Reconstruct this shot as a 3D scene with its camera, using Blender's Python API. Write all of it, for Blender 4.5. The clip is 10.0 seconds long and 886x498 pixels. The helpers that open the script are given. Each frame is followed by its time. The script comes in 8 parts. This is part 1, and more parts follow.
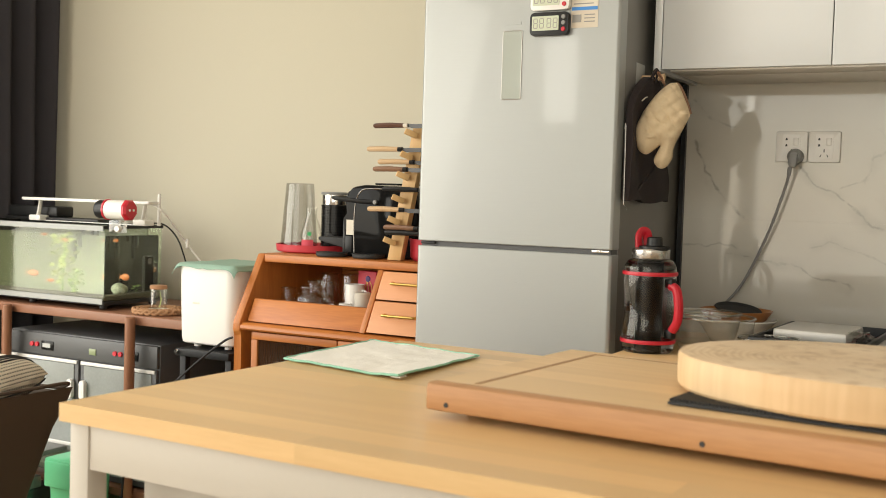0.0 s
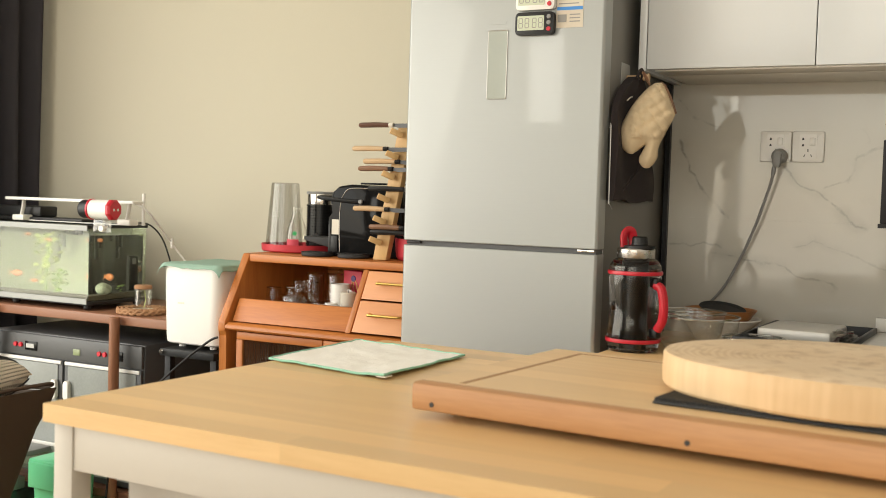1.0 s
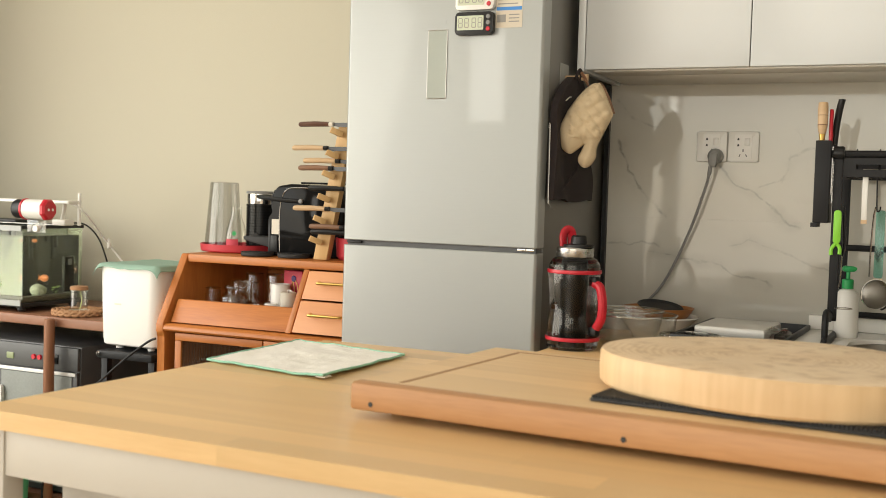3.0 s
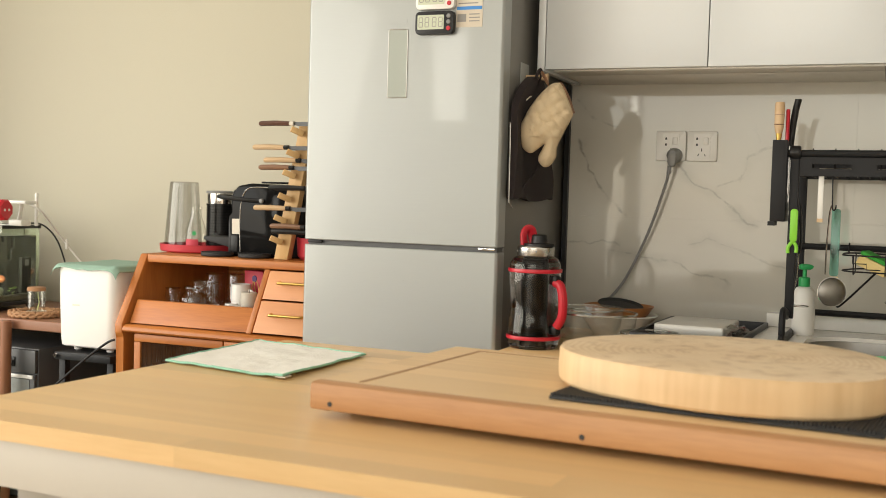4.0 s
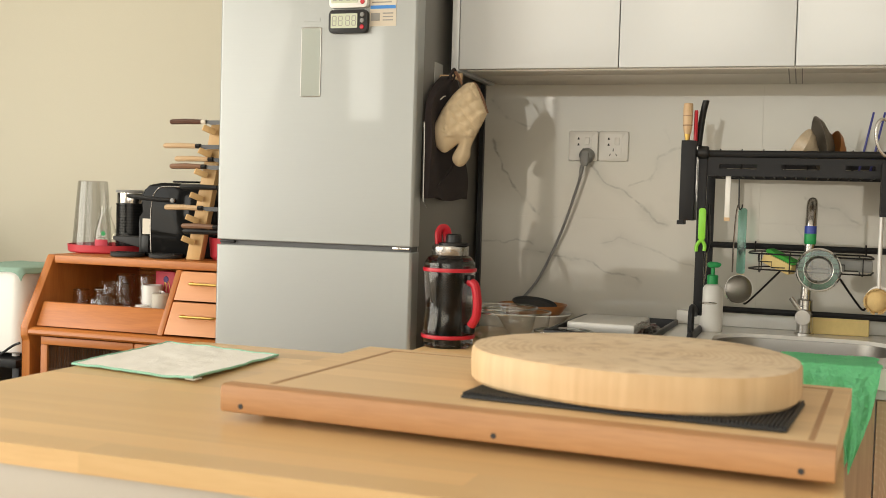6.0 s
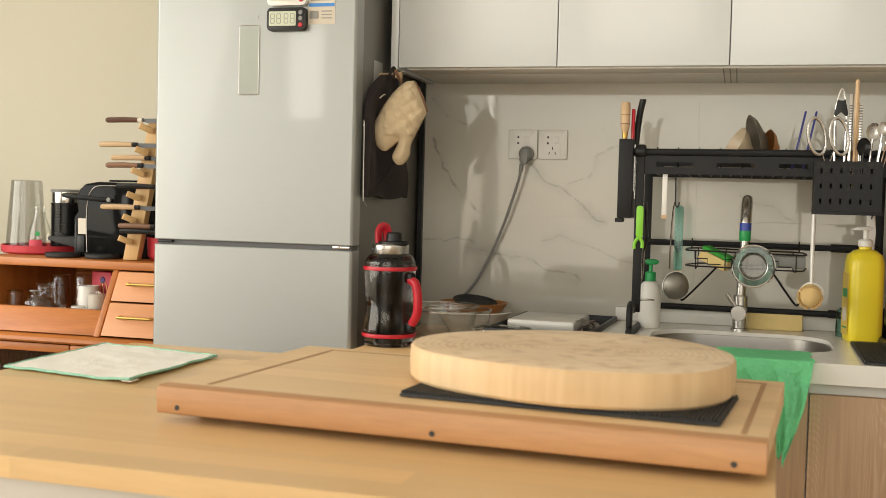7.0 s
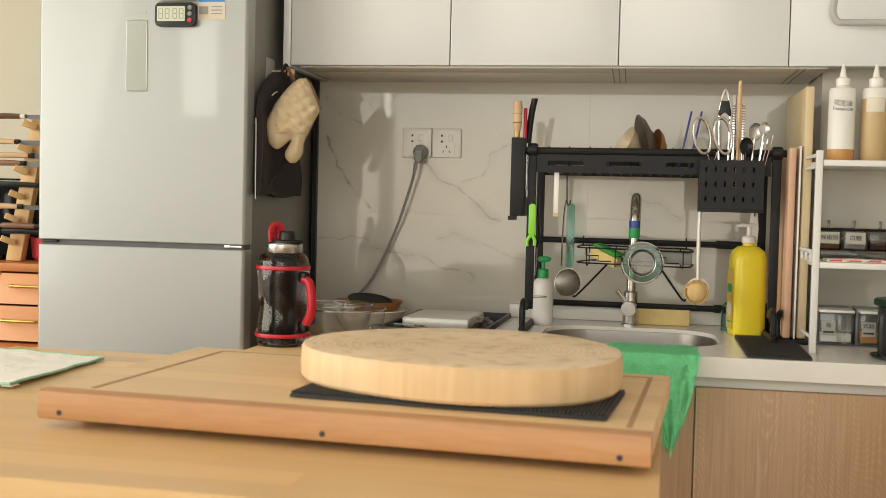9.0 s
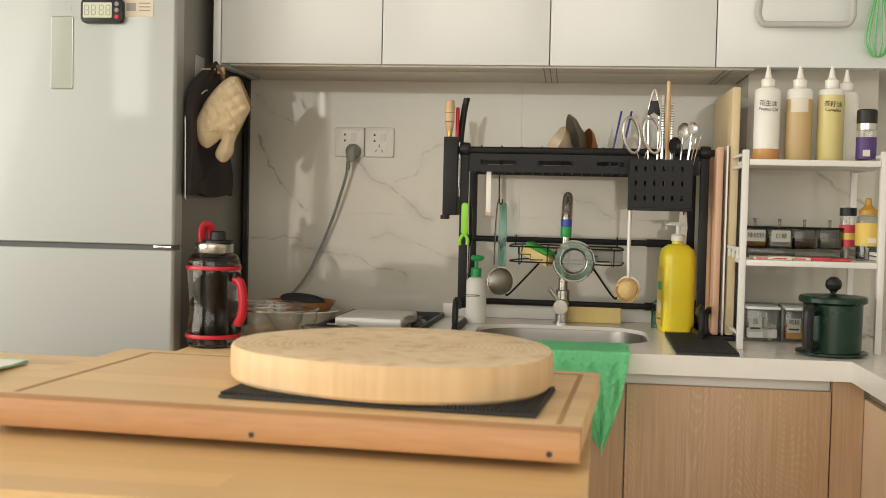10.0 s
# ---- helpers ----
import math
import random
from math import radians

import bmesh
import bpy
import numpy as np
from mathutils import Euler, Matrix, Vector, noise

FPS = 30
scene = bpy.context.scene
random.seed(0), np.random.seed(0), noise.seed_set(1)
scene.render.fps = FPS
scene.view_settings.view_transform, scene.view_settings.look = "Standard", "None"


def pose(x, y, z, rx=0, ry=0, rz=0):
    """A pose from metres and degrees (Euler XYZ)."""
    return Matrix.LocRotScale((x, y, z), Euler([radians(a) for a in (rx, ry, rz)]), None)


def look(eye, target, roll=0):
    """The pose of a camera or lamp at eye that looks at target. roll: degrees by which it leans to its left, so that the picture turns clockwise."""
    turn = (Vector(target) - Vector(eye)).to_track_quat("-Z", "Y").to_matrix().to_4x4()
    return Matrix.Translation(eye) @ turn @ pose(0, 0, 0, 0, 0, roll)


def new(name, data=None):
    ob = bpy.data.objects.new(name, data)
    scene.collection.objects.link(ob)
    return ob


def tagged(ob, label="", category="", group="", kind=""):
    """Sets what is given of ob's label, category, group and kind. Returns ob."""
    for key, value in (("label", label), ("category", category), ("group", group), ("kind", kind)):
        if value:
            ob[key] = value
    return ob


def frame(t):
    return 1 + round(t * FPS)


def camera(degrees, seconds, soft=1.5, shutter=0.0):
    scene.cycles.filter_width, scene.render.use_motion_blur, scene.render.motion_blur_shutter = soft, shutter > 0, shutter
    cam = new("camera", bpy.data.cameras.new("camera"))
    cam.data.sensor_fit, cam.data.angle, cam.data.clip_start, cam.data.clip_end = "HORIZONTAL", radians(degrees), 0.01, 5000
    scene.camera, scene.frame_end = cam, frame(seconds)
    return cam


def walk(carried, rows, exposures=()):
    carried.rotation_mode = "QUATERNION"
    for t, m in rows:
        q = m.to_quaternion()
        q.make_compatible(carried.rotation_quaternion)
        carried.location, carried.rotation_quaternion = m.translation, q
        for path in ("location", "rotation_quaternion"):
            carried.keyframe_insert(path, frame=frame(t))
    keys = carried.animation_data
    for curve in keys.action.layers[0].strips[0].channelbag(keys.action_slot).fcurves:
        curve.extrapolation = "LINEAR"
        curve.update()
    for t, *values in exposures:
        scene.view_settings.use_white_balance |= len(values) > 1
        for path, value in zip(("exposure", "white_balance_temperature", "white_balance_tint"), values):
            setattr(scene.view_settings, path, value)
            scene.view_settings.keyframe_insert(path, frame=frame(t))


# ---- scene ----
cam = camera(44.1, 10.0, soft=0.9)
cam.data.dof.use_dof, cam.data.dof.focus_distance, cam.data.dof.aperture_fstop = True, 2.7, 6.5
METRES, EYE, TILT, LEAN, TURN = 0.5, 1.35, 0.0, 0.0, 25.2
PATH = [
    (0, (0.334, 0.334, 1.173), (-0.605, 2.097, 1.079), 1.8),
    (0.5, (0.335, 0.334, 1.174), (-0.596, 2.101, 1.08), 1.9),
    (1, (0.334, 0.334, 1.173), (-0.582, 2.11, 1.079), 1.8),
    (1.5, (0.336, 0.334, 1.173), (-0.562, 2.119, 1.08), 1.8),
    (2, (0.336, 0.333, 1.172), (-0.542, 2.128, 1.08), 1.8),
    (2.5, (0.337, 0.335, 1.173), (-0.515, 2.142, 1.081), 1.8),
    (4, (0.345, 0.339, 1.172), (-0.416, 2.187, 1.082), 1.7),
    (4.5, (0.346, 0.34, 1.173), (-0.387, 2.199, 1.083), 1.7),
    (5, (0.346, 0.34, 1.173), (-0.354, 2.211, 1.084), 1.7),
    (6.5, (0.356, 0.345, 1.173), (-0.216, 2.259, 1.086), 1.6),
    (7, (0.359, 0.345, 1.173), (-0.162, 2.274, 1.086), 1.5),
    (7.5, (0.363, 0.345, 1.173), (-0.115, 2.286, 1.087), 1.5),
    (8, (0.364, 0.347, 1.173), (-0.071, 2.297, 1.087), 1.5),
    (8.5, (0.369, 0.348, 1.174), (-0.024, 2.307, 1.088), 1.4),
    (9, (0.37, 0.349, 1.174), (0.029, 2.318, 1.088), 1.4),
    (9.5, (0.375, 0.349, 1.172), (0.096, 2.328, 1.088), 1.3),
    (10, (0.377, 0.352, 1.172), (0.152, 2.337, 1.089), 1.3),
]
walk(cam, [(t, look(eye, target, roll)) for t, eye, target, roll in PATH])
FL = 0.05          # floor level
# ---- daylight: sky, the sky's light in the windows, and an added south fill ----
world = bpy.data.worlds.new("sky")
scene.world = world
world.use_nodes = True
wn = world.node_tree.nodes
sky = wn.new("ShaderNodeTexSky")
sky.sky_type, sky.sun_disc = "NISHITA", False
sky.sun_elevation, sky.sun_rotation = radians(38), radians(200)
wn["Background"].inputs["Strength"].default_value = 0.12
world.node_tree.links.new(sky.outputs["Color"], wn["Background"].inputs["Color"])


def opening_light(name, eye, target, w, h, power, col=(1, 0.955, 0.85)):
    d = bpy.data.lights.new(name, "AREA")
    d.shape, d.size, d.size_y, d.energy, d.color = "RECTANGLE", w, h, power, col
    ob = new(name, d)
    ob.matrix_world = look(eye, target)
    return ob


# openings of the south wall (x from, to, z from, to) and the light in each: two broad ones added as unseen fill, three
# small clear ones
OPENINGS = [(-1.57, 1.5, 0.46, 2.62, 52), (-2.1, -1.67, 0.46, 2.12, 4.6), (-2.95, -2.64, 1.76, 2.5, 7), (-2.06, -1.79, 2.2, 2.55, 2.4), (-1.65, -1.588, 1.85, 2.08, 0.55)]
for xa, xb, za, zb, power in OPENINGS:
    opening_light("daylight_south", ((xa + xb) / 2, -2.5, (za + zb) / 2), ((xa + xb) / 2, 0, (za + zb) / 2 - 0.2), xb - xa, zb - za, power)
opening_light("daylight_west", (-3.4, 0.42, 1.5), (-1.0, 0.6, 0.9), 4.2, 2.0, 138)
sun = bpy.data.lights.new("sun", "SUN")
sun.energy, sun.angle, sun.color = 1.0, radians(12), (1, 0.94, 0.85)
new("sun", sun).matrix_world = look((-6, -8, 8), (0, 0, 0))
# ---- materials ----
def nodes_of(name):
    m = bpy.data.materials.new(name)
    m.use_nodes = True
    return m, m.node_tree.nodes, m.node_tree.links, m.node_tree.nodes["Principled BSDF"]


def tint(c, k):
    return (min(1, c[0] * k), min(1, c[1] * k), min(1, c[2] * k), 1)


def mat(name, col, rough=0.5, metal=0.0, var=0.10, scale=6.0, bump=0.15, bscale=160.0, stretch=(1, 1, 1), coat=0.0, spread=0.06, rand=0.0, spec=0.5):
    """A painted, plastic, metal or cloth surface: colour drifting at two scales, fine relief and uneven gloss."""
    m, n, l, p = nodes_of(name)
    tc, mp = n.new("ShaderNodeTexCoord"), n.new("ShaderNodeMapping")
    mp.inputs["Scale"].default_value = stretch
    l.new(tc.outputs["Object"], mp.inputs["Vector"])
    big, fine = n.new("ShaderNodeTexNoise"), n.new("ShaderNodeTexNoise")
    big.inputs["Scale"].default_value, big.inputs["Detail"].default_value = scale, 5
    fine.inputs["Scale"].default_value, fine.inputs["Detail"].default_value = bscale, 3
    for t in (big, fine):
        l.new(mp.outputs["Vector"], t.inputs["Vector"])
    mix = n.new("ShaderNodeMix")
    mix.data_type = "RGBA"
    mix.inputs[6].default_value, mix.inputs[7].default_value = tint(col, 1 - var), tint(col, 1 + var)
    add = n.new("ShaderNodeMath")
    add.operation = "MULTIPLY_ADD"
    add.inputs[1].default_value, add.inputs[2].default_value = 0.3, 0.0
    l.new(fine.outputs["Fac"], add.inputs[0])
    add2 = n.new("ShaderNodeMath")
    add2.operation = "MULTIPLY_ADD"
    add2.inputs[1].default_value = 0.7
    l.new(big.outputs["Fac"], add2.inputs[0])
    l.new(add.outputs[0], add2.inputs[2])
    l.new(add2.outputs[0], mix.inputs[0])
    out = mix.outputs[2]
    if rand:
        info, hsv, rg = n.new("ShaderNodeObjectInfo"), n.new("ShaderNodeHueSaturation"), n.new("ShaderNodeMapRange")
        rg.inputs["To Min"].default_value, rg.inputs["To Max"].default_value = 1 - rand, 1 + rand
        l.new(info.outputs["Random"], rg.inputs["Value"])
        l.new(rg.outputs["Result"], hsv.inputs["Value"])
        l.new(out, hsv.inputs["Color"])
        out = hsv.outputs["Color"]
    l.new(out, p.inputs["Base Color"])
    rr = n.new("ShaderNodeMapRange")
    rr.inputs["To Min"].default_value, rr.inputs["To Max"].default_value = max(0.02, rough - spread), min(1, rough + spread)
    l.new(big.outputs["Fac"], rr.inputs["Value"])
    l.new(rr.outputs["Result"], p.inputs["Roughness"])
    p.inputs["Metallic"].default_value = metal
    p.inputs["Coat Weight"].default_value = coat
    p.inputs["Specular IOR Level"].default_value = spec
    if bump:
        b = n.new("ShaderNodeBump")
        b.inputs["Strength"].default_value, b.inputs["Distance"].default_value = bump, 0.001
        l.new(fine.outputs["Fac"], b.inputs["Height"])
        l.new(b.outputs["Normal"], p.inputs["Normal"])
    return m


def wood(name, dark, light, axis=0, rough=0.45, ring=9.0, rand=0.0, bump=0.12, coat=0.0, fine_scale=60.0, pores=0.35):
    """Wood with long figure and fine pores along one axis."""
    m, n, l, p = nodes_of(name)
    tc, mp, info = n.new("ShaderNodeTexCoord"), n.new("ShaderNodeMapping"), n.new("ShaderNodeObjectInfo")
    st = [1.0, 1.0, 1.0]
    st[axis] = 0.09
    mp.inputs["Scale"].default_value = st
    shift = n.new("ShaderNodeVectorMath")
    shift.operation = "MULTIPLY_ADD"
    shift.inputs[1].default_value = (7.3, 3.1, 5.7)
    l.new(info.outputs["Random"], shift.inputs[0])
    l.new(tc.outputs["Object"], shift.inputs[2])
    l.new(shift.outputs["Vector"], mp.inputs["Vector"])
    fig, grain = n.new("ShaderNodeTexNoise"), n.new("ShaderNodeTexNoise")
    fig.inputs["Scale"].default_value, fig.inputs["Detail"].default_value, fig.inputs["Distortion"].default_value = ring, 4, 1.2
    grain.inputs["Scale"].default_value, grain.inputs["Detail"].default_value = fine_scale * 4, 4
    for t in (fig, grain):
        l.new(mp.outputs["Vector"], t.inputs["Vector"])
    band = n.new("ShaderNodeMath")
    band.operation = "MULTIPLY"
    band.inputs[1].default_value = 26
    l.new(fig.outputs["Fac"], band.inputs[0])
    sin = n.new("ShaderNodeMath")
    sin.operation = "SINE"
    l.new(band.outputs[0], sin.inputs[0])
    rg = n.new("ShaderNodeMapRange")
    rg.inputs["From Min"].default_value, rg.inputs["From Max"].default_value = -1, 1
    rg.inputs["To Min"].default_value, rg.inputs["To Max"].default_value = 0.25, 0.75
    l.new(sin.outputs[0], rg.inputs["Value"])
    av = n.new("ShaderNodeMix")
    av.inputs[0].default_value = pores
    l.new(rg.outputs["Result"], av.inputs[2])
    l.new(grain.outputs["Fac"], av.inputs[3])
    mix = n.new("ShaderNodeMix")
    mix.data_type = "RGBA"
    mix.inputs[6].default_value, mix.inputs[7].default_value = (*dark, 1), (*light, 1)
    l.new(av.outputs[0], mix.inputs[0])
    out = mix.outputs[2]
    if rand:
        hsv, r2 = n.new("ShaderNodeHueSaturation"), n.new("ShaderNodeMapRange")
        r2.inputs["To Min"].default_value, r2.inputs["To Max"].default_value = 1 - rand, 1 + rand
        l.new(info.outputs["Random"], r2.inputs["Value"])
        l.new(r2.outputs["Result"], hsv.inputs["Value"])
        l.new(out, hsv.inputs["Color"])
        out = hsv.outputs["Color"]
    l.new(out, p.inputs["Base Color"])
    r3 = n.new("ShaderNodeMapRange")
    r3.inputs["To Min"].default_value, r3.inputs["To Max"].default_value = rough - 0.08, rough + 0.1
    l.new(grain.outputs["Fac"], r3.inputs["Value"])
    l.new(r3.outputs["Result"], p.inputs["Roughness"])
    p.inputs["Coat Weight"].default_value = coat
    p.inputs["Coat Roughness"].default_value = 0.2
    b = n.new("ShaderNodeBump")
    b.inputs["Strength"].default_value, b.inputs["Distance"].default_value = bump, 0.001
    l.new(grain.outputs["Fac"], b.inputs["Height"])
    l.new(b.outputs["Normal"], p.inputs["Normal"])
    return m


def oak(name):
    """Oak veneer standing upright: nested arches of pale grain over fine streaks."""
    m, n, l, p = nodes_of(name)
    tc, info, add = n.new("ShaderNodeTexCoord"), n.new("ShaderNodeObjectInfo"), n.new("ShaderNodeVectorMath")
    add.operation = "MULTIPLY_ADD"
    add.inputs[1].default_value = (0.5, 0.0, 1.7)
    l.new(info.outputs["Random"], add.inputs[0])
    l.new(tc.outputs["Object"], add.inputs[2])
    mp = n.new("ShaderNodeMapping")
    mp.inputs["Scale"].default_value = (1.0, 0.0, 0.17)
    l.new(add.outputs["Vector"], mp.inputs["Vector"])
    big = n.new("ShaderNodeTexNoise")
    big.inputs["Scale"].default_value, big.inputs["Detail"].default_value = 3.6, 1.2
    l.new(mp.outputs["Vector"], big.inputs["Vector"])
    mul, sn = n.new("ShaderNodeMath"), n.new("ShaderNodeMath")
    mul.operation, mul.inputs[1].default_value = "MULTIPLY", 1250
    l.new(big.outputs["Fac"], mul.inputs[0])
    sn.operation = "SINE"
    l.new(mul.outputs[0], sn.inputs[0])
    line = n.new("ShaderNodeMapRange")
    line.inputs["From Min"].default_value, line.inputs["From Max"].default_value = 0.30, 1.0
    l.new(sn.outputs[0], line.inputs["Value"])
    st, fine = n.new("ShaderNodeMapping"), n.new("ShaderNodeTexNoise")
    st.inputs["Scale"].default_value = (1, 1, 0.03)
    l.new(add.outputs["Vector"], st.inputs["Vector"])
    fine.inputs["Scale"].default_value, fine.inputs["Detail"].default_value = 160, 5
    l.new(st.outputs["Vector"], fine.inputs["Vector"])
    wide, blot = n.new("ShaderNodeTexNoise"), n.new("ShaderNodeMapping")
    blot.inputs["Scale"].default_value = (1, 1, 0.25)
    l.new(add.outputs["Vector"], blot.inputs["Vector"])
    wide.inputs["Scale"].default_value, wide.inputs["Detail"].default_value = 9, 4
    l.new(blot.outputs["Vector"], wide.inputs["Vector"])
    c1, c2 = n.new("ShaderNodeMix"), n.new("ShaderNodeMix")
    c1.data_type = c2.data_type = "RGBA"
    c1.inputs[6].default_value, c1.inputs[7].default_value = (0.29, 0.17, 0.088, 1), (0.68, 0.45, 0.265, 1)
    av = n.new("ShaderNodeMath")
    av.operation, av.inputs[1].default_value = "MULTIPLY_ADD", 0.62
    half = n.new("ShaderNodeMath")
    half.operation, half.inputs[1].default_value = "MULTIPLY", 0.38
    l.new(wide.outputs["Fac"], half.inputs[0])
    l.new(fine.outputs["Fac"], av.inputs[0])
    l.new(half.outputs[0], av.inputs[2])
    l.new(av.outputs[0], c1.inputs[0])
    k = n.new("ShaderNodeMath")
    k.operation = "MULTIPLY"
    broken, bits = n.new("ShaderNodeMapRange"), n.new("ShaderNodeMath")
    broken.inputs["From Min"].default_value, broken.inputs["From Max"].default_value = 0.38, 0.56
    l.new(fine.outputs["Fac"], broken.inputs["Value"])
    bits.operation = "MULTIPLY"
    l.new(line.outputs["Result"], bits.inputs[0])
    l.new(broken.outputs["Result"], bits.inputs[1])
    l.new(bits.outputs[0], k.inputs[0])
    few = n.new("ShaderNodeMapRange")
    few.inputs["From Min"].default_value, few.inputs["From Max"].default_value, few.inputs["To Max"].default_value = 0.46, 0.60, 0.30
    patch = n.new("ShaderNodeTexNoise")
    patch.inputs["Scale"].default_value = 5
    l.new(blot.outputs["Vector"], patch.inputs["Vector"])
    l.new(patch.outputs["Fac"], few.inputs["Value"])
    l.new(few.outputs["Result"], k.inputs[1])
    l.new(k.outputs[0], c2.inputs[0])
    l.new(c1.outputs[2], c2.inputs[6])
    c2.inputs[7].default_value = (0.70, 0.53, 0.36, 1)
    l.new(c2.outputs[2], p.inputs["Base Color"])
    p.inputs["Roughness"].default_value = 0.5
    b = n.new("ShaderNodeBump")
    b.inputs["Strength"].default_value, b.inputs["Distance"].default_value = 0.15, 0.001
    l.new(fine.outputs["Fac"], b.inputs["Height"])
    l.new(b.outputs["Normal"], p.inputs["Normal"])
    return m


def glass(name, col=(1, 1, 1), rough=0.0, ior=1.45):
    m, n, l, p = nodes_of(name)
    p.inputs["Base Color"].default_value = (*col, 1)
    p.inputs["Transmission Weight"].default_value = 1
    p.inputs["IOR"].default_value = ior
    tc, no, rg = n.new("ShaderNodeTexCoord"), n.new("ShaderNodeTexNoise"), n.new("ShaderNodeMapRange")
    no.inputs["Scale"].default_value = 30
    l.new(tc.outputs["Object"], no.inputs["Vector"])
    rg.inputs["To Min"].default_value, rg.inputs["To Max"].default_value = rough, rough + 0.04
    l.new(no.outputs["Fac"], rg.inputs["Value"])
    l.new(rg.outputs["Result"], p.inputs["Roughness"])
    return m


def thin_glass(name, col=(0.97, 0.975, 0.96), rough=0.02, face=0.06, edge=0.9):
    """Clear thin-walled glass: see-through, with a mirror sheen that grows at the edges."""
    m, n, l, p = nodes_of(name)
    out = next(k for k in n if k.type == "OUTPUT_MATERIAL")
    tr, gl, fr_, mx = n.new("ShaderNodeBsdfTransparent"), n.new("ShaderNodeBsdfGlossy"), n.new("ShaderNodeLayerWeight"), n.new("ShaderNodeMixShader")
    curve = n.new("ShaderNodeMath")
    curve.operation = "POWER"
    curve.inputs[1].default_value = 2.2
    lift = n.new("ShaderNodeMath")
    lift.operation, lift.inputs[1].default_value, lift.inputs[2].default_value = "MULTIPLY_ADD", edge, face
    tr.inputs["Color"].default_value = (*col, 1)
    gl.inputs["Roughness"].default_value = rough
    fr_.inputs["Blend"].default_value = 0.5
    l.new(fr_.outputs["Facing"], curve.inputs[0])
    l.new(curve.outputs[0], lift.inputs[0])
    l.new(lift.outputs[0], mx.inputs[0])
    l.new(tr.outputs["BSDF"], mx.inputs[1])
    l.new(gl.outputs["BSDF"], mx.inputs[2])
    l.new(mx.outputs["Shader"], out.inputs["Surface"])
    n.remove(p)
    return m


# the tile's drawn veins: points in x and z, half width, strength
VEINS = [
    ([(-0.472, 1.345), (-0.443, 1.260), (-0.387, 1.193), (-0.345, 1.144)], 0.0042, 0.85),
    ([(-0.480, 1.457), (-0.435, 1.414), (-0.362, 1.387)], 0.004, 0.45),
    ([(-0.197, 1.281), (-0.096, 1.195), (-0.062, 1.174), (0.007, 1.12)], 0.0034, 0.62),
    ([(0.044, 1.329), (-0.020, 1.308), (-0.026, 1.253), (-0.097, 1.224)], 0.0036, 0.42),
    ([(-0.508, 1.067), (-0.436, 1.059), (-0.400, 1.075), (-0.355, 1.063)], 0.003, 0.5),
    ([(-0.371, 1.049), (-0.207, 1.026), (-0.130, 0.993), (-0.052, 0.977)], 0.003, 0.55),
    ([(-0.156, 1.071), (-0.117, 1.092), (0.008, 1.048), (0.086, 1.02)], 0.003, 0.35),
    ([(0.360, 1.21), (0.444, 1.173), (0.497, 1.146)], 0.004, 0.5),
    ([(0.974, 1.270), (1.014, 1.224), (1.103, 1.18)], 0.005, 0.7),
]


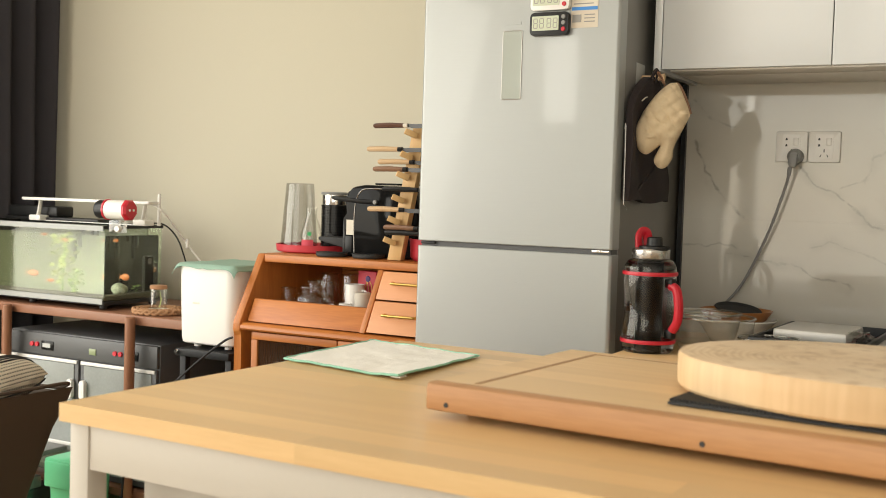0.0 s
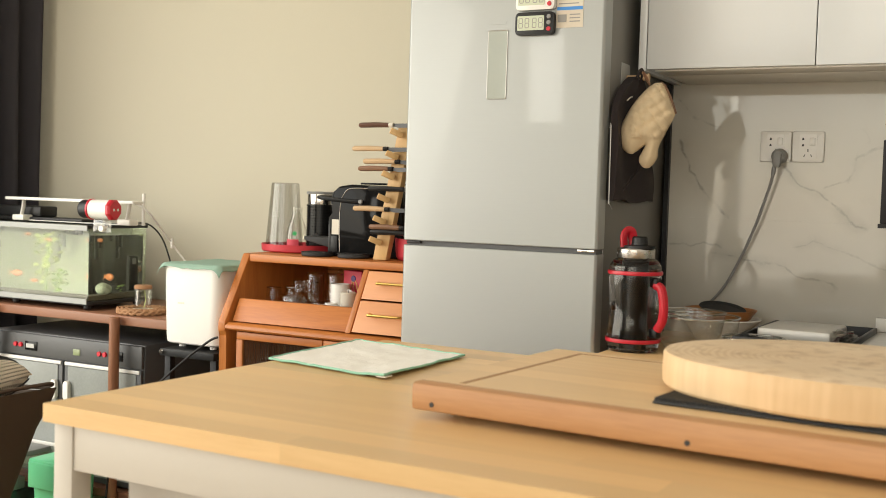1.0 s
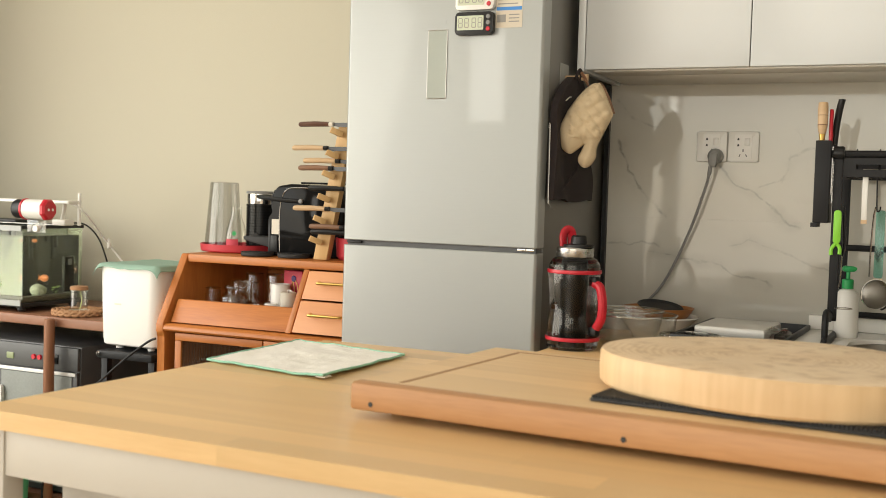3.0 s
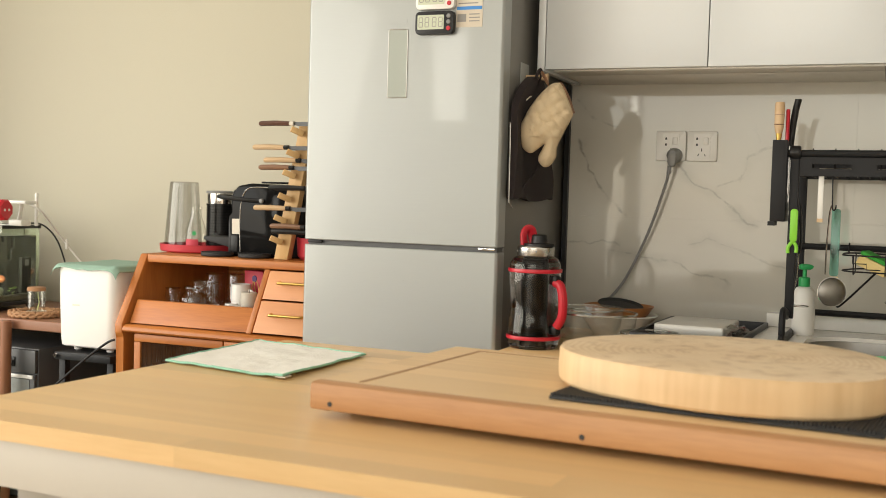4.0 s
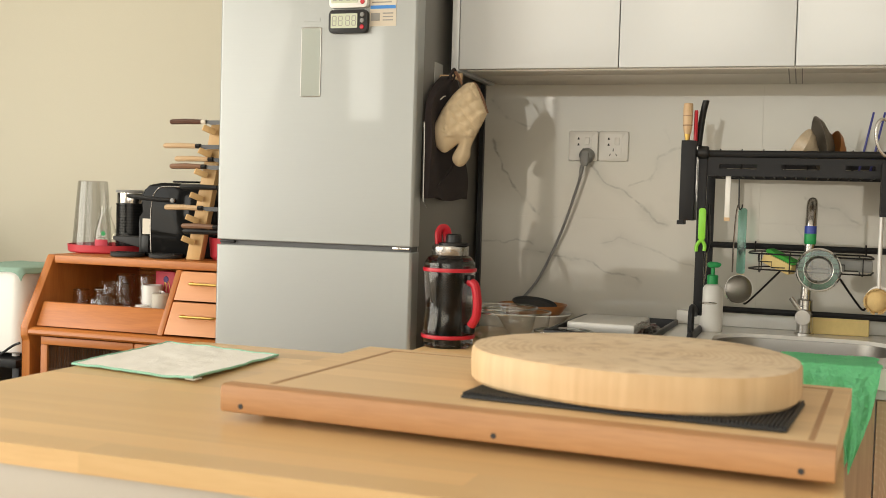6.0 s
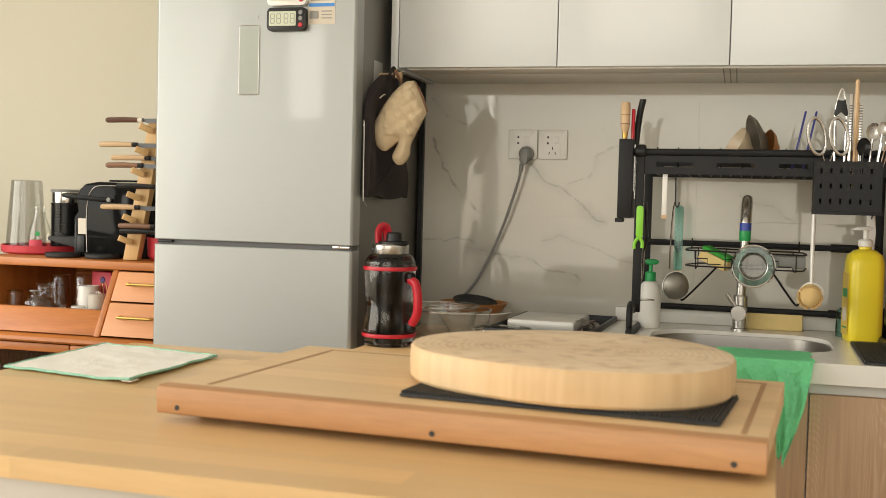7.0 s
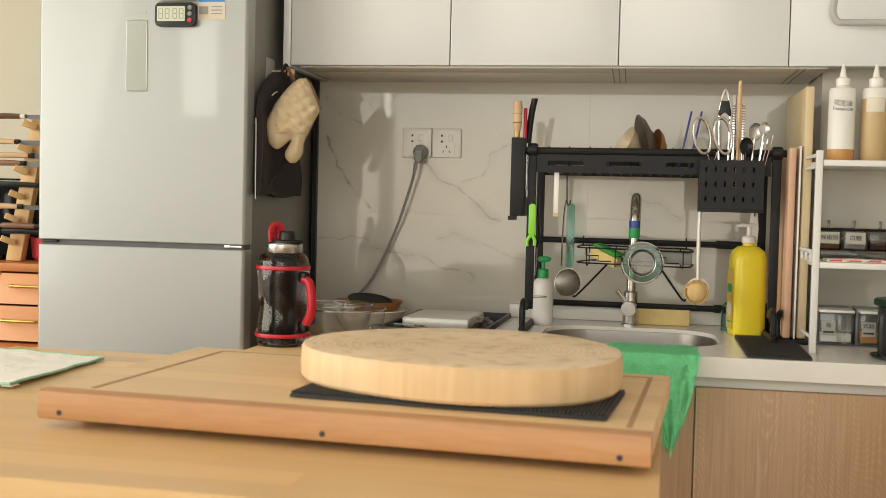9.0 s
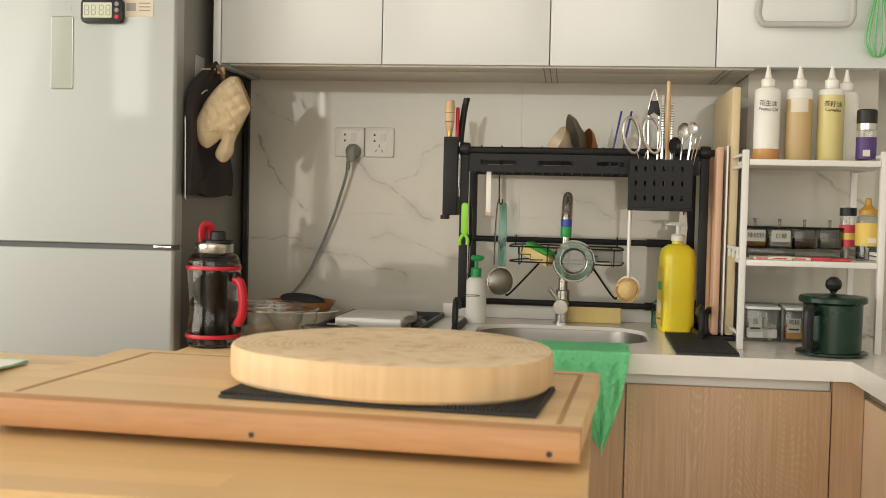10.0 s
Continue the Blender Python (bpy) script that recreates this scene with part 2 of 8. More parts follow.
def marble(name):
    """Polished white stone tile with sparse slanting grey veins and paler clouds round them."""
    m, n, l, p = nodes_of(name)
    geo = n.new("ShaderNodeNewGeometry")

    def math_(op, a, b=None, c=None):
        k = n.new("ShaderNodeMath")
        k.operation = op
        for i, v in enumerate((a, b, c)):
            if v is None:
                continue
            if isinstance(v, (int, float)):
                k.inputs[i].default_value = v
            else:
                l.new(v, k.inputs[i])
        return k.outputs[0]

    def noise_(scale, detail, vec=None, rough=0.5):
        t = n.new("ShaderNodeTexNoise")
        t.inputs["Scale"].default_value, t.inputs["Detail"].default_value, t.inputs["Roughness"].default_value = scale, detail, rough
        l.new(vec if vec is not None else geo.outputs["Position"], t.inputs["Vector"])
        return t

    def ramp(v, a, b, lo, hi):
        r = n.new("ShaderNodeMapRange")
        r.interpolation_type = "SMOOTHSTEP"
        for q, x in zip(("From Min", "From Max", "To Min", "To Max"), (a, b, lo, hi)):
            r.inputs[q].default_value = x
        l.new(v, r.inputs["Value"])
        return r.outputs["Result"]

    def warped(amount, scale, detail):
        w = n.new("ShaderNodeVectorMath")
        w.operation = "MULTIPLY_ADD"
        w.inputs[1].default_value = (amount,) * 3
        l.new(noise_(scale, detail).outputs["Color"], w.inputs[0])
        off = n.new("ShaderNodeVectorMath")
        off.operation, off.inputs[1].default_value = "SUBTRACT", (amount / 2,) * 3
        l.new(geo.outputs["Position"], off.inputs[0])
        l.new(off.outputs["Vector"], w.inputs[2])
        return w.outputs["Vector"]

    P = warped(0.05, 13, 8)

    def dot(v):
        d = n.new("ShaderNodeVectorMath")
        d.operation, d.inputs[1].default_value = "DOT_PRODUCT", v
        l.new(P, d.inputs[0])
        return d.outputs["Value"]

    line = cloud = None
    for pts, width, strength in VEINS:
        for (xa, za), (xb, zb_) in zip(pts, pts[1:]):
            ln = math.hypot(xb - xa, zb_ - za)
            dx, dz = (xb - xa) / ln, (zb_ - za) / ln
            away = math_("ABSOLUTE", math_("SUBTRACT", dot((-dz, 0, dx)), -dz * xa + dx * za))
            along = math_("ABSOLUTE", math_("SUBTRACT", dot((dx, 0, dz)), dx * (xa + xb) / 2 + dz * (za + zb_) / 2))
            inside = ramp(along, ln / 2 - 0.004, ln / 2 + 0.012, strength, 0)
            k, c = math_("MULTIPLY", ramp(away, 0, width * 1.5, 1, 0), inside), math_("MULTIPLY", ramp(away, 0, width * 9, 1, 0), inside)
            line = k if line is None else math_("MAXIMUM", line, k)
            cloud = c if cloud is None else math_("MAXIMUM", cloud, c)
    patchy = ramp(noise_(34, 3).outputs["Fac"], 0.36, 0.60, 0.12, 1)
    soft = ramp(noise_(9, 5).outputs["Fac"], 0.40, 0.62, 0.1, 1)
    # hairlines that wander over the whole slab
    tn, mp = n.new("ShaderNodeMapping"), n.new("ShaderNodeMapping")
    tn.inputs["Rotation"].default_value = (0, radians(-36), 0)
    l.new(P, tn.inputs["Vector"])
    mp.inputs["Scale"].default_value = (0.4, 1, 1.5)
    l.new(tn.outputs["Vector"], mp.inputs["Vector"])
    hair = ramp(math_("ABSOLUTE", math_("SUBTRACT", noise_(3.4, 3, mp.outputs["Vector"]).outputs["Fac"], 0.5)), 0, 0.007, 1, 0)
    hair = math_("MULTIPLY", hair, ramp(noise_(4.0, 1, mp.outputs["Vector"]).outputs["Fac"], 0.52, 0.68, 0, 0.30))
    base = n.new("ShaderNodeMix")
    base.data_type = "RGBA"
    base.inputs[6].default_value, base.inputs[7].default_value = (0.53, 0.505, 0.44, 1), (0.62, 0.595, 0.52, 1)
    l.new(noise_(3.0, 4).outputs["Fac"], base.inputs[0])
    col = base.outputs[2]
    for fac, c in ((math_("MULTIPLY", math_("MULTIPLY", cloud, soft), 0.60), (0.36, 0.345, 0.30)), (math_("MULTIPLY", math_("MULTIPLY", line, patchy), 0.62), (0.13, 0.125, 0.105)), (hair, (0.30, 0.285, 0.25))):
        mx = n.new("ShaderNodeMix")
        mx.data_type = "RGBA"
        mx.inputs[7].default_value = (*c, 1)
        l.new(fac, mx.inputs[0])
        l.new(col, mx.inputs[6])
        col = mx.outputs[2]
    l.new(col, p.inputs["Base Color"])
    l.new(ramp(noise_(14, 3).outputs["Fac"], 0.3, 0.7, 0.03, 0.055), p.inputs["Roughness"])
    return m


# unseen south wall: assumed dark tone, picked to dim its reflection in the fridge
SOUTH = mat("unseen_wall_taupe", (0.34, 0.31, 0.27), 0.8, var=0.05, scale=2)
WALL = mat("beige_paint", (0.545, 0.51, 0.40), 0.75, var=0.03, scale=2.0, bump=0.25, bscale=350)
WHITE_WALL = mat("white_wall_paint", (0.75, 0.73, 0.69), 0.8, var=0.03, scale=2, bump=0.2, bscale=300)
CEIL = mat("ceiling_paint", (0.8, 0.79, 0.76), 0.85, var=0.02, bump=0.1)
FLOORW = wood("floor_oak", (0.21, 0.13, 0.072), (0.34, 0.23, 0.14), axis=0, rough=0.4, rand=0.15)
MARBLE = marble("marble_tile")
GROUT = mat("grout", (0.78, 0.75, 0.68), 0.9)
GLOSS_WHITE = mat("gloss_white_lacquer", (0.69, 0.715, 0.72), 0.16, var=0.02, bump=0.0, spread=0.02)
CAB_BODY = mat("cabinet_carcass", (0.78, 0.76, 0.70), 0.5, var=0.03)
ALU = mat("aluminium_profile", (0.55, 0.53, 0.50), 0.35, 1.0, var=0.05, bump=0.1, stretch=(0.05, 1, 1))
OAK_DOOR = oak("oak_laminate")
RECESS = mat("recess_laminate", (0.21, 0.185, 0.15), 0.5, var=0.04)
QUARTZ = mat("white_quartz", (0.80, 0.775, 0.715), 0.22, var=0.03, scale=40, bump=0.02)
STEEL = mat("brushed_steel_door", (0.35, 0.362, 0.348), 0.38, 0.36, var=0.06, scale=3.0, bump=0.10, bscale=500, stretch=(0.02, 1, 1), spread=0.05)
for k_, v_ in (("Coat Weight", 0.35), ("Coat Roughness", 0.045)):
    STEEL.node_tree.nodes["Principled BSDF"].inputs[k_].default_value = v_
SIDE_OAK = wood("pale_side_laminate", (0.60, 0.43, 0.27), (0.78, 0.58, 0.39), axis=2, rough=0.5, ring=5)
STEEL_H = mat("satin_steel", (0.60, 0.58, 0.55), 0.25, 1.0, var=0.06, bump=0.1, bscale=400, stretch=(1, 1, 0.05))
CHROME = mat("polished_steel", (0.75, 0.74, 0.72), 0.12, 1.0, var=0.05, bump=0.0)
FRIDGE_SIDE = mat("fridge_side_grey", (0.20, 0.19, 0.172), 0.38, 0.3, var=0.05, bump=0.05)
BLACK = mat("black_plastic", (0.012, 0.012, 0.012), 0.42, var=0.2, bump=0.2, bscale=600, spec=0.35)
BLACK_GLOSS = mat("black_gloss_plastic", (0.010, 0.010, 0.010), 0.14, var=0.2, bump=0.0, spread=0.03, spec=0.2)
APPLIANCE = mat("charcoal_steel", (0.085, 0.086, 0.086), 0.45, var=0.15, bump=0.1)
# opaque pane: uneven grey base colour stands in for reflections in the glass
DARK_PANE = mat("door_glass_reflection_grey", (0.30, 0.315, 0.30), 0.12, var=0.35, scale=5, bump=0.0)
SINK_STEEL = mat("sink_steel", (0.29, 0.27, 0.24), 0.36, 1.0, var=0.08, bump=0.1, bscale=400)
COFFEE_BLACK = mat("piano_black_plastic", (0.008, 0.008, 0.008), 0.06, var=0.2, bump=0.0, spread=0.02, spec=0.10)
TANK_TRIM = mat("silver_grey_trim", (0.30, 0.31, 0.29), 0.3, var=0.1, bump=0.0)
BLACK_METAL = mat("black_powder_coat", (0.011, 0.011, 0.012), 0.5, 0.0, var=0.15, bump=0.35, bscale=900, spec=0.3)
GREY_RUBBER = mat("dark_grey_rubber", (0.023, 0.023, 0.023), 0.7, var=0.15, bump=0.3, bscale=500)
# display strip: grey-green base colour imitates the room it would mirror
MIRROR = mat("mirror_reflection_grey", (0.40, 0.43, 0.385), 0.12, 0.2, var=0.03, bump=0.0, spread=0.01)
TABLE_WOOD = wood("table_beech", (0.65, 0.41, 0.18), (0.86, 0.595, 0.29), axis=0, rough=0.34, ring=4, rand=0.11, pores=0.5)
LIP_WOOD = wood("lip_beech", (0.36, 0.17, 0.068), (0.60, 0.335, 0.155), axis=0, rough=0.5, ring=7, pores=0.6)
GROOVE_WOOD = wood("groove_beech", (0.40, 0.22, 0.10), (0.50, 0.29, 0.14), axis=0, rough=0.6)
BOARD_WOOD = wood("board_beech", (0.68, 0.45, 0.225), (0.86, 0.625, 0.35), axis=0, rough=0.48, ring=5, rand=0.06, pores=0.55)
CREAM_PAINT = mat("cream_paint", (0.53, 0.485, 0.405), 0.5, var=0.04, bump=0.1)
CHERRY = wood("cherry_wood", (0.32, 0.085, 0.013), (0.62, 0.225, 0.045), axis=0, rough=0.45, ring=6, pores=0.5, rand=0.08)
CHERRY_V = wood("cherry_wood_upright", (0.31, 0.085, 0.013), (0.59, 0.215, 0.045), axis=2, rough=0.45, ring=6, pores=0.5, rand=0.08)
CHERRY_LIGHT = wood("cherry_drawer_wood", (0.55, 0.225, 0.085), (0.70, 0.33, 0.14), axis=0, rough=0.5, ring=3, rand=0.05)
BRASS = mat("brushed_brass", (0.65, 0.44, 0.13), 0.3, 1.0, var=0.08)
WALNUT = wood("walnut_rack", (0.20, 0.085, 0.045), (0.31, 0.145, 0.08), axis=0, rough=0.42, rand=0.08)
WALNUT_V = wood("walnut_post", (0.20, 0.08, 0.037), (0.30, 0.135, 0.068), axis=2, rough=0.42, rand=0.08)
PINE = wood("pine_wood", (0.55, 0.32, 0.11), (0.72, 0.48, 0.22), axis=2, rough=0.5, rand=0.1)
HANDLE_PALE = wood("pale_handle_wood", (0.55, 0.36, 0.19), (0.70, 0.50, 0.30), axis=0, rough=0.5, rand=0.1)
HANDLE_DARK = wood("rosewood_handle", (0.06, 0.025, 0.015), (0.14, 0.06, 0.035), axis=0, rough=0.4, rand=0.1)
HANDLE_MID = wood("walnut_handle", (0.15, 0.075, 0.04), (0.28, 0.15, 0.085), axis=0, rough=0.45, rand=0.1)
LIGHT_GREY = mat("light_grey_metal", (0.45, 0.45, 0.43), 0.4, var=0.05)
WHITE_PL = mat("white_plastic", (0.80, 0.78, 0.73), 0.32, var=0.02, bump=0.05)
GREY_PL = mat("grey_plastic", (0.24, 0.24, 0.23), 0.45, var=0.05)
RED_PL = mat("red_plastic", (0.55, 0.015, 0.03), 0.35, var=0.08, bump=0.05)
RED_MATT = mat("matt_red_lacquer", (0.50, 0.03, 0.045), 0.5, var=0.08)
GREEN_PL = mat("lime_green_plastic", (0.24, 0.62, 0.04), 0.4, var=0.06)
GREEN_CAP = mat("green_cap_plastic", (0.02, 0.33, 0.09), 0.4, var=0.06)
NAVY_PL = mat("navy_plastic", (0.025, 0.03, 0.20), 0.35, var=0.06)
BLUE_PL = mat("blue_tape", (0.03, 0.06, 0.35), 0.4, var=0.06)
YELLOW_PL = mat("yellow_plastic", (0.86, 0.70, 0.035), 0.30, var=0.05, bump=0.03)
DARK_GREEN = mat("dark_green_enamel", (0.004, 0.028, 0.014), 0.28, 0.2, var=0.12, bump=0.03)
SPONGE_Y = mat("yellow_sponge", (0.80, 0.62, 0.27), 0.95, var=0.12, scale=50, bump=0.9, bscale=260)
SCALE_TOP = mat("satin_weighing_plate", (0.66, 0.64, 0.59), 0.35, 0.2, var=0.04, bump=0.05, bscale=400)
SCOUR_G = mat("green_scourer", (0.05, 0.36, 0.05), 0.95, var=0.2, scale=60, bump=0.9, bscale=400)
TOWEL = mat("green_microfibre", (0.29, 0.88, 0.46), 0.95, var=0.14, scale=40, bump=1.0, bscale=330)
CLOTH = mat("cream_cloth", (0.92, 0.89, 0.81), 0.95, var=0.06, scale=14, bump=0.9, bscale=320)
CLOTH_EDGE = mat("mint_edging", (0.30, 0.58, 0.43), 0.9, var=0.12, scale=50, bump=0.8, bscale=500)
MINT_CLOTH = mat("mint_cloth", (0.30, 0.45, 0.36), 0.95, var=0.08, scale=20, bump=0.8, bscale=420)
MITT = mat("quilted_cotton", (0.64, 0.51, 0.33), 0.95, var=0.22, scale=16, bump=0.6, bscale=500)
BAG = mat("dark_brown_cloth", (0.028, 0.020, 0.020), 0.9, var=0.2, scale=12, bump=0.5, bscale=500)
CURTAIN = mat("charcoal_curtain", (0.080, 0.074, 0.084), 0.95, var=0.12, scale=8, bump=0.6, bscale=700, stretch=(1, 1, 0.5))
LEATHER = mat("brown_suede", (0.085, 0.056, 0.036), 0.8, var=0.15, scale=9, bump=0.5, bscale=350)
def knit_stripes(name):
    """Oatmeal knit: loose black pick stripes, closing to a dark check at one side."""
    m = mat(name, (0.70, 0.63, 0.50), 0.95, var=0.15, scale=60, bump=1.0, bscale=260)
    n, l = m.node_tree.nodes, m.node_tree.links
    p = n["Principled BSDF"]
    was = p.inputs["Base Color"].links[0].from_socket
    tc, sep = n.new("ShaderNodeTexCoord"), n.new("ShaderNodeSeparateXYZ")
    l.new(tc.outputs["Object"], sep.inputs[0])

    def op(kind, a, b):
        k = n.new("ShaderNodeMath")
        k.operation = kind
        for i, v in enumerate((a, b)):
            if isinstance(v, (int, float)):
                k.inputs[i].default_value = v
            else:
                l.new(v, k.inputs[i])
        return k.outputs[0]

    row = op("GREATER_THAN", op("SINE", op("MULTIPLY", op("SUBTRACT", sep.outputs["X"], op("MULTIPLY", sep.outputs["Z"], 1.3)), 420), 0), 0.35)
    pick = op("GREATER_THAN", op("SINE", op("MULTIPLY", sep.outputs["Y"], 700), 0), -0.2)
    low = op("GREATER_THAN", op("SUBTRACT", sep.outputs["X"], sep.outputs["Z"]), 0.075)
    mx = n.new("ShaderNodeMix")
    mx.data_type = "RGBA"
    mx.inputs[7].default_value = (0.05, 0.047, 0.045, 1)
    l.new(op("MULTIPLY", op("MULTIPLY", row, pick), low), mx.inputs[0])
    l.new(was, mx.inputs[6])
    l.new(mx.outputs[2], p.inputs["Base Color"])
    return m


KNIT = knit_stripes("striped_knit")
KNIT_DARK = mat("black_yarn", (0.04, 0.04, 0.04), 0.95, var=0.2, bump=0.8, bscale=300)
STRAW = mat("woven_straw", (0.36, 0.19, 0.09), 0.8, var=0.3, scale=60, bump=0.8, bscale=300)
RUG = mat("green_white_rug", (0.40, 0.45, 0.22), 1.0, var=0.4, scale=14, bump=1.0, bscale=200)
GREEN_BOX = mat("green_tub_plastic", (0.13, 0.52, 0.26), 0.3, var=0.06, bump=0.0)
WHISK_G = mat("pale_green_silicone", (0.16, 0.55, 0.20), 0.45, var=0.06)
BRISTLE = mat("tan_bristles", (0.66, 0.46, 0.20), 0.9, var=0.25, scale=90, bump=0.6, bscale=500, stretch=(1, 1, 0.25))
STEEL_MESH = mat("fine_steel_mesh", (0.24, 0.225, 0.20), 0.24, 0.9, var=0.2, scale=60, bump=0.8, bscale=700)
CERAMIC = mat("glazed_stoneware", (0.58, 0.47, 0.33), 0.25, var=0.45, scale=26, bump=0.05)
CERAMIC_DK = mat("dark_stoneware", (0.13, 0.11, 0.085), 0.3, var=0.25, scale=18, bump=0.1)
WHITE_CER = mat("white_porcelain", (0.75, 0.73, 0.68), 0.15, var=0.03, bump=0.0)
ORANGE_WOOD = mat("orange_wooden_bowl", (0.42, 0.17, 0.05), 0.4, var=0.15, scale=12)
COPPER_BD = mat("pink_plastic_board", (0.62, 0.38, 0.25), 0.5, var=0.05)
CREAM_BD = mat("bamboo_board", (0.66, 0.53, 0.32), 0.5, var=0.08, stretch=(1, 1, 0.1), scale=20)
SHELF_WHITE = mat("white_powder_coat", (0.72, 0.71, 0.67), 0.45, var=0.03, bump=0.2, bscale=700)
LABEL = mat("paper_label", (0.70, 0.65, 0.55), 0.8, var=0.05)
PAPER_BEIGE = mat("beige_sticker", (0.64, 0.57, 0.46), 0.6, var=0.06)
BLUE_PRINT = mat("blue_print", (0.05, 0.25, 0.65), 0.5, var=0.05)
INK = mat("ink", (0.03, 0.03, 0.03), 0.6, bump=0.0)
GREY_INK = mat("grey_ink", (0.30, 0.29, 0.27), 0.6, bump=0.0)
LCD_DIM = mat("green_lcd", (0.26, 0.30, 0.16), 0.3, var=0.05, bump=0.0)
LCD = mat("lcd_grey", (0.56, 0.60, 0.45), 0.3, var=0.05, bump=0.0)
PURPLE = mat("purple_label", (0.07, 0.03, 0.16), 0.5, var=0.08)
YELLOW_LB = mat("yellow_label", (0.72, 0.52, 0.10), 0.5, var=0.06)
RED_LB = mat("red_label", (0.55, 0.04, 0.07), 0.5, var=0.08)
AMBER_PL = mat("amber_cap", (0.50, 0.27, 0.04), 0.4, var=0.06)
SALT = mat("white_salt", (0.75, 0.74, 0.71), 0.9, var=0.06, scale=90, bump=1.0, bscale=600)
SPICE = mat("orange_spice", (0.48, 0.23, 0.06), 0.9, var=0.2, scale=90, bump=1.0, bscale=600)
GLASS = thin_glass("clear_glass", (0.97, 0.975, 0.96), face=0.05, edge=0.45)
GLASS_RIM = thin_glass("thick_glass_rim", (0.90, 0.93, 0.91), 0.08, 0.34, 0.45)
VASE_GLASS = thin_glass("grey_tinted_glass", (0.74, 0.74, 0.73), 0.03, 0.06, 0.30)
BLADE = mat("dark_blade_steel", (0.07, 0.07, 0.07), 0.45, 0.6, var=0.1)
GLASS_SMOKE = glass("smoked_glass", (0.60, 0.60, 0.57))
TANK_GLASS = thin_glass("tank_glass", (0.93, 0.96, 0.91), 0.08, 0.012, 0.28)
DARK_CLEAR = glass("smoke_black_plastic", (0.40, 0.385, 0.375), 0.05)
FROST = mat("translucent_bottle", (0.90, 0.885, 0.83), 0.4, var=0.03, bump=0.0)
FROST_AMBER = mat("amber_oil_in_bottle", (0.60, 0.30, 0.09), 0.4, var=0.05, bump=0.0)
FROST_OIL = mat("bottle_of_oil", (0.60, 0.43, 0.21), 0.4, var=0.06, bump=0.0)
FROST_GOLD = mat("bottle_of_light_oil", (0.74, 0.64, 0.27), 0.4, var=0.06, bump=0.0)
for m_, k_ in ((FROST, 0.18), (FROST_AMBER, 0.18), (FROST_OIL, 0.18), (FROST_GOLD, 0.18)):
    m_.node_tree.nodes["Principled BSDF"].inputs["Transmission Weight"].default_value = k_
TEAL_CLEAR = glass("teal_plastic", (0.35, 0.75, 0.65), 0.15)
TEAL_FILM = thin_glass("teal_silicone_film", (0.36, 0.56, 0.48), 0.35, 0.10, 0.2)
GREY_FILM = thin_glass("grey_mesh_film", (0.60, 0.60, 0.57), 0.35, 0.13, 0.3)
LABEL_GREY = mat("grey_tape_label", (0.40, 0.385, 0.34), 0.7, var=0.10, scale=40)
CLEAR_PL = thin_glass("clear_plastic", (0.90, 0.90, 0.88), 0.10)
WATER = glass("tank_water", (0.95, 0.96, 0.87), 0.05, 1.33)
ROCK = mat("river_stone", (0.34, 0.36, 0.28), 0.8, var=0.9, scale=70, bump=0.8, bscale=120)
GRAVEL = mat("dark_gravel", (0.10, 0.085, 0.06), 0.9, var=0.4, scale=120, bump=1.0, bscale=300)
LEAF = mat("pond_leaf", (0.26, 0.38, 0.08), 0.6, var=0.3, scale=40)
LEAF_Y = mat("pale_leaf", (0.50, 0.56, 0.18), 0.6, var=0.25, scale=40)
FISH = mat("orange_scales", (0.60, 0.19, 0.06), 0.4, var=0.2, scale=80)
BACKFILM = mat("green_back_film", (0.145, 0.15, 0.085), 0.4, var=0.25, scale=5)
# ---- building helpers ----
def thing(name, label, category, loc=(0, 0, 0), rz=0.0, group="", kind="", rx=0.0, ry=0.0):
    ob = new(name)
    ob.empty_display_size = 0.05
    ob.matrix_world = pose(*loc, rx, ry, rz)
    return tagged(ob, label, category, group, kind)


def mesh_of(name, bm, material, sharp=28):
    bmesh.ops.recalc_face_normals(bm, faces=bm.faces)
    me = bpy.data.meshes.new(name)
    bm.to_mesh(me)
    bm.free()
    for f in me.polygons:
        f.use_smooth = True
    me.set_sharp_from_angle(angle=radians(sharp))
    for m in material if isinstance(material, (list, tuple)) else [material]:
        me.materials.append(m)
    return me


def part(name, bm, material, parent, label="", m=None, sharp=28):
    ob = new(name, bm if isinstance(bm, bpy.types.Mesh) else mesh_of(name, bm, material, sharp))
    ob.parent = parent
    if m is not None:
        ob.matrix_local = m
    return tagged(ob, label)


def solo(name, bm, material, label, category, m=None, group="", kind="", sharp=28):
    ob = new(name, mesh_of(name, bm, material, sharp))
    if m is not None:
        ob.matrix_world = m
    return tagged(ob, label, category, group, kind)


def box(x0, x1, y0, y1, z0, z1, bev=0.0, seg=2, bm=None, m=None):
    bm = bm or bmesh.new()
    c = Matrix.LocRotScale(((x0 + x1) / 2, (y0 + y1) / 2, (z0 + z1) / 2), None, (abs(x1 - x0), abs(y1 - y0), abs(z1 - z0)))
    vs = bmesh.ops.create_cube(bm, size=1, matrix=c)["verts"]
    if m is not None:
        bmesh.ops.transform(bm, matrix=m, verts=vs)
    if bev:
        es = {e for v in vs for e in v.link_edges}
        bmesh.ops.bevel(bm, geom=list(es), offset=bev, segments=seg, affect="EDGES", profile=0.5)
    return bm


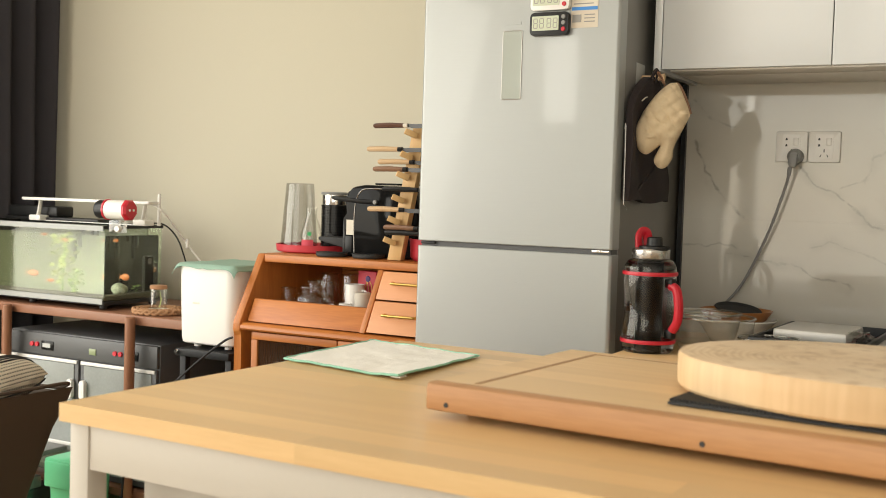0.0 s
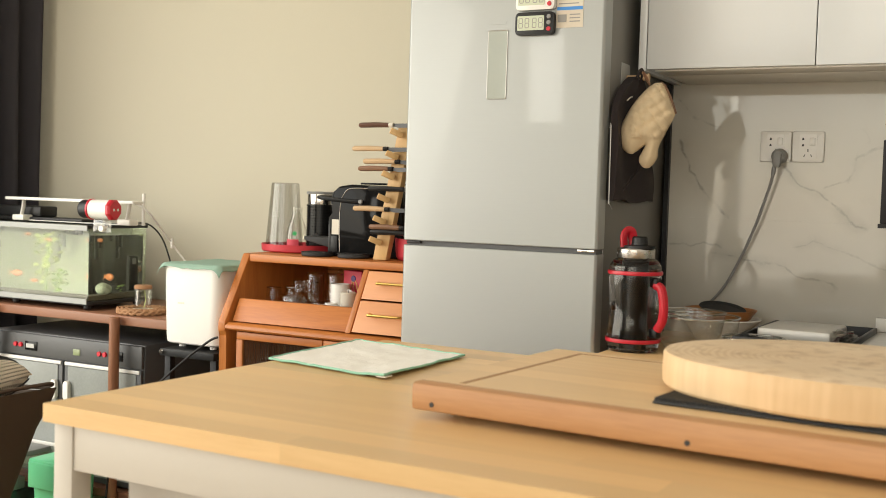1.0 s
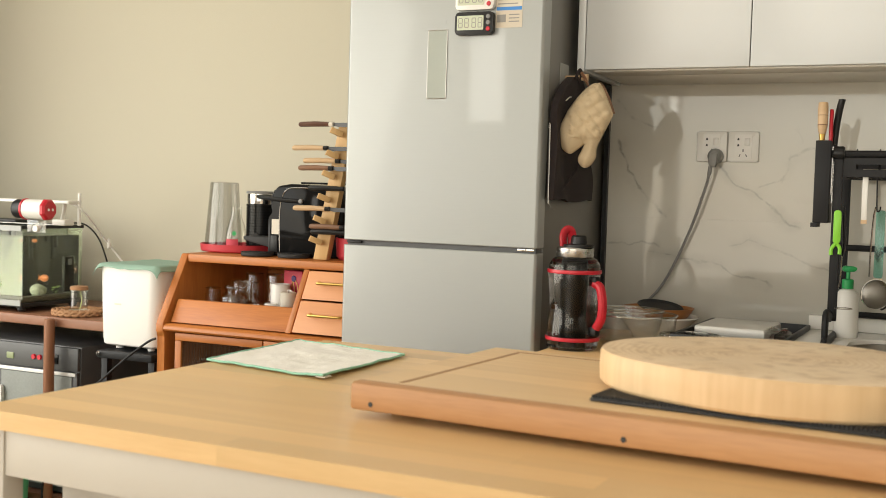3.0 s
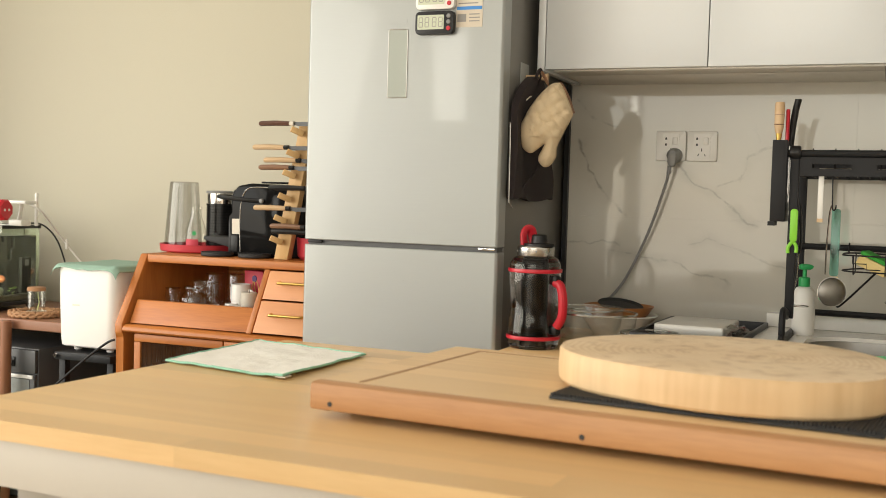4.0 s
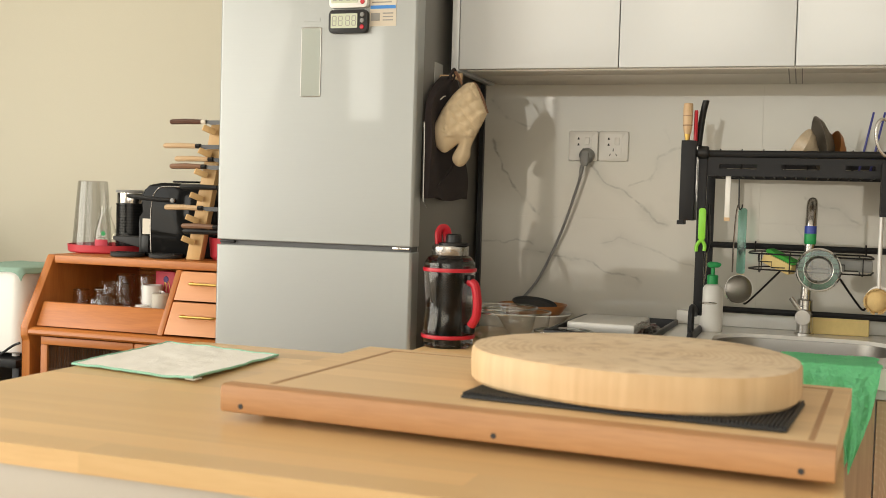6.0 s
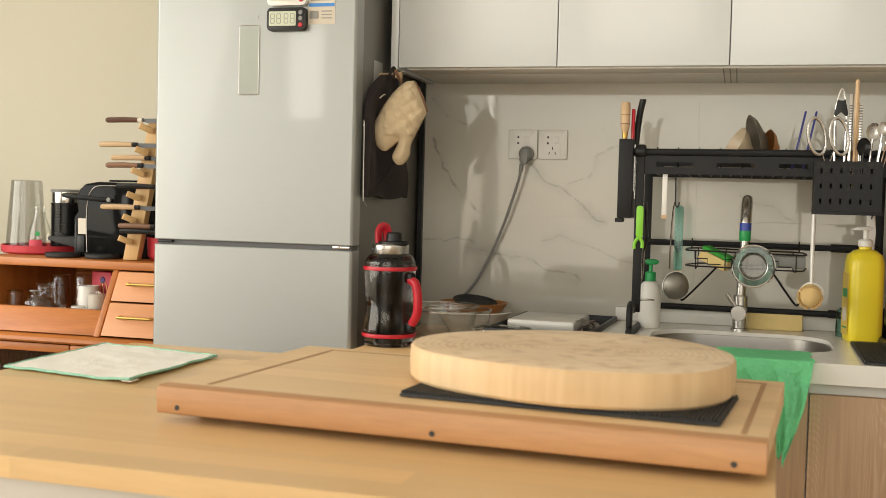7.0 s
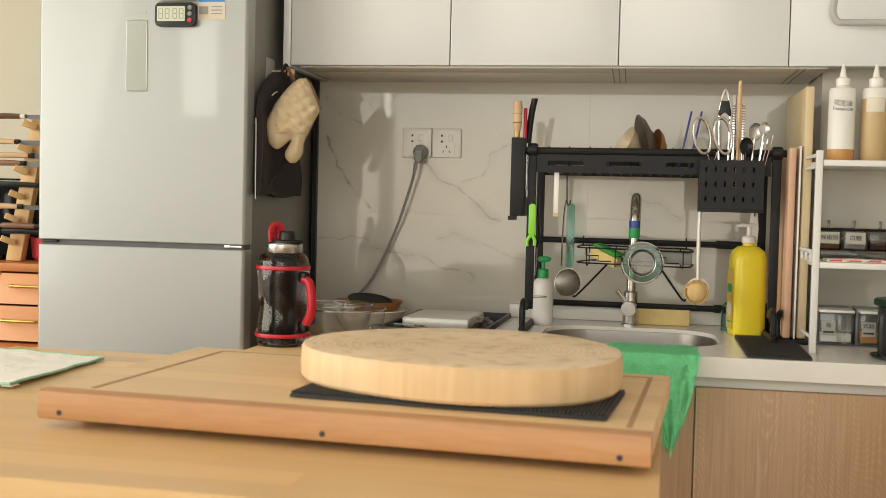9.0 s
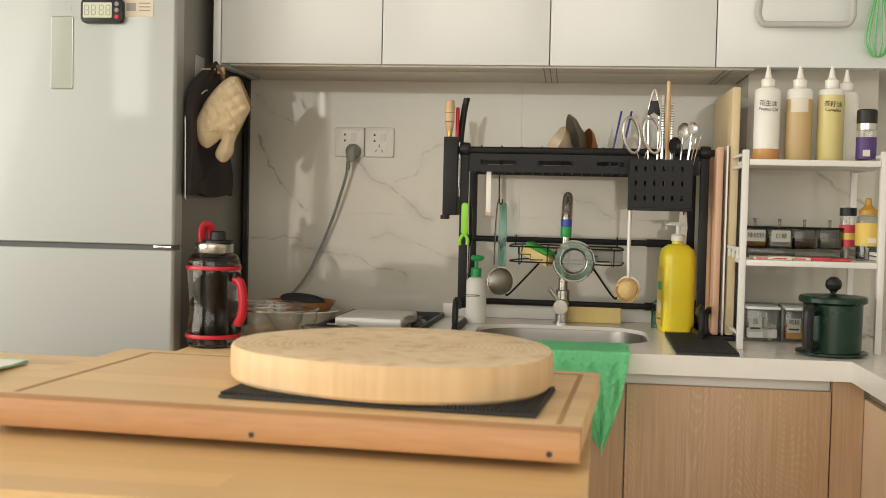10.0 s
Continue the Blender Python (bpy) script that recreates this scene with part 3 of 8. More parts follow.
def lathe(prof, seg=32, c=(0, 0, 0), bm=None, m=None):
    """Turns a profile of (radius, height) about z; radius 0 closes it."""
    bm = bm or bmesh.new()
    rings = []
    for r, z in prof:
        if r < 1e-6:
            rings.append([bm.verts.new((c[0], c[1], c[2] + z))])
        else:
            rings.append([bm.verts.new((c[0] + r * math.cos(2 * math.pi * k / seg), c[1] + r * math.sin(2 * math.pi * k / seg), c[2] + z)) for k in range(seg)])
    for a, b in zip(rings, rings[1:]):
        for k in range(seg):
            k2 = (k + 1) % seg
            if len(a) == 1 and len(b) == 1:
                continue
            if len(a) == 1:
                bm.faces.new((a[0], b[k2], b[k]))
            elif len(b) == 1:
                bm.faces.new((a[k], a[k2], b[0]))
            else:
                bm.faces.new((a[k], a[k2], b[k2], b[k]))
    if m is not None:
        bmesh.ops.transform(bm, matrix=m, verts=[v for r in rings for v in r])
    return bm


def smooth_path(pts, n=6, closed=False):
    P = [Vector(p) for p in pts]
    out, k = [], len(P)
    for i in range(k if closed else k - 1):
        a, b, c, d = (P[(i - 1) % k], P[i], P[(i + 1) % k], P[(i + 2) % k]) if closed else (P[max(i - 1, 0)], P[i], P[i + 1], P[min(i + 2, k - 1)])
        for j in range(n):
            t = j / n
            out.append(0.5 * ((2 * b) + (c - a) * t + (2 * a - 5 * b + 4 * c - d) * t * t + (3 * b - a - 3 * c + d) * t ** 3))
    if not closed:
        out.append(P[-1])
    return out


def tube(pts, r, seg=10, closed=False, bm=None, flat=1.0):
    """A round (or flattened) bar along a line; r may be a list of radii."""
    bm = bm or bmesh.new()
    P = [Vector(p) for p in pts]
    n = len(P)
    R = r if isinstance(r, (list, tuple)) else [r] * n
    side, rings = None, []
    for i in range(n):
        d = (P[(i + 1) % n] - P[(i - 1) % n]) if closed else (P[min(i + 1, n - 1)] - P[max(i - 1, 0)])
        d.normalize()
        if side is None:
            side = d.cross(Vector((0, 0, 1)) if abs(d.z) < 0.9 else Vector((1, 0, 0)))
        side = (side - d * side.dot(d)).normalized()
        up = side.cross(d)
        rings.append([bm.verts.new(P[i] + R[i] * (math.cos(2 * math.pi * k / seg) * side + flat * math.sin(2 * math.pi * k / seg) * up)) for k in range(seg)])
    for i in range(n if closed else n - 1):
        a, b = rings[i], rings[(i + 1) % n]
        for k in range(seg):
            bm.faces.new((a[k], a[(k + 1) % seg], b[(k + 1) % seg], b[k]))
    if not closed:
        bm.faces.new(rings[0][::-1])
        bm.faces.new(rings[-1])
    return bm


def prism(poly, axis, a, b, bev=0.0, seg=2, bm=None):
    """A flat outline pushed along an axis from a to b. The outline's two numbers are the other axes in order."""
    bm = bm or bmesh.new()

    def at(p, v):
        return {0: (v, p[0], p[1]), 1: (p[0], v, p[1]), 2: (p[0], p[1], v)}[axis]

    lo, hi = [bm.verts.new(at(p, a)) for p in poly], [bm.verts.new(at(p, b)) for p in poly]
    n = len(poly)
    fs = [bm.faces.new(lo[::-1]), bm.faces.new(hi)]
    fs += [bm.faces.new((lo[k], lo[(k + 1) % n], hi[(k + 1) % n], hi[k])) for k in range(n)]
    if bev:
        bmesh.ops.bevel(bm, geom=list({e for f in fs for e in f.edges}), offset=bev, segments=seg, affect="EDGES", profile=0.5)
    return bm


def rounded(w, h, r, n=5, cx=0.0, cy=0.0):
    out = []
    for sx, sy, a0 in ((1, 1, 0), (-1, 1, 90), (-1, -1, 180), (1, -1, 270)):
        for k in range(n + 1):
            a = radians(a0 + 90 * k / n)
            out.append((cx + sx * (w / 2 - r) + r * math.cos(a), cy + sy * (h / 2 - r) + r * math.sin(a)))
    return out


def plate_with_holes(x0, x1, z0, z1, y0, y1, holes):
    """An upright plate with rectangular slots cut through it: holes are (xa, xb, za, zb)."""
    xs = sorted({x0, x1, *(h[0] for h in holes), *(h[1] for h in holes)})
    zs = sorted({z0, z1, *(h[2] for h in holes), *(h[3] for h in holes)})
    bm = bmesh.new()
    grid = {}
    for i, x in enumerate(xs):
        for j, z in enumerate(zs):
            grid[i, j] = (bm.verts.new((x, y0, z)), bm.verts.new((x, y1, z)))
    solid = {(i, j) for i in range(len(xs) - 1) for j in range(len(zs) - 1)
             if not any(h[0] - 1e-6 <= xs[i] and xs[i + 1] <= h[1] + 1e-6 and h[2] - 1e-6 <= zs[j] and zs[j + 1] <= h[3] + 1e-6 for h in holes)}
    for i, j in solid:
        a, b, c, d = grid[i, j], grid[i + 1, j], grid[i + 1, j + 1], grid[i, j + 1]
        bm.faces.new((a[0], b[0], c[0], d[0]))
        bm.faces.new((d[1], c[1], b[1], a[1]))
        for p, q, near in ((a, b, (i, j - 1)), (b, c, (i + 1, j)), (c, d, (i, j + 1)), (d, a, (i - 1, j))):
            if near not in solid:
                bm.faces.new((p[0], p[1], q[1], q[0]))
    bmesh.ops.delete(bm, geom=[v for v in bm.verts if not v.link_faces], context="VERTS")
    return bm


def writing(name, text, size, material, parent, m, label=""):
    cu = bpy.data.curves.new(name, "FONT")
    cu.body, cu.size, cu.extrude, cu.align_x, cu.align_y = text, size, 0.0002, "CENTER", "CENTER"
    tmp = new(name, cu)
    me = bpy.data.meshes.new_from_object(tmp.evaluated_get(bpy.context.evaluated_depsgraph_get()))
    bpy.data.objects.remove(tmp)
    me.materials.clear()
    me.materials.append(material)
    ob = new(name, me)
    ob.parent = parent
    ob.matrix_local = m
    return tagged(ob, label)


def cloth_sheet(w, d, nx, ny, height, thick=0.003):
    """A cloth lying on its support: height(u, v) gives its lift."""
    bm = bmesh.new()
    g = [[bm.verts.new((w * (i / nx - 0.5), d * (j / ny - 0.5), height(i / nx, j / ny) + thick)) for j in range(ny + 1)] for i in range(nx + 1)]
    lo = [[bm.verts.new((w * (i / nx - 0.5), d * (j / ny - 0.5), height(i / nx, j / ny))) for j in range(ny + 1)] for i in range(nx + 1)]
    for i in range(nx):
        for j in range(ny):
            bm.faces.new((g[i][j], g[i + 1][j], g[i + 1][j + 1], g[i][j + 1]))
            bm.faces.new((lo[i][j + 1], lo[i + 1][j + 1], lo[i + 1][j], lo[i][j]))
    for i in range(nx):
        bm.faces.new((lo[i][0], lo[i + 1][0], g[i + 1][0], g[i][0]))
        bm.faces.new((g[i][ny], g[i + 1][ny], lo[i + 1][ny], lo[i][ny]))
    for j in range(ny):
        bm.faces.new((g[0][j], g[0][j + 1], lo[0][j + 1], lo[0][j]))
        bm.faces.new((lo[nx][j], lo[nx][j + 1], g[nx][j + 1], g[nx][j]))
    return bm
# ---- the room ----
TOP = 2.65


def structure(name, bm, material, label, category="wall", m=None):
    return solo(name, bm, material, label, category, m, kind="structure")


floor = structure("floor", box(-3.5, 1.8, -2.7, 3.6, FL - 0.12, FL - 0.012), GROUT, "oak plank floor of the living kitchen", "floor")
structure("ceiling", box(-3.5, 1.8, -2.7, 3.6, TOP, TOP + 0.12), CEIL, "plain white painted ceiling", "ceiling")
structure("wall_north_living", box(-3.5, -0.505, 3.45, 3.6, FL, TOP), WALL, "smooth beige painted living room wall")
wall_kitchen = structure("wall_north_kitchen", box(-0.505, 1.8, 3.312, 3.6, FL, TOP), GROUT, "kitchen wall behind polished marble tiles")
structure("wall_east", box(1.62, 1.8, -2.7, 3.312, FL, TOP), WHITE_WALL, "white painted kitchen side wall")
column = structure("pipe_column", box(0.806, 1.112, 3.1, 3.312, 0.872, TOP), MARBLE, "pipe column clad in polished marble tile", "column")
# south wall, out of view, with its openings
structure("wall_south", plate_with_holes(-3.5, 1.62, FL, TOP, -2.6, -2.4, [c[:4] for c in OPENINGS]), SOUTH, "unseen taupe wall with added broad fill openings and small windows")
# west wall with the balcony door opening
bm = plate_with_holes(-2.4, 3.45, FL, TOP, -3.5, -3.3, [(-1.7, 2.55, 0.4, 2.5)])
bmesh.ops.transform(bm, matrix=Matrix(((0, 1, 0, 0), (1, 0, 0, 0), (0, 0, 1, 0), (0, 0, 0, 1))), verts=bm.verts)
structure("wall_west", bm, WHITE_WALL, "white wall with a wide window opening")

# polished tiles, 0.8 by 0.4 m, on the kitchen wall
for i, (xa, xb) in enumerate(((-0.503, 0.2474), (0.2476, 1.0474), (1.0476, 1.618))):
    for za, zb in ((0.05, 0.3399), (0.3401, 0.7399), (0.7401, 1.1399), (1.1401, 1.539), (1.541, 1.939), (1.941, 2.339), (2.341, 2.648)):
        part("tile", box(xa, xb, 3.3, 3.312, za, zb, 0.0002, 1), MARBLE, wall_kitchen)
# dark edge strip where the tiles end beside the fridge
structure("trim", box(-0.512, -0.4995, 3.285, 3.311, FL, 1.5), BLACK, "black edge trim of the marble tiles", "trim")

# floor planks
rnd = random.Random(3)
y = -2.4
plank_meshes = {}
while y < 3.44:
    x = -3.3 - rnd.random() * 0.9
    while x < 1.6:
        x0, x1, y1 = max(x, -3.3), min(x + 1.2, 1.61), min(y + 0.13, 3.45)
        if x1 - x0 > 0.05:
            part("plank", box(x0 + 0.001, x1 - 0.001, y + 0.001, y1 - 0.001, FL - 0.012, FL, 0.001, 1), FLOORW, floor)
        x += 1.2
    y += 0.13

# ---- upper cabinets ----
UB = 1.503
XS = [-0.495, -0.4755, -0.077, 0.324, 0.7085, 1.095, 1.48]


def upper_cabinet(x0, x1, first=False):
    ob = thing("wall_cabinet", "glossy white lacquered wall cabinet with handleless door", "cabinet", ((x0 + x1) / 2, 2.96, UB), group="wall cabinets over the counter")
    w = (x1 - x0) / 2
    part("body", box(-w, w, 0.022, 0.338, 0.012, 0.85, 0.001), CAB_BODY, ob)
    part("door", box(-w + 0.0012, w - 0.0012, 0, 0.02, 0.0, 0.85, 0.0018), GLOSS_WHITE, ob)
    return ob


for a, b in zip(XS[1:], XS[2:]):
    upper_cabinet(a, b)
end = thing("cabinet_end_panel", "white lacquered end panel of the wall cabinets", "panel", (-0.4855, 2.96, UB))
part("panel", box(-0.0095, 0.0092, 0, 0.34, -0.004, 0.85, 0.001), GLOSS_WHITE, end)
soffit = thing("cabinet_light_rail", "beige under-cabinet panel with grooves", "panel", (0.2, 2.985, UB))
bm = box(-0.66, 0.60, 0.0, 0.10, -0.003, 0.008, 0.001)
part("front_strip", bm, CAB_BODY, soffit)
part("rear_strip", box(-0.66, 0.60, 0.104, 0.312, -0.003, 0.008, 0.001), CAB_BODY, soffit)
for gx in (0.11, 0.125, 0.14, 0.535, 0.55):
    part("groove", box(gx - 0.0012, gx + 0.0012, 0.002, 0.31, -0.0045, -0.0025), GREY_INK, soffit)

# ---- counter ----
CZ = 0.87
SINK = (0.165, 0.572, 2.79, 3.13)
top = thing("worktop", "white quartz worktop with an undermount sink cut-out", "worktop", (0, 0, CZ))
# slab with a rounded opening for the sink
sx, sy = (SINK[0] + SINK[1]) / 2, (SINK[2] + SINK[3]) / 2
hole = rounded(SINK[1] - SINK[0], SINK[3] - SINK[2], 0.11, 8, sx, sy)
outer = [(0.05, 2.64), (0.958, 2.64), (0.958, 1.2), (1.62, 1.2), (1.62, 3.3), (0.05, 3.3)]
bm = bmesh.new()
ev = []
for loop in (outer, hole):
    vs = [bm.verts.new((p[0], p[1], 0)) for p in loop]
    ev += [bm.edges.new((vs[k], vs[(k + 1) % len(vs)])) for k in range(len(vs))]
fs = bmesh.ops.triangle_fill(bm, edges=ev, use_beauty=True)["geom"]
fs = [f for f in fs if isinstance(f, bmesh.types.BMFace)]
inside = [f for f in fs if abs(f.calc_center_median().x - sx) < (SINK[1] - SINK[0]) / 2 - 0.001 and abs(f.calc_center_median().y - sy) < (SINK[3] - SINK[2]) / 2 - 0.001
          and all(any((v.co.xy - Vector(h)).length < 1e-4 for h in hole) for v in f.verts)]
bmesh.ops.delete(bm, geom=inside, context="FACES")
low_v = {v: bm.verts.new((v.co.x, v.co.y, -0.042)) for v in list(bm.verts)}
top_f, rim_e = list(bm.faces), [e for e in bm.edges if len(e.link_faces) == 1]
for f in top_f:
    bm.faces.new([low_v[v] for v in reversed(f.verts)])
for e in rim_e:
    a, b = e.verts
    bm.faces.new((a, b, low_v[b], low_v[a]))
part("slab", bm, QUARTZ, top, sharp=30)
part("upstand", box(0.05, 0.804, 3.262, 3.298, 0.0005, 0.035, 0.002), QUARTZ, top)
sink = thing("sink", "brushed stainless steel undermount sink bowl", "sink", (sx, sy, CZ))
bm = bmesh.new()
rings = []
for grow, z in ((-0.0012, -0.009), (-0.004, -0.0095), (-0.006, -0.03), (-0.014, -0.18), (-0.06, -0.195)):
    rings.append([bm.verts.new((p[0], p[1], z)) for p in rounded(SINK[1] - SINK[0] + 2 * grow, SINK[3] - SINK[2] + 2 * grow, 0.11 + grow * 0.8, 8)])
for a, b in zip(rings, rings[1:]):
    for k in range(len(a)):
        bm.faces.new((a[k], a[(k + 1) % len(a)], b[(k + 1) % len(a)], b[k]))
bm.faces.new(rings[-1])
part("bowl", bm, SINK_STEEL, sink)
part("drain", lathe([(0, -0.19), (0.04, -0.19), (0.042, -0.193), (0.0, -0.1935)], 24), CHROME, sink)

# base cabinets: doors with a finger-pull channel above
def base_cabinet(name, x0, x1, label):
    ob = thing(name, label, "cabinet", ((x0 + x1) / 2, 2.66, FL + 0.1), group="base cabinets")
    w = (x1 - x0) / 2
    part("body", box(-w, w, 0.022, 0.62, 0, 0.672, 0.001), CAB_BODY, ob)
    part("door", box(-w + 0.0015, w - 0.0015, 0, 0.02, 0.0, 0.653, 0.0012), OAK_DOOR, ob)
    part("plinth", box(-w, w, 0.05, 0.066, -0.1, -0.002), ALU, ob)
    return ob


base_cabinet("base_cabinet", 0.05, 0.508, "base cabinet with pale oak laminate door")
base_cabinet("base_cabinet", 0.508, 0.926, "base cabinet with wide pale oak laminate door")
rail = thing("finger_pull_profile", "beige recessed finger-pull strip under the worktop", "profile", (0, 2.665, 0.792))
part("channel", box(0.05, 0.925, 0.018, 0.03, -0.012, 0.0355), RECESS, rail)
fill = thing("filler_panel", "oak laminate corner filler panel", "panel", (0.957, 2.66, FL))
part("panel", box(-0.03, 0.0325, 0, 0.02, 0, 0.776, 0.0), OAK_DOOR, fill)
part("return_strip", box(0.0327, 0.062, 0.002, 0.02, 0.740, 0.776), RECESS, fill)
side = thing("base_cabinet", "base cabinet of the side run, pale wood laminate doors", "cabinet", (0.99, 1.93, FL + 0.1), group="base cabinets")
part("body", box(0.022, 0.62, -0.7, 0.70, 0, 0.672, 0.001), CAB_BODY, side)
for k in range(3):
    part("door", box(0, 0.02, -0.70 + 0.4768 * k + 0.001, -0.70 + 0.4768 * (k + 1) - 0.001, 0, 0.642, 0.0012), SIDE_OAK, side)
part("plinth", box(0.05, 0.066, -0.7, 0.7, -0.1, -0.002), ALU, side)
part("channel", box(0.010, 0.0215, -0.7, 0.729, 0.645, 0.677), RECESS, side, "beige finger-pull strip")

# lower wooden side top between fridge and worktop
low = thing("side_cabinet", "low cabinet with a pale wooden top beside the fridge", "cabinet", (-0.225, 2.66, FL))
part("body", box(-0.26, 0.265, 0.02, 0.62, 0, 0.745, 0.002), CAB_BODY, low)
part("wooden_top", box(-0.268, 0.27, 0.0, 0.63, 0.747, 0.777, 0.003), TABLE_WOOD, low, "oiled pale beech top")
# ---- fridge ----
FX0, FX1, FY = -1.04, -0.518, 2.771
fr = thing("fridge", "brushed stainless steel three-door fridge with grey sides", "fridge", ((FX0 + FX1) / 2, FY, FL))
hw = (FX1 - FX0) / 2
part("body", box(-hw + 0.003, hw - 0.003, 0.055, 0.60, 0.03, 1.86, 0.004), FRIDGE_SIDE, fr, "dark grey painted steel cabinet")
for za, zb in ((0.06, 0.54), (0.555, 1.0), (1.012, 1.86)):
    prof = [(-hw, 0.052), (-hw, 0.006), (-hw + 0.006, 0.0), (hw - 0.006, 0.0), (hw, 0.006), (hw, 0.052)]
    part("door", prism(prof, 2, za, zb, 0.0025, 2), STEEL, fr, "brushed steel door", sharp=8)
for za in (0.545, 1.003):
    part("gasket", box(-hw + 0.008, hw - 0.006, 0.012, 0.054, za - 0.006, za + 0.01), APPLIANCE, fr)
for sx_, za in ((-1, 1.0045), (1, 1.0045)):
    part("hinge_cover", box(sx_ * hw - 0.05 * (sx_ > 0) - 0.0 + (0.0 if sx_ > 0 else 0.01), sx_ * hw + (0.05 if sx_ < 0 else -0.008), 0.003, 0.03, za, za + 0.006, 0.001), CHROME if sx_ > 0 else BLACK, fr)
cx = (FX0 + FX1) / 2
disp = part("display", prism(rounded(0.05, 0.164, 0.004, 4, -0.79 - cx, 1.4995 - FL), 1, -0.0018, 0.004), MIRROR, fr, "mirror-finish display strip")
part("display_rim", tube([(p[0], -0.0012, p[1]) for p in rounded(0.051, 0.165, 0.004, 4, -0.79 - cx, 1.4995 - FL)], 0.0011, 6, True), ALU, disp)
part("badge", box(-0.79 - cx - 0.022, -0.79 - cx + 0.022, -0.0008, 0.001, 1.597 - FL, 1.605 - FL), STEEL, fr, "worn maker's mark")
part("dent", lathe([(0, 0.0004), (0.0014, 0.0003), (0.002, 0)], 12, m=Matrix.Translation((-0.759 - cx, -0.0, 0.973 - FL)) @ pose(0, 0, 0, 90)), STEEL, fr)


def kitchen_timer(loc, shell, label, group="magnetic timers on the fridge"):
    ob = thing("kitchen_timer", label, "timer", loc, group=group)
    part("case", prism(rounded(0.098, 0.054, 0.009, 5), 1, -0.016, -0.001, 0.002), shell, ob)
    part("screen", prism(rounded(0.068, 0.034, 0.002, 3, -0.009, 0.001), 1, -0.0175, -0.0155), LCD, ob, "grey-green display")
    for k in range(4):
        x = -0.034 + 0.0158 * k + (0.003 if k > 1 else 0)
        for dx, dz, w, h in ((0, 0.011, 0.009, 0.0018), (0, 0, 0.009, 0.0018), (0, -0.011, 0.009, 0.0018), (-0.0048, 0.0055, 0.0018, 0.009), (0.0048, 0.0055, 0.0018, 0.009), (-0.0048, -0.0055, 0.0018, 0.009), (0.0048, -0.0055, 0.0018, 0.009)):
            part("segment", box(x + dx - w / 2, x + dx + w / 2, -0.0178, -0.0172, dz - h / 2 + 0.001, dz + h / 2 + 0.001), GREY_INK, ob)
    for k, (dz, mm) in enumerate(((0.015, GREY_PL), (0.001, GREY_PL), (-0.014, RED_PL))):
        part("button", lathe([(0, 0.003), (0.0045, 0.003), (0.0055, 0.0015), (0.0055, 0)], 16, m=Matrix.Translation((0.037, -0.0158, dz)) @ pose(0, 0, 0, 90)), mm, ob)
    return ob


kitchen_timer((-0.690, FY, 1.593), BLACK, "black magnetic digital timer on the fridge door")
kitchen_timer((-0.690, FY, 1.652), WHITE_PL, "white magnetic digital timer on the fridge door")
st = thing("energy_sticker", "beige and blue energy label stuck on the fridge", "sticker", (-0.6065, FY, 1.625))
part("sheet", box(-0.0335, 0.0335, -0.0008, -0.0002, -0.043, 0.12), PAPER_BEIGE, st)
part("white_field", box(-0.032, 0.032, -0.0012, -0.0006, 0.006, 0.12), LABEL, st)
part("blue_line", box(-0.032, 0.032, -0.0016, -0.001, -0.002, 0.0058), BLUE_PRINT, st)
for k in range(4):
    part("print_bar", box(-0.028, 0.022 - 0.006 * (k % 2), -0.0016, -0.001, 0.012 + 0.01 * k, 0.0145 + 0.01 * k), GREY_INK, st)
for k in range(3):
    part("print_bar", box(0.0, 0.026, -0.0016, -0.001, -0.014 - 0.008 * k, -0.0115 - 0.008 * k), GREY_INK, st)
part("print_bar", box(-0.03, -0.008, -0.0016, -0.001, -0.03, -0.012), GREY_INK, st)

# ---- wooden table ----
TZ = 0.866
RZ = -1.8
tb = thing("kitchen_table", "cream painted table with a pale beech stave top", "table", (-0.862, 1.438, FL), RZ)
TW, TD, TT = 1.265, 0.905, 0.026
tz = TZ - FL
rnd = random.Random(5)
rows = 16
for k in range(rows):
    ya, yb = TD * k / rows, TD * (k + 1) / rows
    cutsx = sorted([0, TW] + [rnd.uniform(0.2, 1.05) for _ in range(rnd.choice((0, 1, 1)))])
    for xa, xb in zip(cutsx, cutsx[1:]):
        bm = box(xa, xb, ya, yb, tz - TT, tz)
        part("stave", bm, TABLE_WOOD, tb)
legw = 0.036
for lx in (0.010, TW - 0.010 - legw):
    for ly in (0.012, TD - 0.012 - legw):
        part("leg", box(lx, lx + legw, ly, ly + legw, 0, tz - TT - 0.0005, 0.0012), CREAM_PAINT, tb)
for ya in (0.0145, TD - 0.0365):
    part("apron", box(0.0465, TW - 0.0465, ya, ya + 0.022, tz - TT - 0.066, tz - TT - 0.001, 0.001), CREAM_PAINT, tb)
for xa in (0.0125, TW - 0.0325):
    part("apron", box(xa, xa + 0.02, 0.0485, TD - 0.0485, tz - TT - 0.066, tz - TT - 0.001, 0.001), CREAM_PAINT, tb)

part("front_panel", box(0.068, TW - 0.068, 0.10, 0.115, 0.25, tz - TT - 0.001), CREAM_PAINT, tb)
part("low_shelf", box(0.03, TW - 0.03, 0.03, TD - 0.03, 0.22, 0.245, 0.002), TABLE_WOOD, tb)

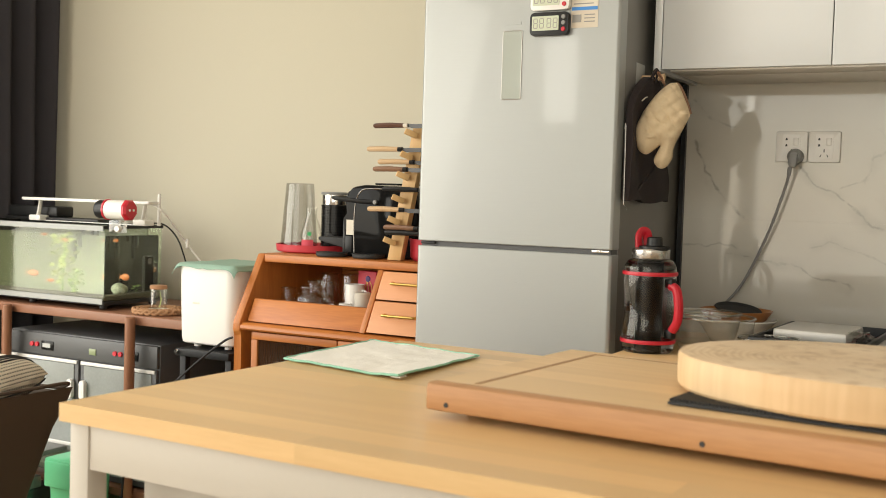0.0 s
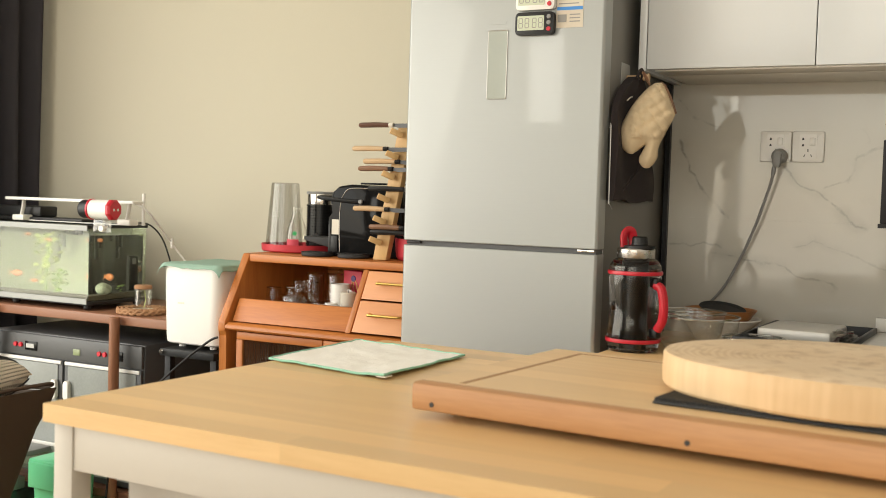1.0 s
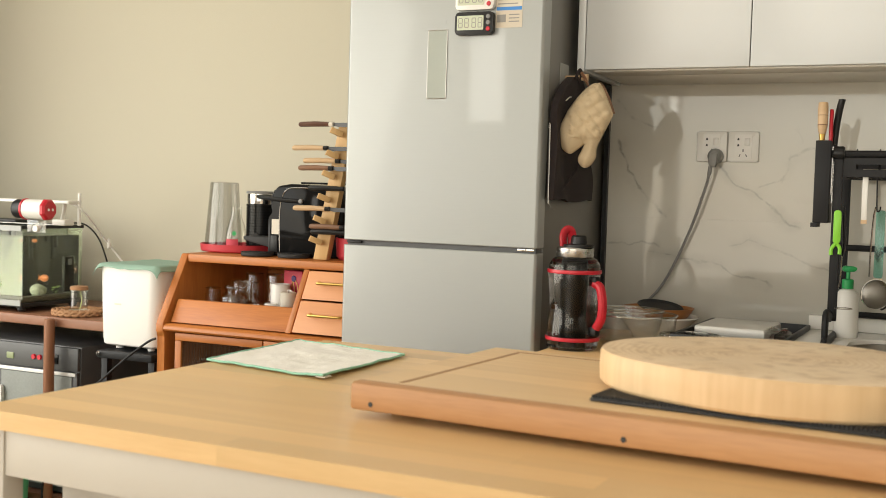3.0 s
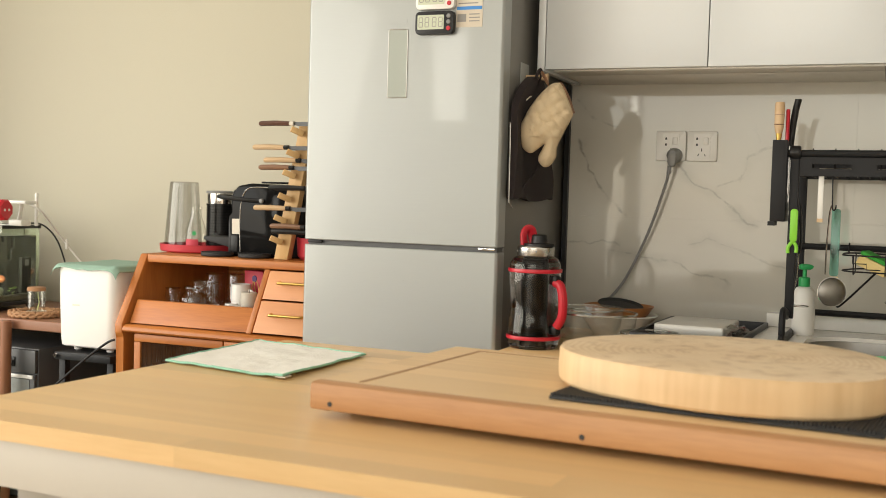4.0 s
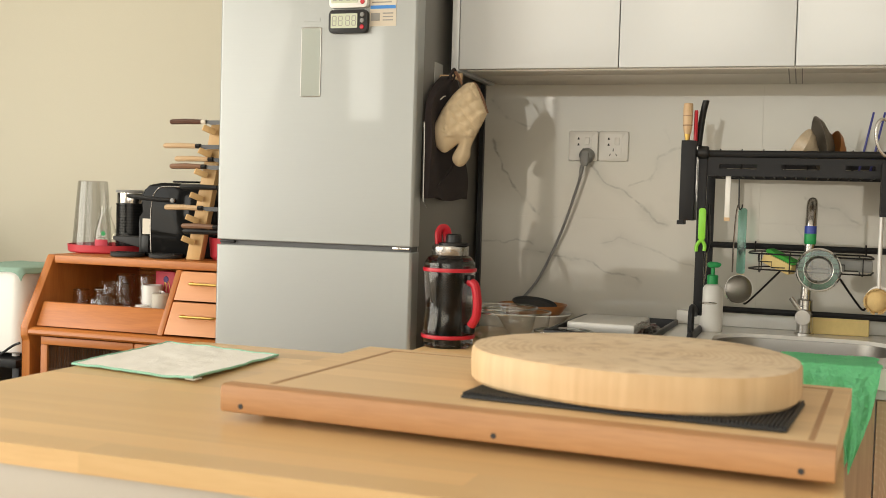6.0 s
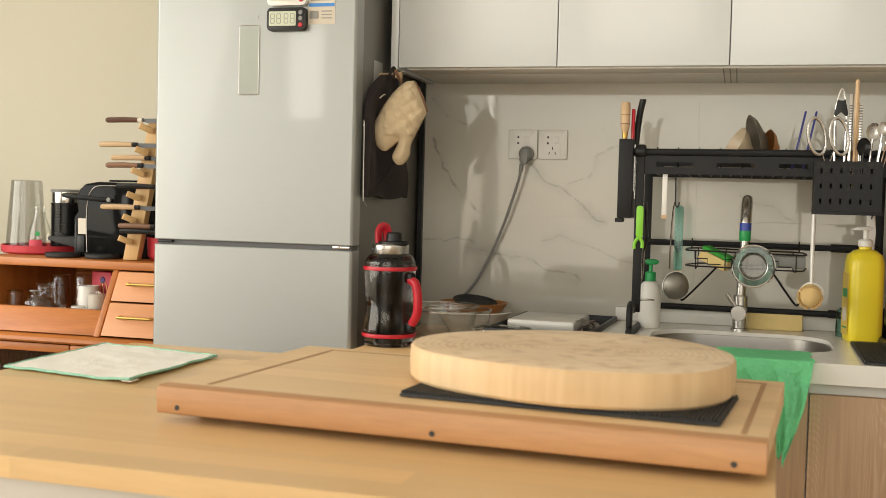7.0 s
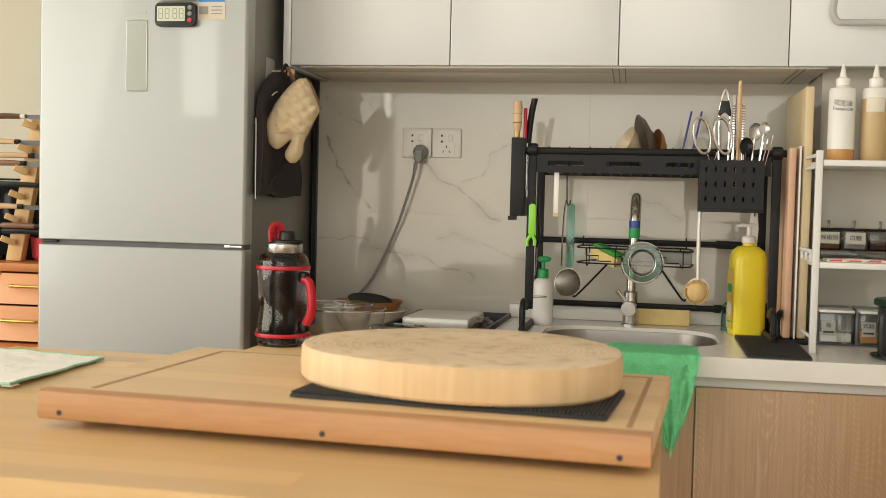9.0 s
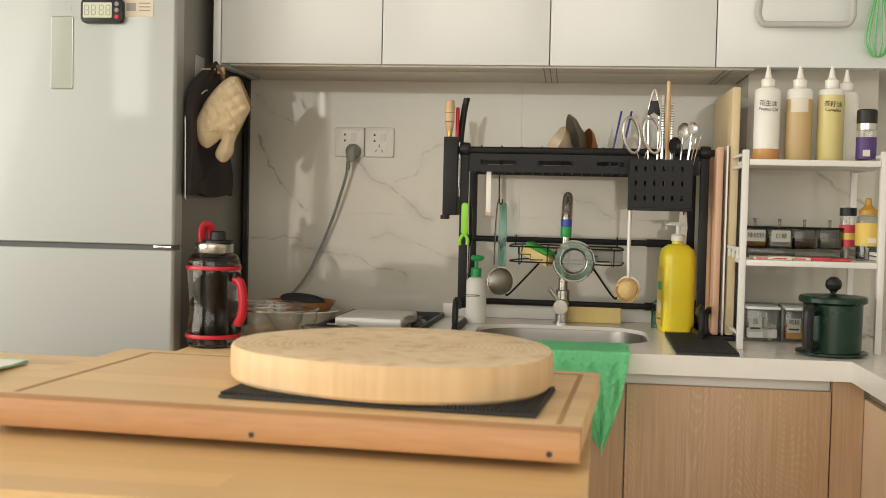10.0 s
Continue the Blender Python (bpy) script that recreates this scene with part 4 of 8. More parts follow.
# ---- pastry board ----
BR = -4.5
bd = thing("pastry_board", "large beech pastry board with front lip and juice groove", "chopping board", (-0.3901, 1.6597, TZ), BR)
BW, BD_, BZ = 0.790, 0.455, 0.050
nst = 7
for k in range(nst):
    ya, yb = 0.026 + (BD_ - 0.026) * k / nst, 0.026 + (BD_ - 0.026) * (k + 1) / nst
    part("stave", box(0.0, BW, ya, yb, 0.017, BZ, 0.0), BOARD_WOOD, bd)
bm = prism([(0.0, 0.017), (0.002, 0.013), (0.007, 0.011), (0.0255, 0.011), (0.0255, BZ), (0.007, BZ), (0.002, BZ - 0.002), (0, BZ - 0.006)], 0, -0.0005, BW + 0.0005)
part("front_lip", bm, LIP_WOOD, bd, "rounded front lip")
for hx in (0.0315, 0.3955, 0.7555):
    part("peg_hole", lathe([(0, 0.0012), (0.0034, 0.0012), (0.0038, 0.0)], 16, m=Matrix.Translation((hx, 0.0002, 0.0215)) @ pose(0, 0, 0, 90)), INK, bd)
# juice groove: a shallow dark channel along three sides
for xa, xb, ya, yb in ((0.055, 0.063, 0.035, 0.42), (BW - 0.031, BW - 0.024, 0.035, 0.42), (0.055, BW - 0.024, 0.4205, 0.428)):
    part("groove", box(xa, xb, ya, yb, BZ - 0.001, BZ + 0.0006, 0.0004, 1), GROOVE_WOOD, bd)
for fx in (0.03, BW - 0.06):
    for fy in (0.06, BD_ - 0.06):
        part("foot", box(fx, fx + 0.03, fy, fy + 0.03, 0, 0.0175), GREY_RUBBER, bd)

# ---- ribbed mats ----
def ribbed_mat(label, loc, w, d, rz, nribs):
    ob = thing("rubber_mat", label, "mat", loc, rz)
    part("base", box(-w / 2, w / 2, -d / 2, d / 2, 0.0003, 0.004, 0.001), GREY_RUBBER, ob)
    for k in range(nribs):
        x = -w / 2 + w * (k + 0.5) / nribs
        part("rib", box(x - w / nribs * 0.3, x + w / nribs * 0.3, -d / 2 + 0.004, d / 2 - 0.004, 0.0035, 0.0075), GREY_RUBBER, ob)
    return ob


ribbed_mat("black ribbed rubber mat under the round slab", (0.1525, 1.781, TZ + BZ + 0.0008), 0.41, 0.20, -6.0, 82)

# ---- round wooden slab ----
def wood_slab():
    ob = thing("wooden_slab", "thick round willow slab chopping block with growth rings", "chopping board", (0.14, 1.88, TZ + BZ + 0.0085), 0)
    N, T = 120, 0.047

    def rad(a):
        return 0.2185 + 0.0095 * math.cos(2 * a) - 0.0044 * math.sin(2 * a) - 0.0063 * math.cos(3 * a) - 0.0024 * math.sin(3 * a) + 0.0009 * math.sin(7 * a) + 0.007 * math.exp(-((a - 5.5) / 0.4) ** 2)

    bm = bmesh.new()
    rings = []
    for f, z in ((0.0, 0.0), (0.985, 0.0), (1.0, 0.004), (1.004, 0.5 * T), (1.0, T - 0.005), (0.99, T - 0.001), (0.975, T), (0.6, T), (0.3, T), (0.0, T)):
        if f == 0:
            rings.append([bm.verts.new((0, 0, z))])
        else:
            rings.append([bm.verts.new((f * rad(2 * math.pi * k / N) * math.cos(2 * math.pi * k / N), f * rad(2 * math.pi * k / N) * math.sin(2 * math.pi * k / N), z)) for k in range(N)])
    for a, b in zip(rings, rings[1:]):
        for k in range(N):
            k2 = (k + 1) % N
            if len(a) == 1:
                bm.faces.new((a[0], b[k2], b[k]))
            elif len(b) == 1:
                bm.faces.new((a[k], a[k2], b[0]))
            else:
                bm.faces.new((a[k], a[k2], b[k2], b[k]))
    side = [f for f in bm.faces if abs(f.calc_center_median().z - 0.5 * T) < 0.47 * T and f.calc_center_median().xy.length > 0.15]
    for f in side:
        f.material_index = 1
    part("slab", bm, [SLAB, SLAB_SIDE], ob)
    return ob


def slab_material():
    m, n, l, p = nodes_of("willow_slab")
    tc = n.new("ShaderNodeTexCoord")
    sep = n.new("ShaderNodeVectorMath")
    sep.operation = "MULTIPLY"
    sep.inputs[1].default_value = (1, 1.1, 0.0)
    warp, wadd = n.new("ShaderNodeTexNoise"), n.new("ShaderNodeVectorMath")
    warp.inputs["Scale"].default_value = 9
    l.new(tc.outputs["Object"], warp.inputs["Vector"])
    wadd.operation = "MULTIPLY_ADD"
    wadd.inputs[1].default_value = (0.03, 0.03, 0.0)
    l.new(tc.outputs["Object"], sep.inputs[0])
    l.new(warp.outputs["Color"], wadd.inputs[0])
    l.new(sep.outputs["Vector"], wadd.inputs[2])
    ln = n.new("ShaderNodeVectorMath")
    ln.operation = "LENGTH"
    l.new(wadd.outputs["Vector"], ln.inputs[0])
    sc, sn = n.new("ShaderNodeMath"), n.new("ShaderNodeMath")
    sc.operation, sc.inputs[1].default_value = "MULTIPLY", 640
    l.new(ln.outputs["Value"], sc.inputs[0])
    sn.operation = "SINE"
    l.new(sc.outputs[0], sn.inputs[0])
    rg = n.new("ShaderNodeMapRange")
    rg.inputs["From Min"].default_value = -1
    rg.inputs["To Min"].default_value, rg.inputs["To Max"].default_value = 0.43, 0.57
    l.new(sn.outputs[0], rg.inputs["Value"])
    blot = n.new("ShaderNodeTexNoise")
    blot.inputs["Scale"].default_value, blot.inputs["Detail"].default_value = 7, 4
    l.new(tc.outputs["Object"], blot.inputs["Vector"])
    av = n.new("ShaderNodeMix")
    av.inputs[0].default_value = 0.34
    l.new(rg.outputs["Result"], av.inputs[2])
    l.new(blot.outputs["Fac"], av.inputs[3])
    cr = n.new("ShaderNodeValToRGB")
    e = cr.color_ramp.elements
    e[0].position, e[0].color = 0.34, (0.60, 0.41, 0.22, 1)
    e[1].position, e[1].color = 0.58, (0.85, 0.68, 0.47, 1)
    k = e.new(0.45)
    k.color = (0.75, 0.56, 0.35, 1)
    l.new(av.outputs[0], cr.inputs["Fac"])
    streak, smp = n.new("ShaderNodeTexNoise"), n.new("ShaderNodeMapping")
    smp.inputs["Scale"].default_value = (1, 1, 0.12)
    l.new(tc.outputs["Object"], smp.inputs["Vector"])
    streak.inputs["Scale"].default_value, streak.inputs["Detail"].default_value = 38, 5
    l.new(smp.outputs["Vector"], streak.inputs["Vector"])
    sr = n.new("ShaderNodeMapRange")
    sr.inputs["From Min"].default_value, sr.inputs["From Max"].default_value = 0.50, 0.70
    sr.inputs["To Min"].default_value, sr.inputs["To Max"].default_value = 0, 0.5
    l.new(streak.outputs["Fac"], sr.inputs["Value"])
    mx = n.new("ShaderNodeMix")
    mx.data_type = "RGBA"
    mx.inputs[7].default_value = (0.42, 0.25, 0.11, 1)
    l.new(sr.outputs["Result"], mx.inputs[0])
    l.new(cr.outputs["Color"], mx.inputs[6])
    l.new(mx.outputs[2], p.inputs["Base Color"])
    p.inputs["Roughness"].default_value = 0.55
    b = n.new("ShaderNodeBump")
    b.inputs["Strength"].default_value, b.inputs["Distance"].default_value = 0.35, 0.001
    l.new(streak.outputs["Fac"], b.inputs["Height"])
    l.new(b.outputs["Normal"], p.inputs["Normal"])
    return m


SLAB = slab_material()
SLAB_SIDE = wood("willow_side", (0.50, 0.30, 0.13), (0.84, 0.62, 0.36), axis=2, rough=0.55, ring=7, bump=0.3, fine_scale=16, pores=0.55)
wood_slab()

# ---- cloth on the table ----
def waffle_cloth():
    ob = thing("dish_cloth", "cream dish cloth with mint green edging lying flat", "cloth", (-0.7185, 2.088, TZ + 0.0004), 0)

    def lift(u, v):
        return 0.001 + 0.003 * abs(noise.noise((u * 4, v * 4, 1.3))) + 0.002 * abs(noise.noise((u * 13, v * 11, 3))) + 0.004 * max(0, (u - 0.8)) * (1 - v) * 6

    sk = Matrix(((0.98, -0.025, 0, 0), (-0.21, 1.0, 0, 0), (0, 0, 1, 0), (0, 0, 0, 1)))

    def wavy(p):
        q = sk @ Vector(p)
        return q + Vector((0.004 * noise.noise((q.y * 14, 1, 2)), 0.005 * noise.noise((q.x * 14, 5, 2)), 0))

    bm = cloth_sheet(0.278, 0.318, 40, 44, lift, 0.0025)
    for v in bm.verts:
        v.co = wavy(v.co)
    part("weave", bm, CLOTH, ob)
    edge = []
    for k in range(24):
        edge.append((-0.5 + k / 24, -0.5))
    for k in range(24):
        edge.append((0.5, -0.5 + k / 24))
    for k in range(24):
        edge.append((0.5 - k / 24, 0.5))
    for k in range(24):
        edge.append((-0.5, 0.5 - k / 24))
    pts = [wavy((0.280 * a, 0.320 * b, lift(a + 0.5, b + 0.5) + 0.0022 + 0.0007 * noise.noise((a * 30, b * 30, 0)))) for a, b in edge]
    part("edging", tube(pts, 0.0022, 8, True), CLOTH_EDGE, ob, "mint green overlocked edge")
    part("care_tag", box(0.128, 0.146, -0.190, -0.168, 0.0042, 0.0060), LABEL, ob, "small white care tag")


waffle_cloth()
# ---- living side ----
def curtain():
    bm = bmesh.new()
    n, rows_ = 110, 14
    grid = []
    for j in range(rows_ + 1):
        z = FL + 0.03 + (2.5 - FL) * j / rows_
        row = []
        for k in range(n + 1):
            s = k / n
            x, y = -3.03 - 0.17 * s, 3.40 - 0.85 * s
            w = 0.045 * math.sin(s * 2 * math.pi * 8.5 + 0.5 * math.sin(s * 9)) * (0.7 + 0.4 * noise.noise((s * 5, z * 0.6, 2)))
            row.append(bm.verts.new((x + w * 0.95, y + w * 0.25, z)))
        grid.append(row)
    for a, b in zip(grid, grid[1:]):
        for k in range(n):
            bm.faces.new((a[k], a[k + 1], b[k + 1], b[k]))
    bmesh.ops.solidify(bm, geom=list(bm.faces), thickness=0.003)
    ob = thing("curtain", "heavy charcoal curtain drawn aside in deep folds", "curtain")
    part("fabric", bm, CURTAIN, ob, sharp=80)
    rod = thing("curtain_rail", "plain white curtain rail under the ceiling", "rail", (-3.2, 3.4, 2.57))
    part("rail", box(-0.02, 0.02, -4.6, 0.02, 0, 0.03, 0.003), WHITE_PL, rod)
    part("bracket", box(-0.015, 0.015, -2.2, -2.17, 0.029, 0.081), WHITE_PL, rod)
    part("bracket", box(-0.015, 0.015, -0.1, -0.07, 0.029, 0.081), WHITE_PL, rod)


curtain()

# ---- walnut rack ----
RT = 0.768
rk = thing("plant_rack", "walnut wooden rack with round posts holding the aquarium", "rack", (-2.45, 3.15, FL))
rt = RT - FL
out = [(-0.66, -0.22)] + [(0.50 + 0.09 * math.sin(radians(a)), -0.13 - 0.09 * math.cos(radians(a))) for a in range(0, 91, 15)] + [(0.59, 0.26), (-0.66, 0.26)]
part("top_board", prism(out, 2, rt - 0.03, rt, 0.004), WALNUT, rk)
part("lower_board", prism(out, 2, 0.13, 0.155, 0.004), WALNUT, rk)
for px_ in (-0.258, 0.302):
    for py_ in (-0.238, 0.24):
        part("post", lathe([(0, 0), (0.015, 0), (0.0165, 0.004), (0.0165, rt - 0.006), (0.014, rt - 0.003), (0, rt - 0.003)], 20, (px_, py_ - 0.004, 0)), WALNUT_V, rk)

# ---- aquarium ----
AX0, AX1, AY0, AY1, AZ0, AZ1 = -3.0, -2.306, 2.95, 3.217, 0.788, 1.040
aq = thing("aquarium", "glass fish tank with black rims, plants and goldfish", "fish tank", ((AX0 + AX1) / 2, AY0, RT + 0.003))
w, d, h = (AX1 - AX0) / 2, AY1 - AY0, AZ1 - AZ0
zb = AZ0 - RT
for xa, xb, ya, yb in ((-w, w, 0, 0.004), (-w, w, d - 0.004, d), (-w, -w + 0.004, 0.0042, d - 0.0042), (w - 0.004, w, 0.0042, d - 0.0042)):
    g = part("glass_pane", box(xa, xb, ya, yb, zb + 0.008, zb + h - 0.006), TANK_GLASS, aq)
    g.visible_shadow = False
part("base_strip", box(-w, w, -0.0068, -0.0035, zb - 0.001, zb + 0.017), TANK_TRIM, aq, "silver-grey base strip")
part("top_strip", box(-w, w, -0.0078, -0.0045, zb + h - 0.014, zb + h + 0.003), TANK_TRIM, aq, "silver-grey top strip")
part("base_frame", box(-w - 0.003, w + 0.003, -0.003, d + 0.003, zb - 0.006, zb + 0.0075, 0.002), BLACK, aq)
for xa, xb, ya, yb in ((-w - 0.003, w + 0.003, -0.004, 0.012), (-w - 0.003, w + 0.003, d - 0.012, d + 0.004), (-w - 0.003, -w + 0.012, 0.0125, d - 0.0125), (w - 0.012, w + 0.003, 0.0125, d - 0.0125)):
    part("top_rim", box(xa, xb, ya, yb, zb + h - 0.007, zb + h + 0.004, 0.0015), BLACK, aq)
for xa in (-w + 0.03, 0, w - 0.02):
    for ya in (0.02, d - 0.02):
        part("foot", lathe([(0, -0.02), (0.010, -0.02), (0.014, -0.014), (0.014, -0.008), (0.008, -0.005), (0, -0.005)], 16, (xa, ya, zb)), BLACK, aq)
part("back_film", box(-w + 0.005, w - 0.06, d - 0.0085, d - 0.0055, zb + 0.012, zb + h - 0.008), BACKFILM, aq, "pale green background film")
wv = part("water", box(-w + 0.006, w - 0.006, 0.006, d - 0.010, zb + 0.03, zb + h - 0.03), WATER, aq, "slightly green water")
wv.visible_shadow = False
part("gravel_bed", box(-w + 0.006, w - 0.006, 0.006, d - 0.010, zb + 0.009, zb + 0.026, 0.003), GRAVEL, aq)


def leaf_cluster(loc, n, size, mm, seed, tall):
    r = random.Random(seed)
    bm = bmesh.new()
    for k in range(n):
        a, t = r.uniform(0, 6.28), r.uniform(-0.6, 0.6)
        c = Vector((r.gauss(0, tall * 0.18), r.gauss(0, 0.02), r.uniform(0, tall)))
        rot = Euler((t, r.uniform(-0.6, 0.6), a)).to_matrix()
        s = size * r.uniform(0.6, 1.2)
        pts = [(0, 0, 0), (0.45 * s, 0.25 * s, 0.1 * s), (0.5 * s, 0.7 * s, 0.15 * s), (0, 1.1 * s, 0), (-0.5 * s, 0.7 * s, 0.15 * s), (-0.45 * s, 0.25 * s, 0.1 * s)]
        vs = [bm.verts.new(c + rot @ Vector(p)) for p in pts]
        bm.faces.new(vs[:4])
        bm.faces.new((vs[0], vs[3], vs[4], vs[5]))
    bmesh.ops.translate(bm, vec=loc, verts=bm.verts)
    return bm


part("water_plant", leaf_cluster((w - 0.16, 0.05, zb + 0.03), 34, 0.022, LEAF, 1, 0.07), LEAF, aq, "low leafy water plant")
part("water_plant", leaf_cluster((w - 0.22, 0.06, zb + 0.05), 60, 0.026, LEAF_Y, 2, 0.17), LEAF_Y, aq, "pale broad-leaved water plant")
part("plant_stem", tube(smooth_path([(w - 0.23, 0.06, zb + 0.02), (w - 0.228, 0.06, zb + 0.1), (w - 0.22, 0.06, zb + 0.2)], 5), 0.004, 8), LEAF, aq)
part("water_plant", leaf_cluster((w - 0.06, d - 0.08, zb + 0.03), 8, 0.014, LEAF, 6, 0.02), LEAF, aq)
for tx, ln in ((0.075, 0.11), (0.098, 0.07), (0.03, 0.05)):
    part("intake_tube", tube([(tx, d - 0.06, zb + h - 0.012), (tx + 0.003, d - 0.06, zb + h - 0.012 - ln)], 0.008, 10), BLACK, aq, "dark filter intake tube")
bm = bmesh.new()
bmesh.ops.create_icosphere(bm, subdivisions=3, radius=0.03)
for v in bm.verts:
    v.co *= 1 + 0.25 * noise.noise(v.co * 40)
    v.co.z *= 0.7
bmesh.ops.translate(bm, vec=(w - 0.03, 0.09, zb + 0.042), verts=bm.verts)
part("rock", bm, ROCK, aq, "mossy grey river stone")
for fx, fy, fz, fl in ((w - 0.05, 0.13, zb + 0.08, 0.055), (w - 0.04, 0.08, zb + 0.205, 0.03), (w - 0.20, 0.03, zb + 0.20, 0.028), (w - 0.31, 0.05, zb + 0.215, 0.025), (w - 0.36, 0.05, zb + 0.08, 0.05), (w - 0.27, 0.04, zb + 0.06, 0.03)):
    bm = bmesh.new()
    bmesh.ops.create_uvsphere(bm, u_segments=14, v_segments=8, radius=fl / 2)
    for v in bm.verts:
        v.co.y *= 0.35
        v.co.z *= 0.45
    tail = [bm.verts.new(p) for p in ((-fl * 0.45, 0, 0), (-fl * 0.8, 0.002, fl * 0.2), (-fl * 0.72, 0, 0), (-fl * 0.8, -0.002, -fl * 0.2))]
    bm.faces.new(tail)
    bmesh.ops.translate(bm, vec=(fx, fy, fz), verts=bm.verts)
    part("goldfish", bm, FISH, aq, "small orange goldfish")
pump = part("filter_pump", box(w - 0.026, w - 0.006, d - 0.075, d - 0.03, zb + 0.03, zb + 0.15, 0.004), BLACK, aq, "black internal filter")
part("sticker", box(w - 0.0058, w - 0.0052, d - 0.06, d - 0.043, zb + 0.122, zb + 0.142), GREY_PL, pump)

# lamp, feeder and cables over the tank
ax, ay, az = (AX0 + AX1) / 2, AY0, RT + 0.003 + zb + h
led = thing("aquarium_lamp", "slim white clip-on aquarium lamp bar", "lamp", (-2.52, 3.083, az + 0.004))
part("bar", prism(rounded(0.60, 0.05, 0.006, 4), 2, 0.072, 0.082, 0.002), WHITE_PL, led)
for bx in (-0.23, 0.262):
    part("arm", tube([(bx, 0, 0.074), (bx - 0.004, 0, 0.045), (bx - 0.012, 0, 0.018)], 0.008, 10, flat=0.6), WHITE_PL, led)
    part("clip", box(bx - 0.035, bx + 0.02, -0.022, 0.022, 0.0005, 0.02, 0.004), WHITE_PL, led)
part("cross_clip", box(-0.24, 0.28, -0.003, 0.003, 0.0005, 0.003), WHITE_PL, led)
lid = thing("tank_cover", "dark hood strip resting on the aquarium", "cover", (-2.70, 3.13, az + 0.0045))
part("strip", box(-0.24, 0.22, -0.04, 0.06, 0, 0.012, 0.003), BLACK, lid)
part("filter_box", box(-0.25, 0.0, -0.02, 0.06, 0.0125, 0.05, 0.006), BLACK, lid, "black top filter box")
fd = thing("fish_feeder", "white and red drum-shaped automatic fish feeder", "feeder", (-2.240, 2.955, az + 0.0045), 5)
fd.scale = (1.2, 1.2, 1.2)
M = pose(0, 0, 0.044, 0, 90, 0)
part("drum", lathe([(0, -0.045), (0.026, -0.045), (0.026, 0.02), (0, 0.02)], 32, m=M), WHITE_PL, fd)
part("dark_cap", lathe([(0, -0.075), (0.023, -0.075), (0.025, -0.07), (0.025, -0.047), (0, -0.047)], 32, m=M), BLACK, fd)
part("red_band", lathe([(0.0255, -0.047), (0.028, -0.046), (0.028, -0.041), (0.0255, -0.04)], 32, m=M), RED_PL, fd)
part("red_face", lathe([(0, 0.034), (0.024, 0.034), (0.029, 0.028), (0.029, 0.0205), (0, 0.0205)], 8, m=M @ pose(0, 0, 0, 0, 0, 22.5)), RED_PL, fd)
for dy in (-0.008, 0.008):
    part("dot", lathe([(0, 0.0355), (0.0035, 0.0355), (0.0035, 0.034)], 12, m=M @ Matrix.Translation((0, dy, 0))), WHITE_PL, fd)
part("clamp", box(-0.03, 0.012, -0.014, 0.012, -0.018, 0.017, 0.003), CLEAR_PL, fd)
part("clamp_knob", lathe([(0, 0.014), (0.008, 0.014), (0.008, 0), (0, 0)], 14, m=Matrix.Translation((0.008, -0.014, -0.006)) @ pose(0, 0, 0, 90)), WHITE_PL, fd)
cab_ = thing("black_cable", "thin black cable running from the tank to the wall", "cable", (0, 0, 0))
part("wire", tube(smooth_path([(-2.39, 3.235, az + 0.006), (-2.37, 3.28, az + 0.006), (-2.345, 3.30, az - 0.012), (-2.315, 3.31, az - 0.050), (-2.287, 3.31, az - 0.105), (-2.27, 3.33, az - 0.19), (-2.26, 3.40, az - 0.30)], 8), 0.0028, 8), BLACK, cab_)
cab2 = thing("white_cable", "white lamp cable hanging beside the tank", "cable", (0, 0, 0))
part("wire", tube(smooth_path([(-2.235, 3.09, az + 0.077), (-2.20, 3.11, az + 0.05), (-2.22, 3.24, az - 0.05), (-2.17, 3.30, az - 0.15), (-2.15, 3.34, az - 0.20), (-2.13, 3.42, RT - 0.1)], 8), 0.0034, 8), WHITE_PL, cab2)
part("switch", lathe([(0, 0), (0.005, 0.003), (0.006, 0.02), (0.004, 0.035), (0, 0.036)], 12, (-2.216, 3.245, az - 0.075)), WHITE_PL, cab2)
an = thing("airline_tube", "short white upright air tube behind the lamp", "tube", (-2.25, 3.14, az + 0.004))
part("pipe", lathe([(0, 0), (0.006, 0), (0.006, 0.105), (0.004, 0.108), (0, 0.108)], 12), WHITE_PL, an)

# woven coaster and jar on the rack
co = thing("woven_coaster", "woven straw ring mat on the rack", "mat", (-2.135, 3.02, RT + 0.002))
r_ = random.Random(4)
for ring_r in (0.052, 0.066, 0.080):
    for ph in (0, 1):
        pts = [(ring_r * math.cos(a) * (1 + 0.03 * math.sin(9 * a + ph * 3)), ring_r * 0.95 * math.sin(a), 0.009 + 0.006 * math.sin(11 * a + ph * 3.14)) for a in (2 * math.pi * k / 66 for k in range(66))]
        part("strand", tube(pts, 0.0055, 7, True), STRAW, co)
part("pale_disc", lathe([(0, 0), (0.045, 0), (0.045, 0.012), (0, 0.012)], 28), LABEL, co, "pale felt centre")
jar = thing("cork_jar", "small clear glass jar with cork lid and stem", "jar", (-2.135, 3.02, RT + 0.0145))
part("glass_body", lathe([(0, 0), (0.026, 0), (0.028, 0.003), (0.028, 0.066), (0.0255, 0.066), (0.0255, 0.004), (0, 0.004)], 28), GLASS, jar)
part("cork", lathe([(0, 0.0663), (0.028, 0.0663), (0.0285, 0.07), (0.027, 0.078), (0, 0.078)], 24), STRAW, jar, "brown cork stopper")
part("stem", tube([(0.004, 0, 0.006), (0.01, 0.002, 0.03), (0.006, 0, 0.062)], 0.0015, 6), LEAF_Y, jar)

